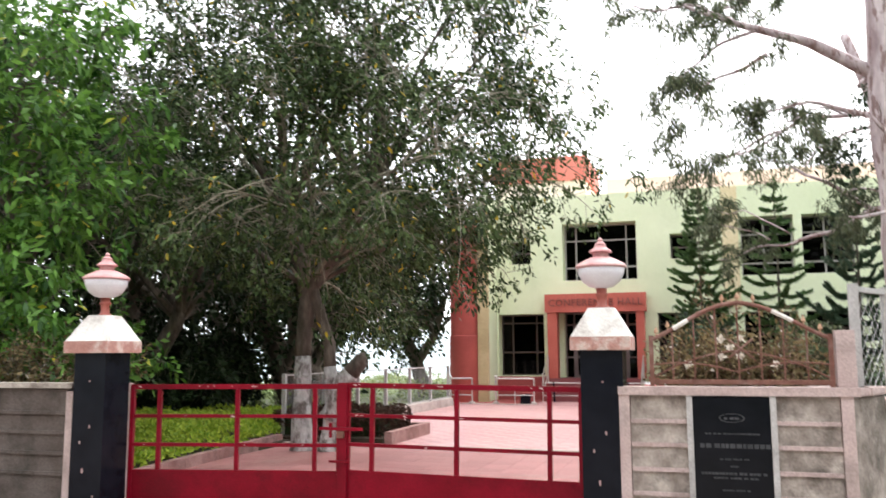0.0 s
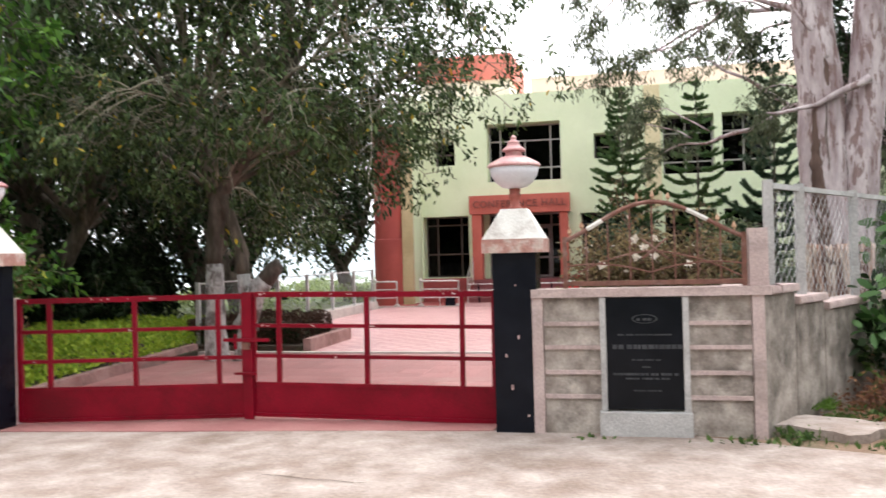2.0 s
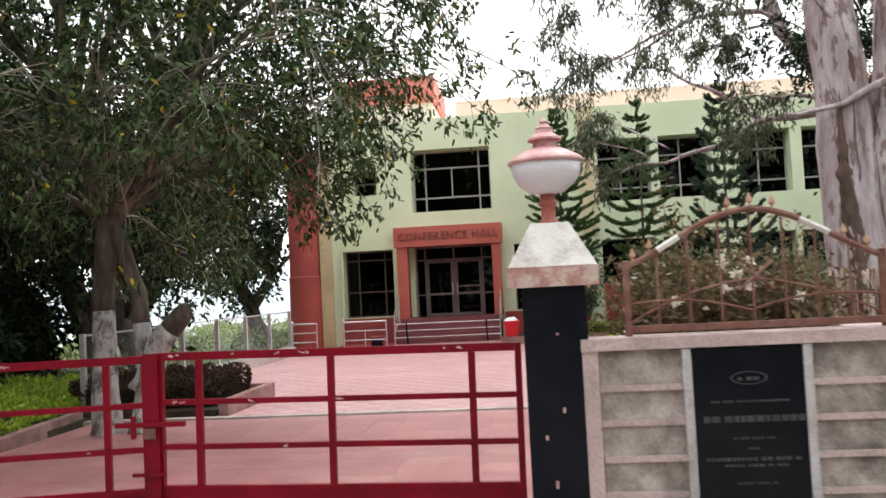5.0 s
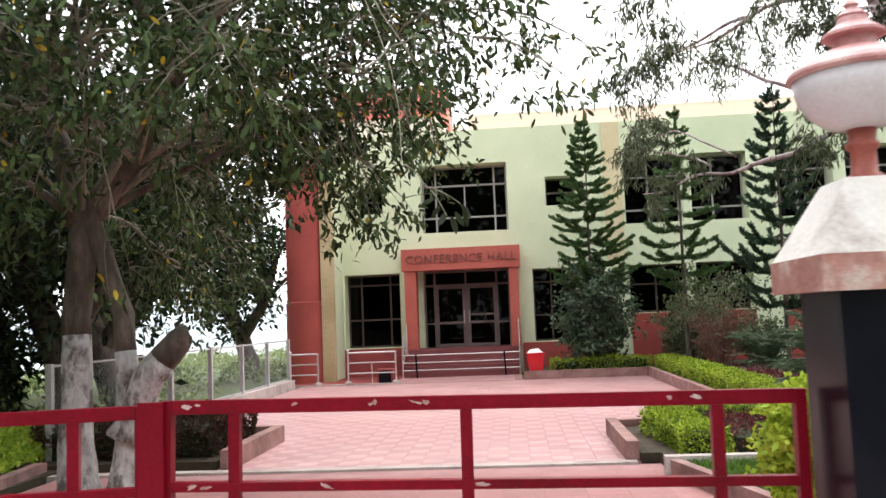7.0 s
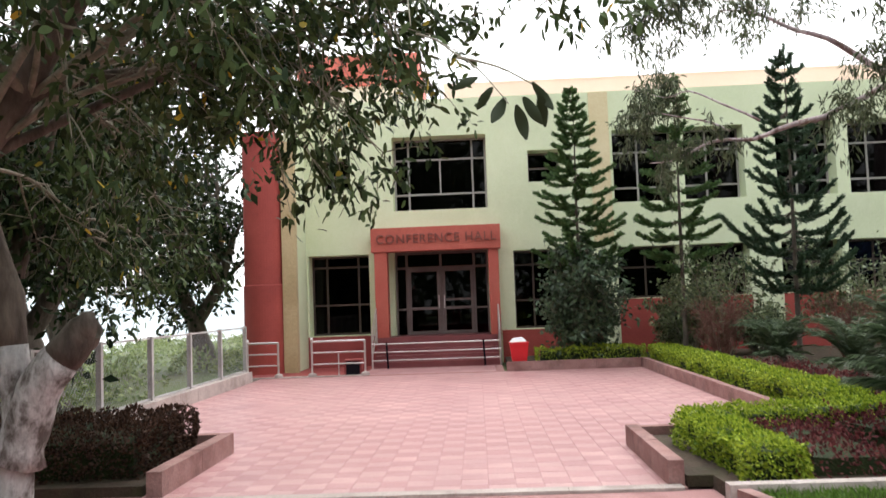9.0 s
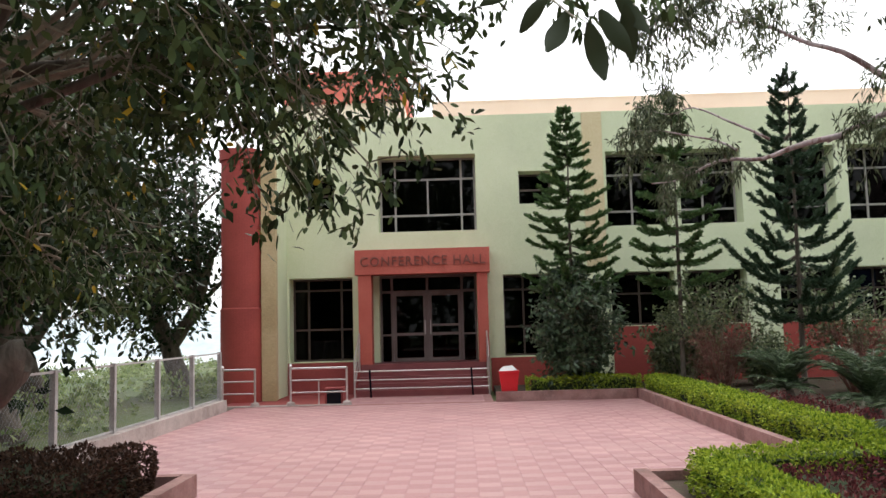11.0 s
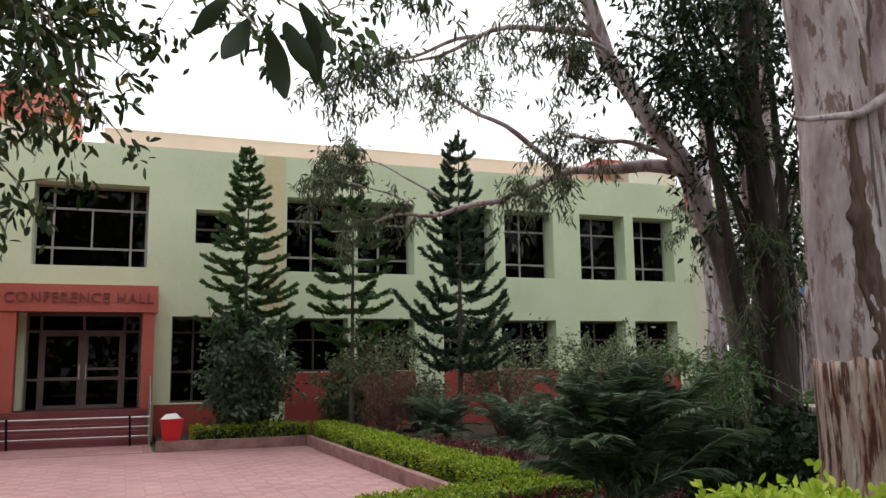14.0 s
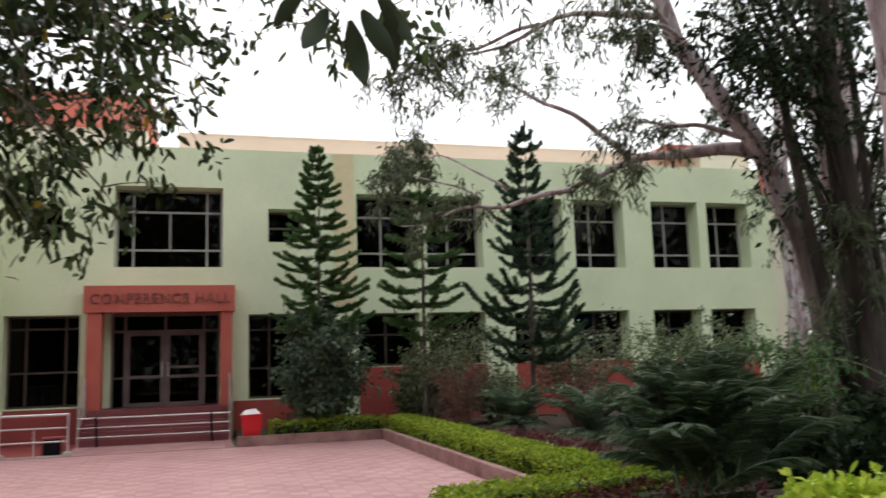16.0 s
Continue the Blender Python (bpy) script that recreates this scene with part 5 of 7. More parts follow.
tree("shade_tree", (-6.6, 14.3, 0),
     [([(-6.85, 14.3, -0.1), (-6.9, 14.3, 0.9), (-6.92, 14.3, 1.9), (-6.82, 14.3, 2.9), (-6.35, 14.3, 3.45), (-5.78, 14.2, 4.35), (-5.42, 14.2, 5.5), (-5.3, 14.2, 7.2)], [0.22, 0.165, 0.15, 0.16, 0.15, 0.145, 0.12, 0.07]),
      ([(-6.36, 14.25, -0.1), (-6.30, 14.3, 0.9), (-6.36, 14.3, 1.9), (-6.74, 14.3, 3.0)], [0.17, 0.125, 0.11, 0.10]),
      ([(-6.85, 14.32, 2.9), (-7.25, 14.3, 4.3), (-7.5, 14.3, 6.4)], [0.15, 0.12, 0.07]),
      ([(-6.33, 14.27, 0.6), (-6.08, 14.2, 1.15), (-5.72, 14.15, 1.56), (-5.62, 14.14, 1.64)], [0.19, 0.17, 0.15, 0.11])],
     limbs, "two-stemmed shade tree with a whitewashed foot", M_BARK, L_CANOPY, 13, 1.05, 0.45, 20, 0.085, 0.105, 0.044, 0.30, 4, 0.5, -0.40, 1.5, twig_mat=M_TWIG, leaf_droop=0.2, tips=True, round_=True)

# dark trees behind, on the slope
for at, top, spread_, seed in (((-12.2, 16.6, 0), 8.5, 4.2, 1), ((-15.5, 13.8, 0), 9.0, 4.6, 2), ((-17.0, 21.5, 0), 9.5, 5.0, 3), ((-11.2, 23.0, 0), 8.0, 3.6, 4), ((-20.5, 17.0, 0), 9.5, 4.6, 5), ((-10.6, 20.2, 0), 6.0, 2.6, 6), ((-14.0, 26.0, 0), 8.0, 4.0, 7), ((-11.6, 33.6, 0), 8.5, 3.0, 8), ((-14.8, 31.2, 0), 9.0, 3.6, 9)):
    x, y, z = at
    s2 = np.random.default_rng(seed)
    low = {4: 2.9, 6: 2.8, 7: 2.8, 8: 2.6, 9: 2.8}.get(seed, 1.3)
    ends = [(x + spread_ * (2 * s2.random() - 1), y + spread_ * 0.8 * (2 * s2.random() - 1), low + (top - low) * s2.random()) for _ in range(30)]
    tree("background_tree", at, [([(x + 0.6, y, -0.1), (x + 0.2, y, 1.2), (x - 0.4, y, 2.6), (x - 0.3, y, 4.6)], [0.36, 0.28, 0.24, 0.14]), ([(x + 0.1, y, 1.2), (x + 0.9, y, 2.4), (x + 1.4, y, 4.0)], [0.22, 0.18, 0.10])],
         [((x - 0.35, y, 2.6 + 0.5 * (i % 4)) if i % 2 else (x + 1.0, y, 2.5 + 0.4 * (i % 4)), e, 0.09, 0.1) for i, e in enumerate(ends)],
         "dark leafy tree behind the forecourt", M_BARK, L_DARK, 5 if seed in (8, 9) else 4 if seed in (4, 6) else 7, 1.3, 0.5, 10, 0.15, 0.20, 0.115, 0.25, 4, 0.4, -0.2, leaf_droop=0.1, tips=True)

# fresh green tree beside the far pillar
x, y = -10.0, 10.5
ends = [(x + dx, y + dy, z) for dx, dy, z in ((1.3, -0.9, 2.2), (0.9, -1.0, 3.0), (1.6, -0.5, 3.9), (1.4, -0.8, 4.9), (1.0, -0.9, 5.9), (1.5, 0.2, 6.7), (0.2, -1.2, 2.6), (0.1, -1.2, 4.0), (0.0, -1.2, 5.4), (-1.2, -0.6, 3.2), (-1.3, -0.4, 5.2), (0.2, 0.6, 7.4), (1.9, 0.6, 5.2), (0.6, -1.2, 6.6))]
tree("young_tree", (x, y, 0), [([(x, y, -0.1), (x + 0.05, y, 1.6), (x - 0.05, y, 3.2), (x, y, 5.6)], [0.13, 0.11, 0.09, 0.05])], [((x, y, max(1.2, e[2] - 1.3)), e, 0.04, 0.05) for e in ends],
     "young tree with fresh bright green leaves", M_BARK, L_BRIGHT, 15, 0.75, 0.4, 11, 0.08, 0.20, 0.075, 0.3, 3, 0.5, -0.35, leaf_droop=0.25, tips=True)


def peeling(t, pts, rads, seed, count, zlo, zhi, foot=False):
    """Strips of dark loose bark lying on a trunk."""
    s2 = np.random.default_rng(seed)
    for k in range(count):
        a0 = s2.random() * 6.28
        z0 = zlo + (zhi - zlo) * s2.random()
        h = (0.3 + 1.0 * s2.random()) * (0.6 if foot else 1)
        wid = (0.03 + 0.16 * s2.random() ** 2) * (0.8 if foot else 1)
        V, F = [], []
        rows = 7
        for i in range(rows + 1):
            z = z0 + h * i / rows
            j = next((q for q in range(len(pts) - 1) if pts[q + 1].z >= z), len(pts) - 2)
            u = min(1, max(0, (z - pts[j].z) / (pts[j + 1].z - pts[j].z)))
            c, r = pts[j].lerp(pts[j + 1], u), rads[j] + (rads[j + 1] - rads[j]) * u
            taper = math.sin(math.pi * (0.06 + 0.88 * i / rows)) * (0.7 + 0.6 * abs(noise.noise(Vector((k * 3.1, i * 0.8, 0)))))
            for m in range(4):
                a = a0 + wid * taper * (m / 3 - 0.5) * 2 + 0.12 * noise.noise(Vector((k, i * 0.5, 7)))
                rr = r * (1.035 if 0 < m < 3 else 1.01)
                V.append((c.x + rr * math.cos(a), c.y + rr * math.sin(a), z))
        for i in range(rows):
            for m in range(3):
                q = i * 4 + m
                F.append((q, q + 1, q + 5, q + 4))
        mesh_part("bark_strip", V, F, ((M_EUCPEEL, M_EUCPALE, M_EUCPALE) if foot else (M_EUCPEEL, M_EUCBROWN, M_EUCBROWN))[k % 3], t, smooth=True)


def trunk_line(pts, rads, k=6):
    pts = [Vector(p) for p in pts]
    a, b = [], []
    for i in range(len(pts) - 1):
        for j in range(k):
            a.append(pts[i].lerp(pts[i + 1], j / k))
            b.append(rads[i] + (rads[i + 1] - rads[i]) * j / k)
    return a + [pts[-1]], b + [rads[-1]]


def sleeve(t, pts, rads, top, bark, seed):
    """Thick lower bark round a trunk, torn unevenly along its upper edge."""
    V, F = [], []
    n, rows = 120, 14
    for i in range(rows + 1):
        for m in range(n):
            a = 6.2832 * m / n
            c1 = Vector((2.0 * math.cos(a), 2.0 * math.sin(a), seed))
            edge = top + 0.07 * noise.noise(c1 * 1.1) + 0.03 * noise.noise(c1 * 9.0)
            z = pts[0].z + (edge - pts[0].z) * i / rows
            j = next((q for q in range(len(pts) - 1) if pts[q + 1].z >= z), len(pts) - 2)
            u = min(1, max(0, (z - pts[j].z) / (pts[j + 1].z - pts[j].z)))
            c, r = pts[j].lerp(pts[j + 1], u), rads[j] + (rads[j + 1] - rads[j]) * u
            rr = r * (1.085 + 0.035 * noise.noise(Vector((9 * math.cos(a), 9 * math.sin(a), 0.7 * z + seed))))
            V.append((c.x + rr * math.cos(a), c.y + rr * math.sin(a), z))
    for i in range(rows):
        for m in range(n):
            F.append((i * n + m, i * n + (m + 1) % n, (i + 1) * n + (m + 1) % n, (i + 1) * n + m))
    base = len(V)
    for m in range(n):
        x, y, z = V[rows * n + m]
        j = next((q for q in range(len(pts) - 1) if pts[q + 1].z >= z), len(pts) - 2)
        V.append((pts[j].x + (x - pts[j].x) * 0.86, pts[j].y + (y - pts[j].y) * 0.86, z - 0.01))
    for m in range(n):
        F.append((rows * n + m, rows * n + (m + 1) % n, base + (m + 1) % n, base + m))
    mesh_part("trunk_foot", V, F, bark or M_EUCPALE, t, "shaggy brown lower bark" if bark else "pale torn bark round the trunk foot", True)


def eucalyptus(at, stems, limbs, label, peel, foot, twigs=7, per=6, reach=0.8, droop=0.6, move=(0, 0), leaf=None, bark=None, bare=0):
    t = thing("eucalyptus_tree", at, label, "tree", "eucalyptus trees")
    for k, (pts, rads) in enumerate(stems):
        a, b = trunk_line(pts, rads)
        a = [p + noise.noise_vector(Vector((i * 0.35, k * 5.0, at[0]))) * 0.06 for i, p in enumerate(a)]
        if foot and a[0].z < 0.5:
            sleeve(t, a, b, foot, bark, k + at[0])
            if not bark:
                peeling(t, a, [r * 1.03 for r in b], int(at[0] * 10) + 50 + 7 * k, 40 - 16 * k, 0.3 * k, foot - 0.4, True)
        V, F = [], []
        tube(V, F, a, b, 22, 0.07)
        mesh_part("trunk", V, F, M_EUC, t, smooth=True)
        peeling(t, a, b, int(at[0] * 10) + k, peel, foot + 0.1 if foot and k == 0 else 0.6, 5.5)
    lines = []
    for k, (a, b, r, lift) in enumerate(limbs):
        line = bend(a, b, lift, 12, 0.12, k * 1.9 + at[1])
        lines.append(line)
        V, F = [], []
        tube(V, F, line, [r * (1 - 0.065 * i) for i in range(13)], 9, 0.10)
        mesh_part("limb", V, F, M_EUC, t, smooth=True)
    tw, spots = sprout(lines[bare:], twigs, reach, droop, 0.4, 3, 0.45)
    V, F = [], []
    for line, rads in tw:
        tube(V, F, line, rads, 4)
    tagged(mesh_part("twig_growth", V, F, M_TWIG, t), kind="stuff")
    P, D = foliage(spots, per, 0.06, 0.3, -0.7)
    leaves("crown", P, D, 0.125, 0.028, leaf or L_EUC, t, "", 0.35, kind="stuff")
    t.location += Vector((*move, 0))
    return t


near_gum = eucalyptus((2.75, 13.8, 0.1), [([(2.86, 13.76, -0.1), (2.84, 13.77, 1.2), (2.78, 13.80, 3.0), (2.70, 13.83, 5.0), (2.62, 13.9, 9.5)], [0.42, 0.38, 0.335, 0.295, 0.20]),
                              ([(3.02, 13.8, 0.3), (3.16, 13.8, 1.8), (3.32, 13.8, 3.4), (3.55, 13.85, 6.0), (3.8, 13.9, 9.5)], [0.30, 0.29, 0.27, 0.23, 0.15])],
           [((3.36, 13.50, 4.12), (1.94, 13.48, 3.66), 0.062, -0.05), ((2.8, 13.55, 4.45), (2.3, 13.55, 5.3), 0.06, 0.02), ((2.45, 13.85, 6.0), (-0.1, 13.9, 7.35), 0.11, 0.04), ((0.9, 13.9, 6.9), (-0.7, 14.2, 6.0), 0.035, 0.10), ((0.6, 13.9, 7.0), (-1.2, 14.6, 7.9), 0.04, 0.08), ((1.0, 14.3, 6.6), (-0.6, 15.6, 5.8), 0.04, 0.08), ((2.7, 14.0, 7.2), (0.2, 17.5, 8.6), 0.09, 0.1),
            ((3.6, 13.8, 6.5), (5.8, 12.8, 8.2), 0.09, 0.1), ((3.4, 13.8, 5.6), (5.2, 12.4, 6.0), 0.06, 0.1), ((2.8, 14.0, 8.0), (3.2, 16.5, 9.6), 0.08, 0.1), ((2.7, 13.9, 7.6), (0.8, 12.4, 8.6), 0.07, 0.1), ((3.7, 13.9, 7.0), (5.8, 16.0, 7.6), 0.08, 0.1), ((2.6, 13.8, 5.2), (0.9, 14.8, 5.7), 0.05, 0.08)],
           "tall double-stemmed eucalyptus with peeling pinkish-grey bark", 9, 1.75, 6, 12, 0.62, move=(0.33, 0.33), bare=2)
V, F = [], []
for i in range(61):
    z = 1.45 + 2.5 * i / 60
    mid = radians(-112 + 8 * math.sin(1.6 * z) + 6 * noise.noise(Vector((z * 2.6, 0, 3))))
    fade = math.sin(math.pi * min(1, 0.35 + 0.65 * i / 60))
    for m in range(13):
        jag = 1 + 0.7 * noise.noise(Vector((m // 6 * 9.0, z * 7.0, 3)))
        a = mid + radians(0.6 + 16 * fade) * jag * (m / 6 - 1)
        lump = 0.05 + 0.10 * noise.noise(Vector((m * 0.9, z * 6.0, 1))) + 0.05 * noise.noise(Vector((m * 2.3, z * 19.0, 5)))
        rr = (0.405 - 0.026 * (z - 1.2)) * (0.97 if m in (0, 12) else 1.02 + lump * fade)
        V.append((3.17 - 0.035 * (z - 1.2) + rr * math.cos(a), 14.10 + 0.017 * (z - 1.2) + rr * math.sin(a), z))
F = [(13 * i + m, 13 * i + m + 1, 13 * i + m + 14, 13 * i + m + 13) for i in range(60) for m in range(12)]
mesh_part("bark_seam", V, F, M_EUCPEEL, near_gum, "dark fibrous seam between the stems", True)
eucalyptus((5.2, 17.8, 0.1), [([(5.2, 17.8, -0.1), (5.1, 17.8, 1.5), (4.85, 17.8, 3.2), (4.3, 18.0, 4.6), (3.4, 18.4, 6.2), (2.8, 18.6, 8.4)], [0.22, 0.18, 0.17, 0.155, 0.13, 0.09]),
                              ([(5.3, 17.8, 0.4), (5.45, 17.8, 2.8), (5.4, 18.0, 5.0), (5.8, 18.2, 9.0)], [0.14, 0.13, 0.11, 0.08])],
           [((4.3, 18.0, 4.5), (2.4, 20.6, 4.30), 0.11, 0.10), ((2.6, 20.4, 4.42), (0.2, 22.0, 4.10), 0.05, -0.02), ((1.7, 20.9, 4.5), (-0.1, 22.2, 5.35), 0.022, 0.12), ((1.3, 21.2, 4.4), (-0.3, 22.0, 4.85), 0.02, 0.10), ((3.3, 19.6, 4.75), (0.8, 20.5, 6.1), 0.055, 0.10), ((3.4, 18.3, 6.2), (1.5, 16.6, 5.1), 0.04, 0.12), ((3.3, 18.4, 6.4), (1.4, 16.9, 6.1), 0.04, 0.10), ((4.2, 18.0, 4.7), (2.6, 18.8, 5.0), 0.05, 0.06), ((3.2, 18.5, 6.6), (0.3, 19.2, 6.0), 0.06, 0.08), ((1.6, 18.9, 6.5), (-0.8, 18.6, 5.35), 0.035, 0.06),
            ((5.4, 18.0, 5.2), (7.2, 17.0, 6.0), 0.06, 0.1), ((5.5, 18.0, 6.2), (4.6, 16.6, 6.8), 0.06, 0.1), ((5.6, 18.1, 7.0), (6.6, 19.6, 7.6), 0.06, 0.1), ((3.0, 18.5, 7.2), (4.2, 16.6, 7.4), 0.06, 0.1), ((5.4, 18.0, 4.0), (6.2, 16.6, 4.0), 0.04, 0.1), ((5.0, 17.8, 3.4), (4.4, 16.6, 3.2), 0.03, 0.1)],
           "leaning eucalyptus with a long bare side limb", 16, 3.6, 7, 9, 0.62, move=(0.44, 0.5), bark=M_EUCBROWN)
eucalyptus((8.2, 20.4, 0.1), [([(8.2, 20.4, -0.1), (8.3, 20.4, 3.0), (8.1, 20.5, 6.0), (8.5, 20.7, 10.0)], [0.30, 0.25, 0.20, 0.12]), ([(8.5, 20.3, 0.8), (8.9, 20.3, 3.2), (9.3, 20.4, 8.0)], [0.2, 0.18, 0.1])],
           [((8.2, 20.5, 4.4), (6.6, 19.4, 5.6), 0.06, 0.1), ((8.2, 20.5, 5.6), (9.8, 19.4, 6.4), 0.06, 0.1), ((8.9, 20.3, 4.2), (10.4, 19.6, 4.6), 0.05, 0.1), ((8.2, 20.6, 7.0), (6.8, 21.6, 8.0), 0.06, 0.1), ((8.3, 20.6, 7.6), (9.4, 22.0, 9.0), 0.06, 0.1), ((8.1, 20.4, 3.0), (7.0, 19.2, 3.2), 0.04, 0.1)],
           "slender eucalyptus behind the fence", 8, 0, 9, 8)
eucalyptus((12.0, 27.0, 0), [([(12.0, 27.0, -0.1), (12.1, 27.0, 3.0), (12.0, 27.1, 6.0), (12.4, 27.3, 10.0)], [0.30, 0.25, 0.20, 0.12])],
           [((12.1, 27.0, 4.4), (10.6, 26.0, 5.6), 0.06, 0.1), ((12.1, 27.0, 5.6), (13.8, 26.0, 6.4), 0.06, 0.1), ((12.1, 27.1, 7.0), (10.8, 28.0, 8.0), 0.06, 0.1), ((12.2, 27.1, 7.6), (13.4, 28.4, 9.0), 0.06, 0.1)],
           "slender eucalyptus near the far corner", 6, 0, 9, 8)


x, y = 5.22, 17.3
tree("dark_tree", (x, y, 0.1), [([(x, y, -0.1), (x + 0.02, y, 1.5), (x - 0.08, y, 3.2), (x - 0.25, y, 5.2), (x - 0.2, y, 8.0)], [0.27, 0.225, 0.19, 0.12, 0.06]), ([(x + 0.25, y + 0.2, -0.1), (x + 0.45, y + 0.2, 2.5), (x + 0.4, y + 0.3, 6.5)], [0.08, 0.07, 0.04]), ([(x - 0.2, y + 0.1, 1.2), (x - 0.7, y, 3.0), (x - 1.0, y, 5.5)], [0.09, 0.08, 0.05])],
     [((x - 0.1, y, 2.2 + 0.22 * (i % 14)), (x + dx, y + dy, z), 0.035, 0.08) for i, (dx, dy, z) in enumerate(((0.9, 0.2, 4.8), (-1.6, -0.2, 5.2), (0.3, -0.9, 5.6), (-1.4, 0.4, 6.0), (0.8, -0.3, 6.4), (-1.7, -0.5, 6.8), (0.2, 0.4, 7.4), (-1.0, 0.2, 7.6), (-2.0, 0.0, 6.2), (0.9, 0.6, 7.4), (-2.2, -0.2, 5.6), (-1.9, -0.6, 6.6), (-1.3, -0.4, 5.9), (-0.6, -0.7, 6.6), (-1.6, 0.2, 7.2)))],
     "dark-barked tree with rising limbs among the eucalypts", M_DARKBARK, L_DARK, 7, 0.70, 0.7, 4, 0.09, 0.12, 0.050, 0.25, 3, 0.4, -0.3)
for at, top, spread_, seed in (((21.0, 31.0, 0), 8.5, 3.2, 31), ((18.0, 38.0, 0), 8.0, 3.2, 32)):
    x, y, z = at
    s2 = np.random.default_rng(seed)
    ends = [(x + spread_ * (2 * s2.random() - 1), y + spread_ * (2 * s2.random() - 1), 3.0 + (top - 3.0) * s2.random()) for _ in range(16)]
    tree("roadside_tree", at, [([(x, y, -0.1), (x, y, 2.0), (x + 0.2, y, 5.0)], [0.3, 0.24, 0.12])], [((x, y, 2.2 + 0.4 * (i % 5)), e, 0.08, 0.1) for i, e in enumerate(ends)],
         "leafy roadside tree beyond the notice board", M_BARK, L_SHRUB, 7, 1.4, 0.6, 5, 0.15, 0.22, 0.10, 0.25, 3, 0.4, -0.2)


def araucaria(at, h, low, spread_, label, seed, gap=0.16, dens=200, lift=0.30, needle=None):
    s2 = np.random.default_rng(seed)
    x, y, z = at
    t = thing("hoop_pine", at, label, "tree", "hoop pines")
    V, F = [], []
    line = bend((x, y, z - 0.1), (x + 0.05, y, z + h), 0, 14, 0.008, seed)
    tube(V, F, line, [0.065 * (1 - 0.065 * i) for i in range(15)], 8, 0.1)
    mesh_part("trunk", V, F, M_BARK, t, smooth=True)
    V, F = [], []
    P, D = [], []
    zz = z + low
    while zz < z + h - 0.1:
        u = (zz - z - low) / (h - low)
        r = spread_ * (1 - u) ** 0.85 * (0.75 + 0.4 * s2.random()) * min(1, 0.6 + 2.5 * u) + 0.10
        a0 = s2.random() * 6.28
        for k in range(7):
            a = a0 + k * 6.283 / 7 + 0.3 * s2.normal()
            rr = r * (0.72 + 0.45 * s2.random())
            hang_ = 0.7 + 0.6 * s2.random()
            dz = 0.03 * s2.normal()
            pts = []
            for i in range(7):
                q = i / 6
                sag = -0.75 * hang_ * lift * rr * math.sin(math.pi * q * 0.9) + 1.15 * lift * rr * q ** 3.0 + dz
                pts.append(Vector((x + rr * q * math.cos(a), y + rr * q * math.sin(a), zz + sag)))
            tube(V, F, pts, [0.016, 0.014, 0.012, 0.011, 0.010, 0.008, 0.004], 4)
            dense = max(20, int(dens * rr))
            for _ in range(dense):
                q = 0.15 + 0.85 * s2.random() ** 0.8
                j = min(int(q * 6), 5)
                p = pts[j].lerp(pts[j + 1], q * 6 - j)
                d = (pts[j + 1] - pts[j]).normalized()
                side = Vector(s2.normal(size=3))
                away = Vector((-d.y, d.x, 0)) * (s2.normal() * 0.05 * rr * (1.2 - q))
                P.append(p + away + Vector(s2.normal(size=3)) * 0.012)
                D.append(d * 1.0 + side * 0.44 + away * 5 + Vector((0, 0, 0.22)))
        zz += gap * (0.75 + 0.5 * s2.random()) + 0.10 * (1 - u)
    for _ in range(90):
        P.append(Vector((x + 0.05, y, z + h - 0.5 * s2.random())))
        D.append(Vector(s2.normal(size=3)) * 0.4 + Vector((0, 0, 1)))
    tagged(mesh_part("branch_growth", V, F, M_BARK, t), kind="stuff")
    leaves("needles", P, D, 0.10, 0.030, needle or L_PINE, t, "", 0.0, kind="stuff")
    return t


araucaria((0.05, 29.35, 0.1), 7.1, 2.1, 1.35, "slim green hoop pine with upswept tiers", 11, 0.23, 560, 0.13)
araucaria((2.35, 28.0, 0.1), 7.0, 2.2, 1.32, "slim hoop pine thin towards the foot", 12, 0.33, 480, 0.11)
araucaria((4.28, 26.0, 0.1), 7.0, 1.7, 1.42, "dark hoop pine with upswept tiers", 13, 0.29, 480, 0.22, L_PINEDARK)


# ---- shrubs, hedges and palms ----
def shrub(name, at, r, h, stems, leaf, size, width, per, label, stem_mat=None, twigs=6, lean=0.6, up=0.1, group="", reach=0.45, droop=0.1, lo=0.25, open_=0.5, spread=0.05, round_=False):
    x, y, z = at
    t = thing(name, at, label, "shrub", group)
    lines = []
    V, F = [], []
    for k in range(stems):
        a = 6.283 * k / stems + 0.4 * rng.normal()
        q = r * (0.25 + 0.75 * rng.random() ** open_)
        b = (x + q * math.cos(a), y + q * math.sin(a), z + h * (0.55 + 0.45 * rng.random()) * (1 - 0.25 * (q / r) ** 2))
        line = bend((x + 0.08 * r * math.cos(a), y + 0.08 * r * math.sin(a), z - 0.05), b, 0.06, 7, 0.08, k + x)
        lines.append(line)
        tube(V, F, line, [0.016 * (1 - 0.1 * i) for i in range(8)], 5)
    tw, spots = sprout(lines, twigs, reach, droop, lo, 2, 0.6)
    for line, rads in tw:
        tube(V, F, line, rads, 4)
    tagged(mesh_part("stem_growth", V, F, stem_mat or M_TWIG, t), kind="stuff")
    P, D = foliage(spots, per, spread, lean, up)
    leaves("foliage", P, D, size, width, leaf, t, "", 0.15, kind="stuff", round_=round_)
    return t


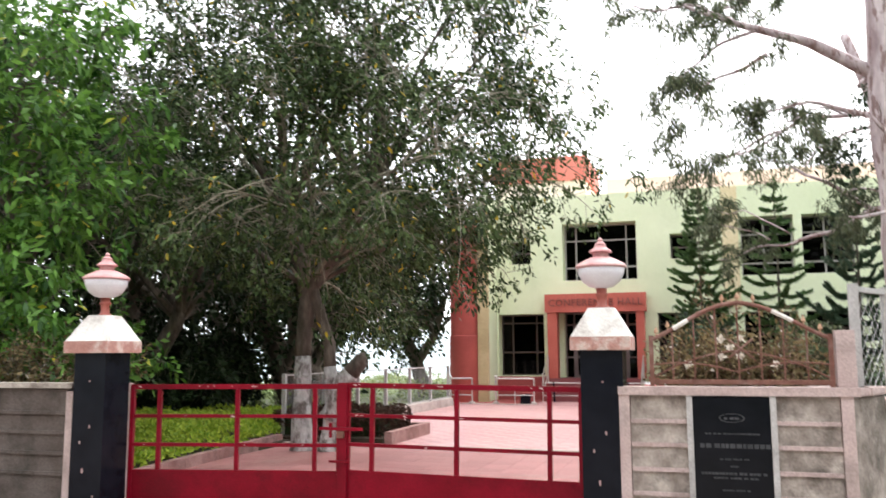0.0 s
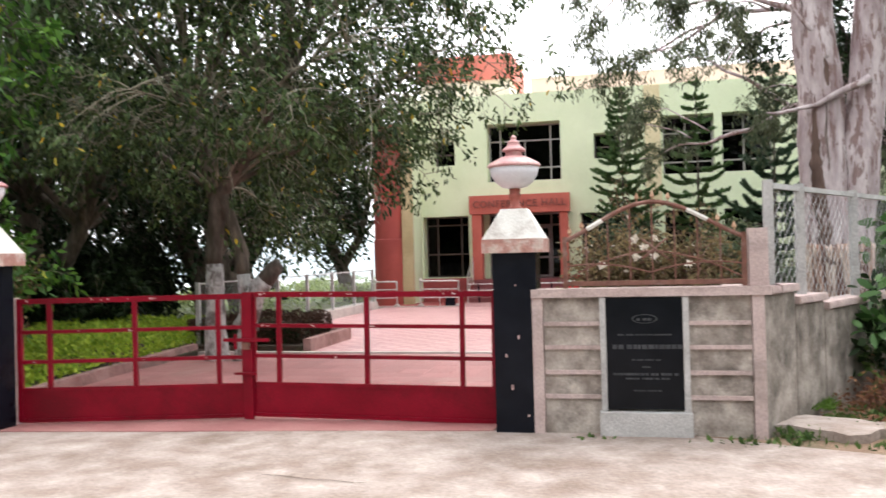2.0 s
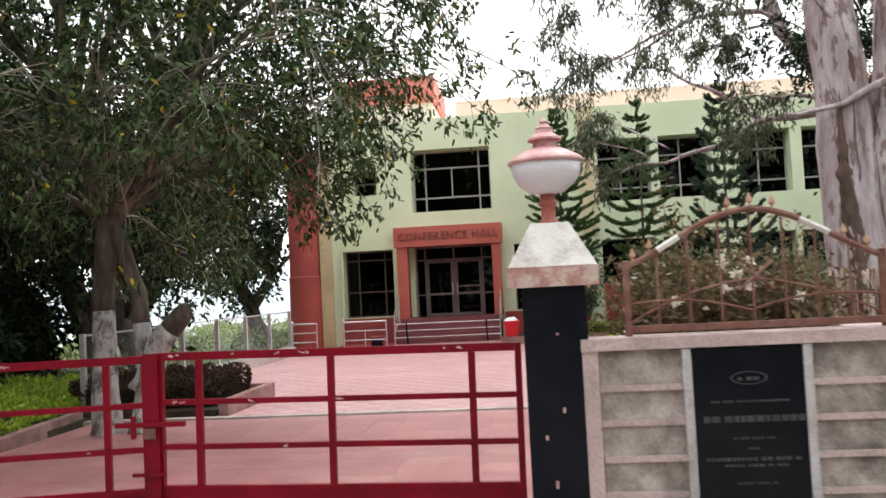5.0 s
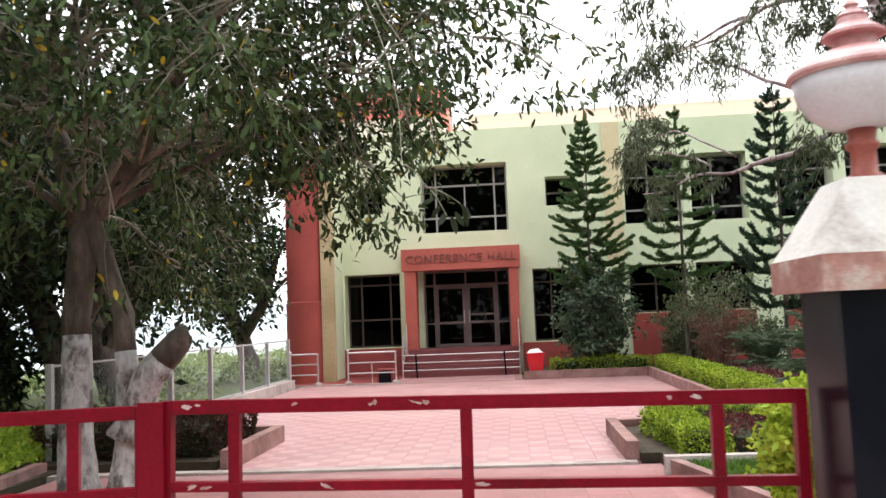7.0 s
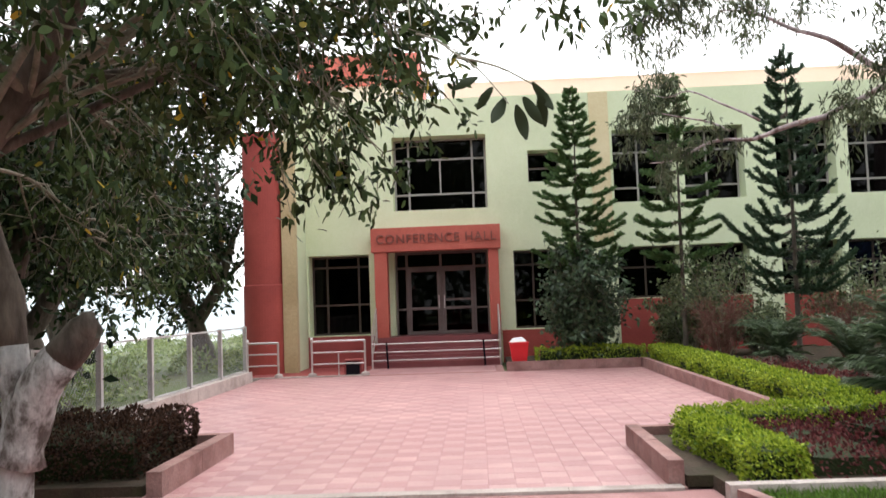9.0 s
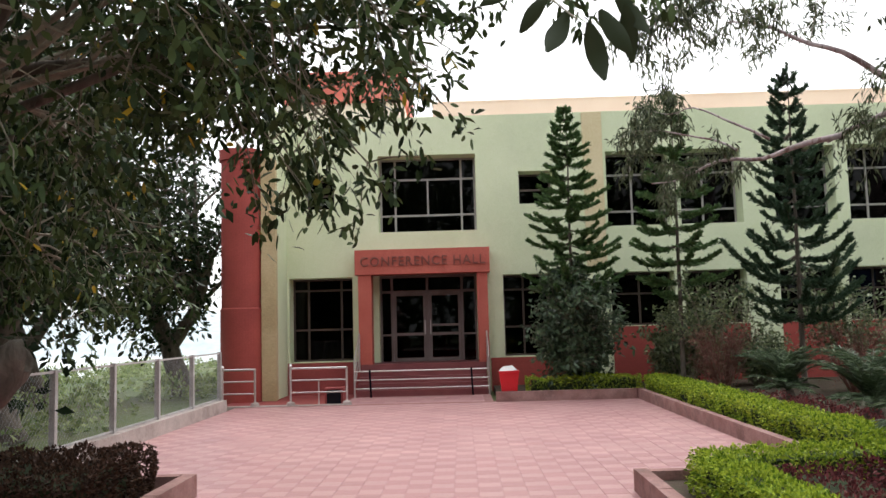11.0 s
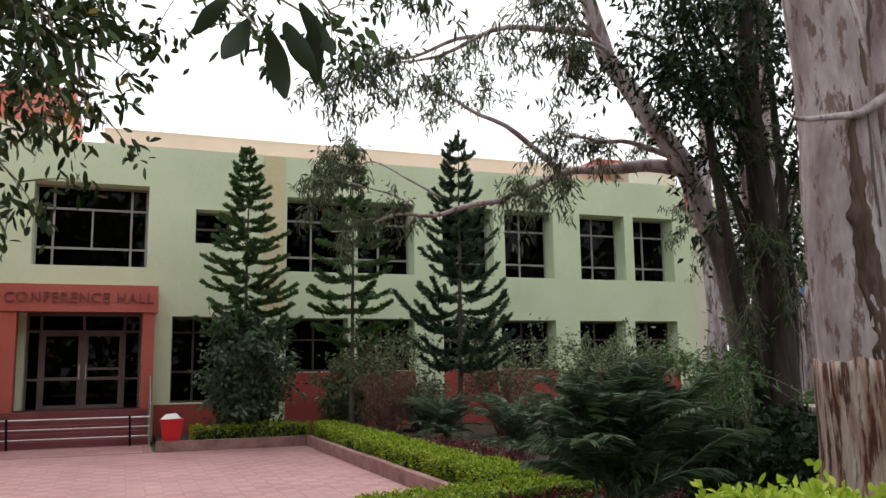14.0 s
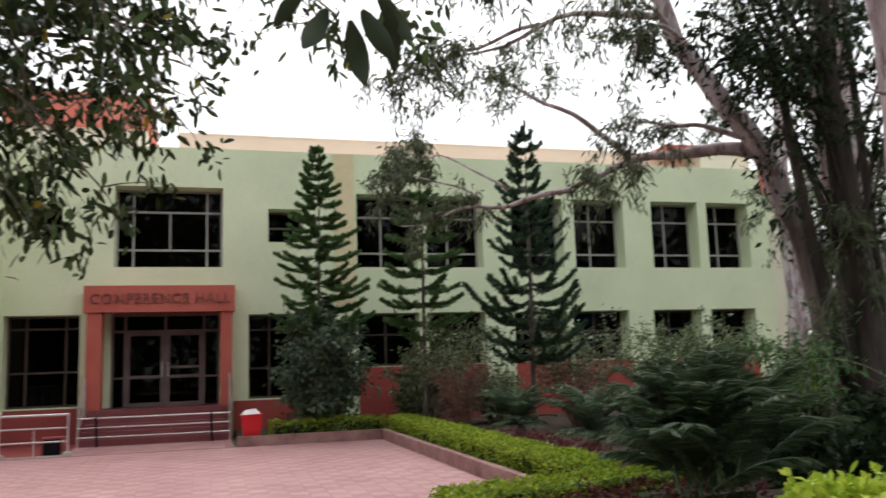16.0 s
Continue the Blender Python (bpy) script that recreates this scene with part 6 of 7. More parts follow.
shrub("feathery_shrub", (4.45, 17.5, 0.1), 0.5, 2.9, 6, L_FRESH, 0.10, 0.030, 3, "tall feathery shrub beside the leaning trunk", twigs=9, reach=0.55, droop=0.5, lo=0.45, lean=0.4, up=-0.4)
shrub("round_bush", (0.05, 29.1, 0.1), 1.0, 2.9, 20, L_BUSH, 0.15, 0.07, 4, "tall round dull green bush below the hoop pine", twigs=12, reach=0.62, lo=0.1, open_=0.9)
shrub("flowering_shrub", (2.75, 29.2, 0.1), 0.95, 2.7, 13, L_SHRUB, 0.13, 0.062, 3, "open shrub with pale stems and small leaves", twigs=8, reach=0.5)
shrub("twiggy_shrub", (3.1, 27.4, 0.1), 0.9, 2.9, 14, L_SHRUB, 0.11, 0.052, 2, "upright twiggy shrub half bare", twigs=5, reach=0.5, up=0.3, lo=0.5)
shrub("red_stemmed_shrub", (2.85, 26.8, 0.1), 0.62, 1.65, 30, L_STEM, 0.14, 0.010, 2, "low shrub of reddish bare stems", stem_mat=M_RUST, twigs=4, up=1.0, lean=1.2, reach=0.35)
shrub("red_stemmed_shrub", (5.6, 26.6, 0.1), 0.65, 1.6, 26, L_STEM, 0.14, 0.010, 2, "low shrub of reddish bare stems", stem_mat=M_RUST, twigs=4, up=1.0, lean=1.2, reach=0.35)
shrub("twiggy_shrub", (6.0, 27.6, 0.1), 1.1, 3.1, 15, L_SHRUB, 0.11, 0.052, 2, "upright twiggy shrub before the windows", twigs=8, reach=0.55, up=0.2)
shrub("flowering_shrub", (8.4, 26.5, 0.1), 1.2, 2.6, 22, L_SHRUB, 0.09, 0.045, 4, "leafy shrub before the far windows", twigs=8, reach=0.5)
shrub("flowering_shrub", (2.9, 30.6, 0.1), 0.7, 1.1, 18, L_SHRUB, 0.10, 0.05, 4, "low dark shrub against the red panel", twigs=7, reach=0.4)
shrub("flowering_shrub", (4.6, 29.6, 0.1), 0.9, 1.3, 18, L_SHRUB, 0.10, 0.05, 4, "low dark shrub against the wall", twigs=7, reach=0.4)
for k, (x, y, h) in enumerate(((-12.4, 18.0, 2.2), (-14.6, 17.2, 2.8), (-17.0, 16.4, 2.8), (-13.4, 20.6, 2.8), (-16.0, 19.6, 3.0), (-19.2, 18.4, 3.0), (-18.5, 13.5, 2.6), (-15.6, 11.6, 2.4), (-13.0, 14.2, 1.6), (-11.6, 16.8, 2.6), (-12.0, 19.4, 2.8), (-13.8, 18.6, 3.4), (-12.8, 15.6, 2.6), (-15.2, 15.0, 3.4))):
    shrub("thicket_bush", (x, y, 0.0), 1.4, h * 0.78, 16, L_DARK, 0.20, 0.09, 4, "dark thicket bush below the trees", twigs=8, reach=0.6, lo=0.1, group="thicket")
shrub("lime_shrub", (0.12, 11.8, 0.1), 0.40, 1.02, 80, L_LIME, 0.068, 0.036, 14, "rounded yellow-lime shrub beside the gate pillar", twigs=10, reach=0.15, lo=0.5, spread=0.045)
shrub("lime_shrub", (0.85, 12.2, 0.1), 0.45, 0.9, 28, L_LIME, 0.075, 0.036, 8, "rounded yellow-lime shrub beside the gate pillar", twigs=9, reach=0.26, lo=0.15, spread=0.04, round_=True)
shrub("lime_shrub", (8.9, 22.5, 0.0), 0.8, 1.6, 30, L_LIME, 0.11, 0.06, 5, "lime shrub glowing behind the trunks", twigs=8, reach=0.4)
shrub("lime_shrub", (-0.22, 9.2, 0.1), 0.16, 1.36, 7, L_LIME, 0.06, 0.032, 6, "slim lime shrub peeping over the gate wall", twigs=5, reach=0.12, lo=0.8)
shrub("dry_bush", (0.47, 9.75, 0.1), 0.72, 1.95, 46, L_DRY, 0.060, 0.032, 3, "half-dry flowering bush behind the grille", twigs=11, reach=0.34, lo=0.45, stem_mat=M_RUST)
shrub("dry_bush", (-8.6, 9.8, 0.05), 1.1, 1.95, 34, L_DRY, 0.08, 0.04, 3, "half-dry bush behind the brown wall", twigs=10, reach=0.45, lo=0.35)
shrub("leafy_bush", (-9.2, 10.4, 0.05), 1.3, 2.4, 30, L_BRIGHT, 0.16, 0.07, 4, "bright leafy bush behind the brown wall", twigs=9, reach=0.5, lo=0.3)
flower = thing("white_flowers", (0.3, 8.95, 1.5), "cluster of off-white blossoms on the dry bush", "flower")
P, D = [], []
for dx, z in ((0.06, 1.86), (0.24, 1.87), (0.15, 1.78), (0.07, 1.69), (0.24, 1.70), (-0.25, 1.62), (0.55, 1.62)):
    for k in range(9):
        a = 6.283 * k / 9
        P.append((0.26 + dx, 8.90, z - 0.02))
        D.append((math.cos(a), -0.35, math.sin(a)))
leaves("petals", P, D, 0.05, 0.034, L_PETAL, flower, "", 0.0, kind="stuff")


def hedge(name, a, b, w, h, z, leaf, size, width, label, density=900, wob=0.06, round_=0.25):
    """A clipped hedge from a to b: a rough core under a skin of leaves."""
    a, b = Vector((*a, z)), Vector((*b, z))
    d = (b - a).normalized()
    s = Vector((-d.y, d.x, 0))
    size_ = (b - a).length
    t = thing(name, (a.x, a.y, z), label, "hedge", "clipped hedges")
    n = int(size_ * (w + 2 * h) * density)
    m_end = int(w * h * density * 1.3)
    u = rng.random(n) * size_
    q = rng.random(n) * (w + 2 * h)
    P, D = [], []
    for i in range(n):
        v = q[i]
        if v < h:
            p, nn = -s * w / 2 + Vector((0, 0, v)), -s
        elif v < h + w:
            e = (v - h) / w * 2 - 1
            p, nn = s * (e * w / 2) + Vector((0, 0, h - round_ * h * abs(e) ** 4)), Vector((0, 0, 1))
        else:
            p, nn = s * w / 2 + Vector((0, 0, v - h - w)), s
        c = a + d * float(u[i]) + p
        k = noise.noise(c * 2.3) * wob * 1.6 + noise.noise(c * 7.0) * wob
        P.append(c + nn * (k - 0.02 - 0.05 * rng.random() ** 2))
        D.append(nn * 0.9 + Vector(rng.normal(size=3)) * 0.65 + Vector((0, 0, 0.35)))
    for e in (-1, 1):
        for _ in range(m_end):
            c = (b if e > 0 else a) + s * (w * (rng.random() - 0.5)) + Vector((0, 0, h * rng.random() ** 0.8))
            P.append(c + d * e * (noise.noise(c * 5) * wob - 0.04 * rng.random()))
            D.append(d * e * 0.9 + Vector(rng.normal(size=3)) * 0.65 + Vector((0, 0, 0.35)))
    leaves("foliage", P, D, size, width, leaf, t, "", 0.1, kind="stuff")
    # Solid core added under the leaves; its near-black colour stands for shade.
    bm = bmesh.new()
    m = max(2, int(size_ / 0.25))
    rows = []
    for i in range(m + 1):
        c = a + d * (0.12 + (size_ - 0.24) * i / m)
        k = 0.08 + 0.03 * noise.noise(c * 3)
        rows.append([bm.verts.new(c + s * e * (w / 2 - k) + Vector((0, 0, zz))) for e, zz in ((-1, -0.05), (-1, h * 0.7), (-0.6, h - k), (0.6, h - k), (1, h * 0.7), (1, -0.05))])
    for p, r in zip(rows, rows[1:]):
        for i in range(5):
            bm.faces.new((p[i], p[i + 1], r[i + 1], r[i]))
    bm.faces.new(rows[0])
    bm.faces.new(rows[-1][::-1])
    part("shade_core", bm, M_CORE, t, "dark core with the shade between leaves painted in")
    return t


hedge("clipped_hedge", (1.80, 17.95), (1.80, 28.3), 0.60, 0.42, 0.1, L_HEDGE, 0.048, 0.028, "clipped lime green hedge along the kerb", 1500)
hedge("clipped_hedge", (-1.2, 28.55), (1.45, 28.55), 0.45, 0.42, 0.1, L_HEDGE, 0.048, 0.028, "low clipped lime green hedge beside the bin", 1200)
hedge("clipped_hedge", (-0.30, 17.2), (3.5, 17.85), 0.55, 0.34, 0.1, L_HEDGE, 0.046, 0.026, "clipped lime green hedge across the bed", 1900)
hedge("clipped_hedge", (-0.17, 14.75), (-0.25, 16.9), 0.50, 0.33, 0.1, L_HEDGE, 0.044, 0.025, "clipped lime green hedge beside the paving", 2300)
hedge("bedding_plants", (0.52, 14.9), (0.55, 16.8), 0.80, 0.26, 0.1, L_MAROON, 0.055, 0.026, "low crimson-leaved bedding plants", 620, 0.10)
hedge("bedding_plants", (1.1, 16.5), (3.0, 16.9), 0.75, 0.28, 0.1, L_MAROON, 0.055, 0.026, "low crimson-leaved bedding plants", 560, 0.12)
hedge("bedding_plants", (2.45, 19.0), (2.45, 23.5), 0.55, 0.36, 0.1, L_MAROON, 0.055, 0.026, "crimson-leaved plants behind the hedge", 500, 0.12)
hedge("planter_shrub", (-8.3, 16.6), (-5.92, 16.6), 1.6, 0.48, 0.1, L_PURPLE, 0.05, 0.025, "dense clipped dark maroon shrub in the planter", 2200, 0.12, 0.4)

cover = thing("ground_cover", (-10.5, 13, 0.05), "dense bright green ground cover plants", "ground cover", kind="stuff")
P, D = [], []
for _ in range(26000):
    y = 9.6 + 7.8 * rng.random()
    x = -7.42 - 0.11 * (y - 9.6) - 5.2 * rng.random() ** 1.1
    c = Vector((x, y, 0))
    edge = min(1.0, (-7.42 - 0.11 * (y - 9.6) - x) / 0.35)
    z = 0.05 + (0.46 + 0.14 * noise.noise(c * 1.1) + 0.08 * noise.noise(c * 3.5)) * (0.35 + 0.65 * edge) * (0.65 + 0.35 * rng.random())
    P.append((x, y, z))
    D.append(tuple(rng.normal(size=3) * 0.6 + np.array((0, 0, 0.75))))
leaves("foliage", P, D, 0.11, 0.055, L_COVER, cover, "", 0.15, kind="stuff")


def fronds(name, at, count, length, rise, leaflets, leaf_len, leaf_w, label, mat, category="palm", stiff=0.6, trunk=0.0, group="", lie=0.15):
    x, y, z = at
    t = thing(name, at, label, category, group)
    V, F = [], []
    P, D = [], []
    if trunk:
        tv, tf = [], []
        tube(tv, tf, [(x, y, z - 0.1), (x, y, z + trunk * 0.5), (x, y, z + trunk)], [0.14, 0.15, 0.10], 10, 0.3)
        mesh_part("trunk", tv, tf, M_BARK, t)
    for k in range(count):
        a = 2.399 * k
        el = rise * (0.66 + 0.36 * rng.random()) if k % 4 else rise * (0.15 + 0.4 * rng.random())
        ln = length * (0.7 + 0.45 * rng.random()) * (1 if k % 4 else 0.68)
        pts = []
        for i in range(11):
            q = i / 10
            hor = ln * (q * math.cos(el) + 0.20 * q * q)
            ver = ln * (q * math.sin(el) - (1 - stiff) * q ** 2.6 * 0.95)
            pts.append(Vector((x + hor * math.cos(a + 0.15 * q), y + hor * math.sin(a + 0.15 * q), z + trunk + ver)))
        if min(p.z for p in pts) < 0.1:
            for p in pts:
                p.z = max(p.z, 0.12 + 0.02 * rng.random())
        tube(V, F, pts, [0.016 * (1 - 0.085 * i) for i in range(11)], 4)
        side0 = Vector((-math.sin(a), math.cos(a), 0))
        for m in range(leaflets):
            q = 0.12 + 0.88 * m / leaflets
            j = min(int(q * 10), 9)
            p = pts[j].lerp(pts[j + 1], q * 10 - j)
            d = (pts[j + 1] - pts[j]).normalized()
            for sg in (-1, 1):
                P.append(p)
                D.append(side0 * sg * 0.9 + d * 0.62 + Vector((0, 0, lie)) + Vector(rng.normal(size=3)) * 0.10)
    tagged(mesh_part("midrib_growth", V, F, mat, t), kind="stuff")
    leaves("leaflet_growth", P, D, leaf_len, leaf_w, mat, t, "", 0.35 * (1 - stiff) + 0.05, 0.25, kind="stuff")
    return t


def feather_palm(at, count, label):
    """A clustering palm: long arching fronds with drooping thin leaflets."""
    x, y, z = at
    t = thing("feathery_palm", at, label, "palm")
    V, F, P, D, L = [], [], [], [], []
    for k in range(count):
        a = 2.399 * k + 0.3 * rng.normal()
        el = 0.60 + 0.95 * ((k + 0.5) / count) ** 0.62 + 0.07 * rng.normal()
        ln = (1.05 + 0.40 * rng.random()) * (0.22 + 1.0 * math.sin(el) ** 1.5)
        bx, by, bz = x + 0.16 * rng.normal(), y + 0.16 * rng.normal(), z + 0.25 + 0.35 * rng.random()
        pts = []
        for i in range(13):
            q = i / 12
            out = ln * (q * math.cos(el) + 0.16 * q * q * math.sin(el))
            up = ln * (q * math.sin(el) - 0.30 * q ** 2.5)
            pts.append(Vector((bx + out * math.cos(a + 0.2 * q), by + out * math.sin(a + 0.2 * q), max(0.14, bz + up))))
        tube(V, F, pts, [0.013 * (1 - 0.072 * i) for i in range(13)], 4)
        for m in range(70):
            q = 0.16 + 0.83 * m / 70
            j = min(int(q * 12), 11)
            p = pts[j].lerp(pts[j + 1], q * 12 - j)
            d = (pts[j + 1] - pts[j]).normalized()
            sd = d.cross(Vector((0, 0, 1)))
            sd = sd.normalized() if sd.length > 0.15 else Vector((-math.sin(a), math.cos(a), 0))
            for sg in (-1, 1):
                P.append(p)
                D.append(sd * sg * 0.85 + d * 0.75 + Vector((0, 0, -0.12)) + Vector(rng.normal(size=3)) * 0.08)
                L.append(0.30 * (0.35 + 0.65 * math.sin(math.pi * min(1, 0.15 + 0.75 * q))))
    tagged(mesh_part("midrib_growth", V, F, L_PALM, t), kind="stuff")
    leaves("leaflet_growth", P, D, np.array(L)[:, None], 0.016, L_PALM, t, "", 0.22, 0.12, kind="stuff")
    return t


feather_palm((2.06, 15.95, 0.1), 96, "dusky feathery palm with many arching fronds")
fronds("cycad", (3.4, 24.6, 0.1), 44, 1.25, 1.45, 60, 0.16, 0.013, "dark cycad with stiff arching fronds", L_PALM, "cycad", 0.62, 0.30, "cycads")
fronds("cycad", (3.6, 21.8, 0.1), 44, 1.25, 1.45, 60, 0.16, 0.013, "dark cycad with stiff arching fronds", L_PALM, "cycad", 0.62, 0.30, "cycads")
fronds("cycad", (5.2, 23.4, 0.1), 44, 1.25, 1.45, 60, 0.16, 0.013, "dark cycad with stiff arching fronds", L_PALM, "cycad", 0.62, 0.30, "cycads")
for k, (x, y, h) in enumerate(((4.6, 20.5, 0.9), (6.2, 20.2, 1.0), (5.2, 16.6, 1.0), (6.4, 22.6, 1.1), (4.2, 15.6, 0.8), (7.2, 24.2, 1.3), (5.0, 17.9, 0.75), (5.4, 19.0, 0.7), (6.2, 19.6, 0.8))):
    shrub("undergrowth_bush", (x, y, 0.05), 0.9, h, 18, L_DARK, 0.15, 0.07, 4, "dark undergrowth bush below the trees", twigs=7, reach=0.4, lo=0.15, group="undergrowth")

# branch tips with large leaves hanging over the gate
sprig = thing("overhanging_branch", (-2.45, 10.0, 2.2), "overhanging branch tip with large dark leaves", "branch")
for k, pts in enumerate((((-3.5, 12.7, 4.7), (-2.82, 10.5, 2.62), 0.10), ((-2.82, 10.5, 2.62), (-2.54, 9.96, 2.24), 0.05), ((-2.68, 10.2, 2.44), (-2.44, 10.0, 2.27), 0.05))):
    V, F = [], []
    tube(V, F, [Vector(q) + Vector((0.045, 0, 0.012)) for q in bend(pts[0], pts[1], pts[2], 8, 0.04, k)], [(0.007 if k == 0 else 0.0045) * (1 - 0.08 * i) for i in range(9)], 5)
    mesh_part("twig", V, F, M_TWIG, sprig)
for k, (p, d, ln, wd) in enumerate((((-2.52, 9.96, 2.23), (0.25, 0.1, -1), 0.10, 0.037), ((-2.55, 9.98, 2.26), (-0.5, 0, -1), 0.085, 0.036), ((-2.50, 9.96, 2.25), (0.55, 0.2, -0.8), 0.09, 0.034), ((-2.62, 10.1, 2.35), (-0.9, -0.2, -0.5), 0.085, 0.028),
                                   ((-2.58, 10.0, 2.29), (-0.7, 0.1, -0.8), 0.075, 0.028), ((-2.45, 10.0, 2.27), (0.1, 0.1, -1), 0.095, 0.032), ((-2.47, 10.0, 2.30), (0.5, -0.2, -0.8), 0.10, 0.030))):
    p, d = Vector(p) + Vector((0.045, 0, 0.012)), Vector(d).normalized()
    s = d.cross(Vector((0.2, 1, 0.1))).normalized()
    nn = s.cross(d)
    V, F = [], []
    for i in range(9):
        q = i / 8
        wv = wd * math.sin(math.pi * (0.05 + 0.92 * q)) ** 0.8 * 0.5 * (1 + 0.15 * noise.noise(Vector((k * 3.3, q * 5, 0))))
        c = p + d * ln * q + nn * 0.012 * math.sin(3 * q + k)
        V += [tuple(c - s * wv + nn * wv * 0.35), tuple(c), tuple(c + s * wv * 0.9 + nn * wv * 0.35)]
    for i in range(8):
        F += [(3 * i, 3 * i + 1, 3 * i + 4, 3 * i + 3), (3 * i + 1, 3 * i + 2, 3 * i + 5, 3 * i + 4)]
    mesh_part("leaf", V, F, L_SPRIG, sprig, smooth=True)

# weeds along the verge and the wall foot
weeds = thing("verge_weeds", (3.0, 11, 0), "low weeds and young plants on the verge", "weeds", kind="stuff")
P, D = [], []
for _ in range(420):
    y = 8.6 + 18 * rng.random() ** 1.4
    u = rng.random()
    x = wall_line(y) + 0.1 + (edge_of_road(y) - 0.1 - wall_line(y)) * u ** 1.3
    for _ in range(14):
        P.append((x + 0.06 * rng.normal(), y + 0.06 * rng.normal(), 0.02 + 0.06 * rng.random()))
        D.append(tuple(rng.normal(size=3) * 0.8 + np.array((0, 0, 0.7))))
leaves("foliage", P, D, 0.08, 0.03, L_WEED, weeds, "", 0.1, kind="stuff")
for k, (x, y, h, r_, lf) in enumerate(((3.0, 10.7, 0.6, 0.26, 1), (2.95, 10.8, 1.5, 0.2, 0), (3.3, 12.0, 1.9, 0.3, 0), (4.0, 13.5, 1.7, 0.4, 1), (4.8, 15.2, 1.8, 0.4, 0), (5.8, 17.0, 1.8, 0.45, 1), (6.8, 19.2, 1.9, 0.45, 1), (8.0, 21.4, 2.0, 0.5, 1), (9.6, 24.2, 2.2, 0.5, 1), (3.3, 11.4, 0.9, 0.3, 1), (4.6, 14.0, 1.1, 0.35, 1), (5.4, 15.4, 1.0, 0.4, 1), (6.6, 17.6, 1.2, 0.4, 1), (4.4, 13.1, 1.7, 0.35, 1), (5.1, 14.2, 1.9, 0.35, 0), (5.9, 15.4, 1.9, 0.4, 1), (6.6, 16.5, 2.0, 0.4, 0), (7.4, 17.8, 2.1, 0.45, 1), (8.2, 19.2, 2.1, 0.45, 1), (9.2, 20.7, 2.2, 0.5, 0), (10.3, 22.4, 2.3, 0.5, 1))):
    x = max(x, wall_line(y) + 0.3)
    shrub("verge_plant", (x, y, 0.0), r_ * 0.85, h * 0.9, 3, (L_DARK, L_WEED)[lf], 0.17, 0.075, 1, "leafy young plant on the verge", twigs=4, reach=0.28, lo=0.45, round_=True, group="verge plants")
shrub("papaya_sapling", (3.62, 12.0, 0.0), 0.30, 2.45, 2, L_FRESH, 0.22, 0.10, 1, "slim sapling with a head of broad fresh leaves", twigs=4, reach=0.30, lo=0.72, round_=True)
shrub("papaya_sapling", (2.95, 10.9, 0.0), 0.24, 1.30, 2, L_FRESH, 0.20, 0.09, 1, "low sapling with broad fresh leaves", twigs=4, reach=0.24, lo=0.6, round_=True)
shrub("dry_bush", (2.8, 10.1, 0.0), 0.28, 0.22, 9, L_DRYRED, 0.07, 0.03, 1, "low dry brown bush at the wall foot", twigs=6, reach=0.3, lo=0.3, stem_mat=M_RUST)
shrub("dry_bush", (3.4, 11.4, 0.0), 0.35, 0.3, 10, L_DRYRED, 0.07, 0.03, 1, "low dry brown bush at the wall foot", twigs=6, reach=0.3, lo=0.3, stem_mat=M_RUST)
litter = thing("leaf_litter", (2.6, 10.5, 0), "scattered dry brown leaves on the earth", "leaf litter", kind="stuff")
P = np.column_stack([1.9 + 2.2 * rng.random(800), 9.2 + 3.5 * rng.random(800), 0.03 + 0.05 * rng.random(800)])
P[:, 0] += 0.50 * (P[:, 1] - 9.6)
leaves("leaf_scatter", P, unit(800) * np.array((1, 1, 0.3)), 0.08, 0.04, L_DRYRED, litter, "", 0.0, kind="stuff")
tuft = thing("wall_foot_weeds", (0.8, 8.8, 0), "small weeds at the foot of the wall", "weeds", kind="stuff")
P, D = [], []
for cx, cy, n in ((0.0, 8.45, 14), (1.2, 8.42, 40), (1.6, 8.4, 24), (2.45, 8.35, 110), (2.75, 8.55, 50), (2.32, 5.9, 26), (2.12, 5.2, 26)):
    for _ in range(n):
        P.append((cx + 0.16 * rng.normal(), cy + 0.06 * rng.normal(), 0.03))
        D.append(tuple(rng.normal(size=3) * 0.6 + np.array((0, 0, 0.8))))
leaves("foliage", P, D, 0.08, 0.035, L_WEED, tuft, "", 0.1, kind="stuff")
lawn = thing("grass_patch", (0.4, 12.4, 0.12), "small patch of grass beside the kerb", "grass", kind="stuff")
P = np.column_stack([2.6 * rng.random(26000), 9.6 + 4.9 * rng.random(26000), np.full(26000, 0.11)])
P[:, 0] += np.where(P[:, 1] > 12.0, 0.12 - 0.25 * (P[:, 1] - 12.0), 0.12 - 0.225 * (12.0 - P[:, 1]))
leaves("blades", P, unit(26000, 1.2), 0.10, 0.012, L_GRASS, lawn, "", 0.1, kind="stuff")

# scrub beyond the terrace fence and far woods
scrub = thing("slope_scrub", (-16, 30, -0.3), "light green scrub on the slope beyond the fence", "scrub", kind="stuff")
P, D = [], []
for _ in range(240):
    cx, cy = -9.4 - 30 * rng.random() ** 1.2, 18 + 40 * rng.random()
    r, h = 0.5 + 0.8 * rng.random(), 0.25 + 0.55 * rng.random()
    q = rng.normal(size=(170, 3))
    q /= np.linalg.norm(q, axis=1, keepdims=True)
    P.append(np.column_stack([cx + r * q[:, 0], cy + r * q[:, 1], land_z(cx, cy) - 0.1 + h * np.abs(q[:, 2]) + 0.1 * rng.random(170)]))
    D.append(q + unit(170) * 0.5)
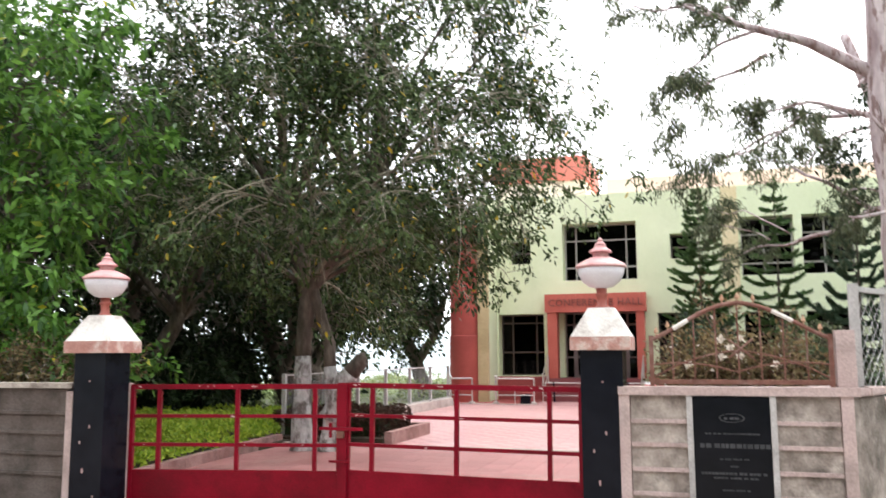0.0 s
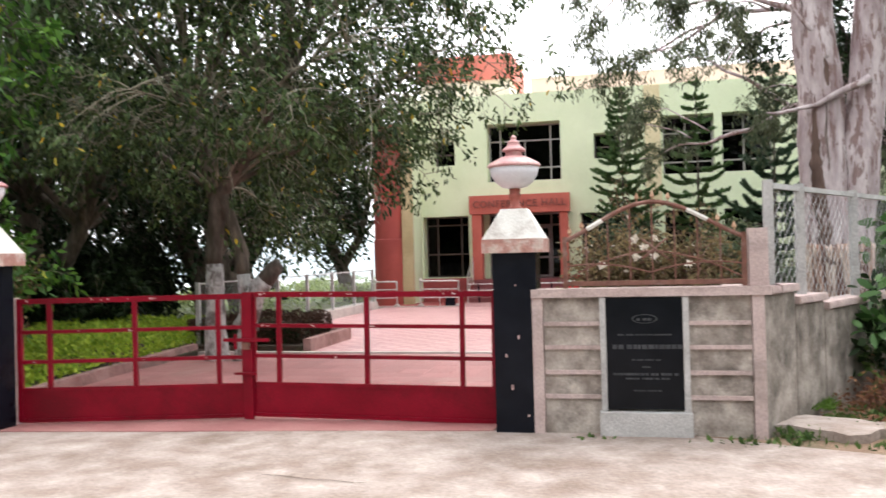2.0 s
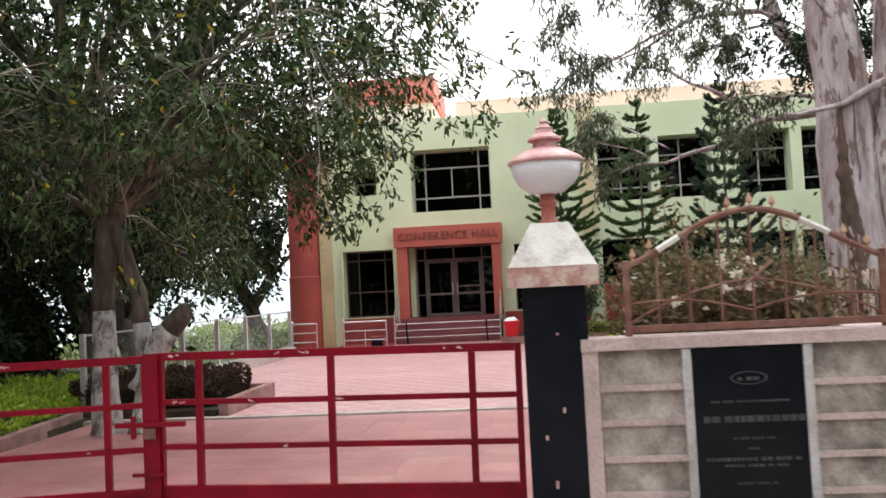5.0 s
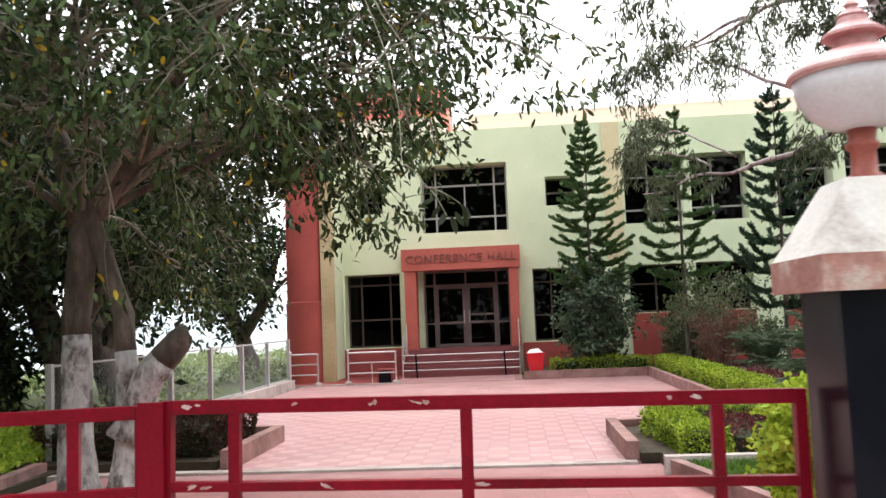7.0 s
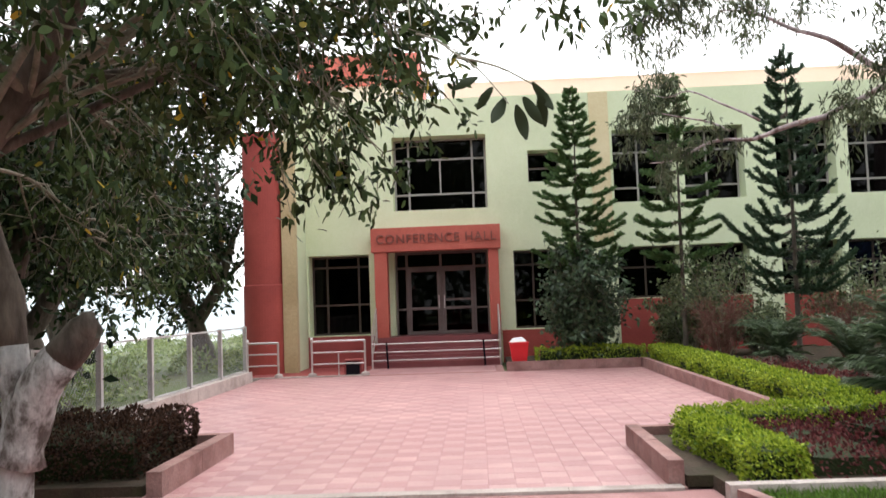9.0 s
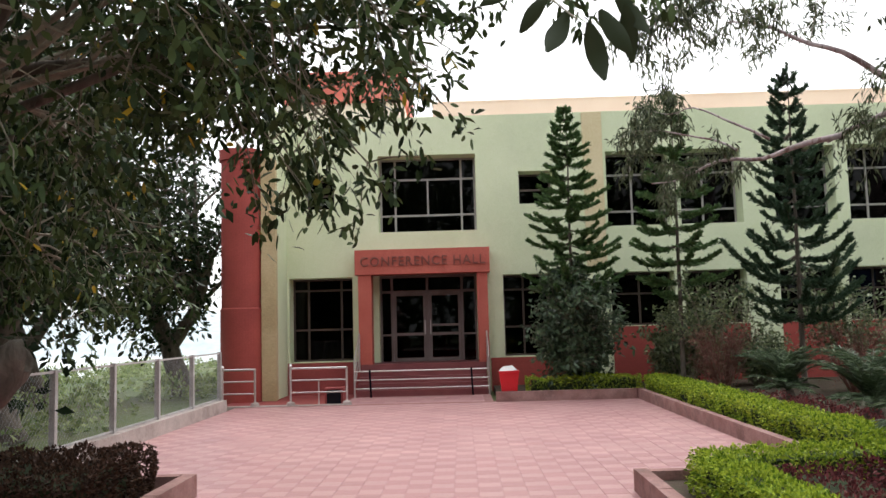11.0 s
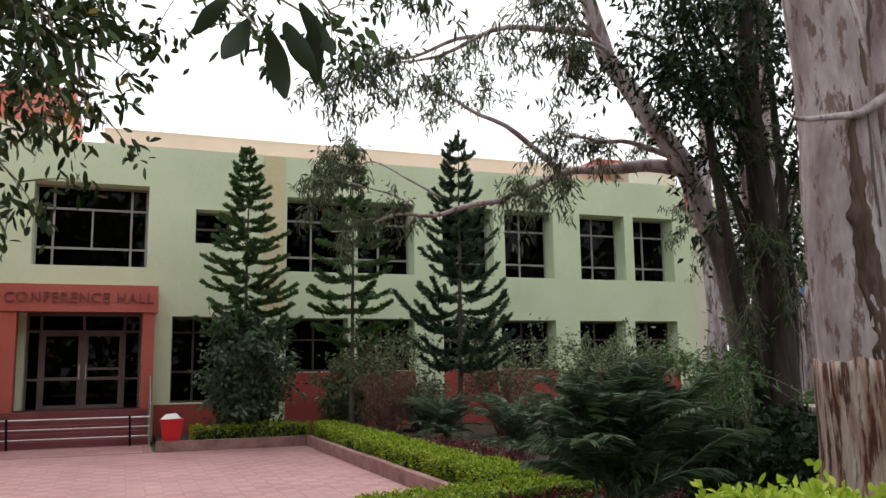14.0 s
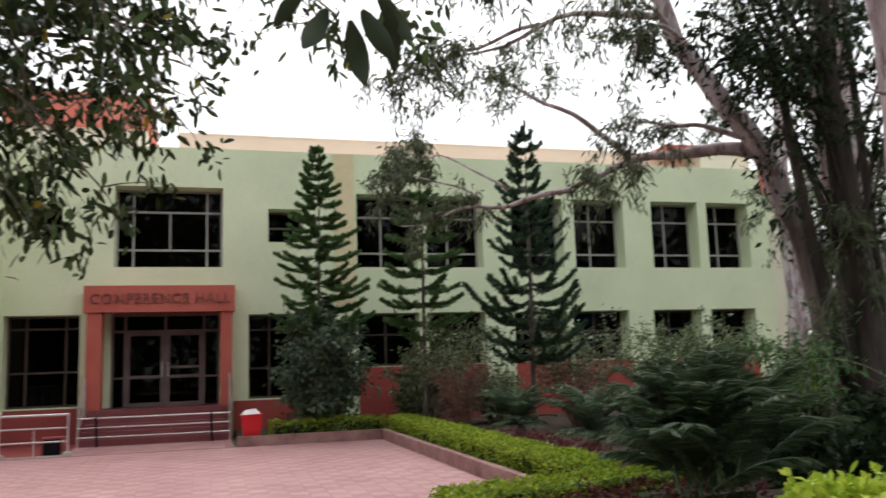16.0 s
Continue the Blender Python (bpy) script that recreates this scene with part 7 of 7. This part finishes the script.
leaves("foliage", np.concatenate(P), np.concatenate(D), 0.15, 0.08, L_SCRUB, scrub, "", 0.1, kind="stuff")
woods = thing("far_woods", (0, 90, 0), "dim line of far trees, with an unseen tall belt behind the camera", "woods", kind="stuff")
P, D = [], []
# From 150 on: unseen belt behind the camera, added to darken window reflections.
for k in range(260):
    a = radians(20 + 150 * rng.random()) if k < 150 else radians(190 + 160 * rng.random())
    dist = 85 + 60 * rng.random() if k < 150 else 38 + 16 * rng.random()
    cx, cy, r, h = dist * math.cos(a), 20 + dist * math.sin(a), 3 + 2.5 * rng.random(), (12.0 if k >= 150 else 0.7 if a > 1.6 else 2.2) * (1 + rng.random())
    q = rng.normal(size=(200, 3))
    q /= np.linalg.norm(q, axis=1, keepdims=True)
    P.append(np.column_stack([cx + r * q[:, 0], cy + r * q[:, 1], land_z(cx, cy) + h * (0.5 + 0.5 * q[:, 2])]))
    D.append(q + unit(200) * 0.5)
leaves("foliage", np.concatenate(P), np.concatenate(D), 1.1, 0.7, L_FAR, woods, "", 0.1, kind="stuff")

# ---- paving, piece by piece ----


def slab_mesh(name, w, d, h, c=0.003):
    bm = bmesh.new()
    lo = [bm.verts.new((x, y, -h)) for x, y in ((0, 0), (w, 0), (w, d), (0, d))]
    md = [bm.verts.new((x, y, -c)) for x, y in ((0, 0), (w, 0), (w, d), (0, d))]
    hi = [bm.verts.new((x, y, 0)) for x, y in ((c, c), (w - c, c), (w - c, d - c), (c, d - c))]
    bm.faces.new(hi)
    for p, q in ((lo, md), (md, hi)):
        for i in range(4):
            bm.faces.new((p[i], p[(i + 1) % 4], q[(i + 1) % 4], q[i]))
    me = bpy.data.meshes.new(name)
    bm.to_mesh(me)
    bm.free()
    return me


def pave(name, label, x0, x1, y0, y1, s, mats, pick, near, gap=0.003):
    t = thing(name, (x0, y0, 0), label, "pavement", kind="structure")
    base = [slab_mesh("paver", s - gap, s - gap, 0.022) for _ in mats]
    for me, m in zip(base, mats):
        me.materials.append(m)
    rest = [([], []) for _ in mats]
    nx, ny = int((x1 - x0) / s), int((y1 - y0) / s)
    for i in range(nx):
        for j in range(ny):
            x, y = x0 + i * s, y0 + j * s
            z = 0.0015 * noise.noise(Vector((i * 3.3, j * 3.1, 0)))
            k = pick(i, j)
            if near(x, y):
                ob = new("paver", base[k])
                ob.location = (x, y, z)
                hang(ob, t)
            else:
                V, F = rest[k]
                n = len(V)
                a, b, c = s - gap, s - gap, 0.002
                V += [(x, y, z - c), (x + a, y, z - c), (x + a, y + b, z - c), (x, y + b, z - c), (x + c, y + c, z), (x + a - c, y + c, z), (x + a - c, y + b - c, z), (x + c, y + b - c, z)]
                F += [(n + 4, n + 5, n + 6, n + 7), (n, n + 1, n + 5, n + 4), (n + 1, n + 2, n + 6, n + 5), (n + 2, n + 3, n + 7, n + 6), (n + 3, n, n + 4, n + 7)]
    for (V, F), m in zip(rest, mats):
        if V:
            tagged(mesh_part("paver_field", V, F, m, t), kind="stuff")


pave("plaza_paving", "dusty pink interlocking pavers with paler ones", -7.98, 1.31, 15.35, 28.2, 0.258, [M_TILE, M_TILEPALE], lambda i, j: (i + j) % 2, lambda x, y: 17.0 < y < 19.8 and -5.6 < x < 0.8)
pave("porch_paving", "dusty pink pavers before the steps", -5.5, -2.05, 28.24, 30.3, 0.30, [M_TILE, M_TILEPALE], lambda i, j: int((i + 2 * j) % 5 == 0), lambda x, y: False)
pave("forecourt_paving", "oxide red paving slabs inside the gate", -7.55, 0.06, 9.62, 15.15, 0.40, [M_TILEDARK], lambda i, j: 0, lambda x, y: 12.4 < y < 15.2 and -5.6 < x < -1.0)
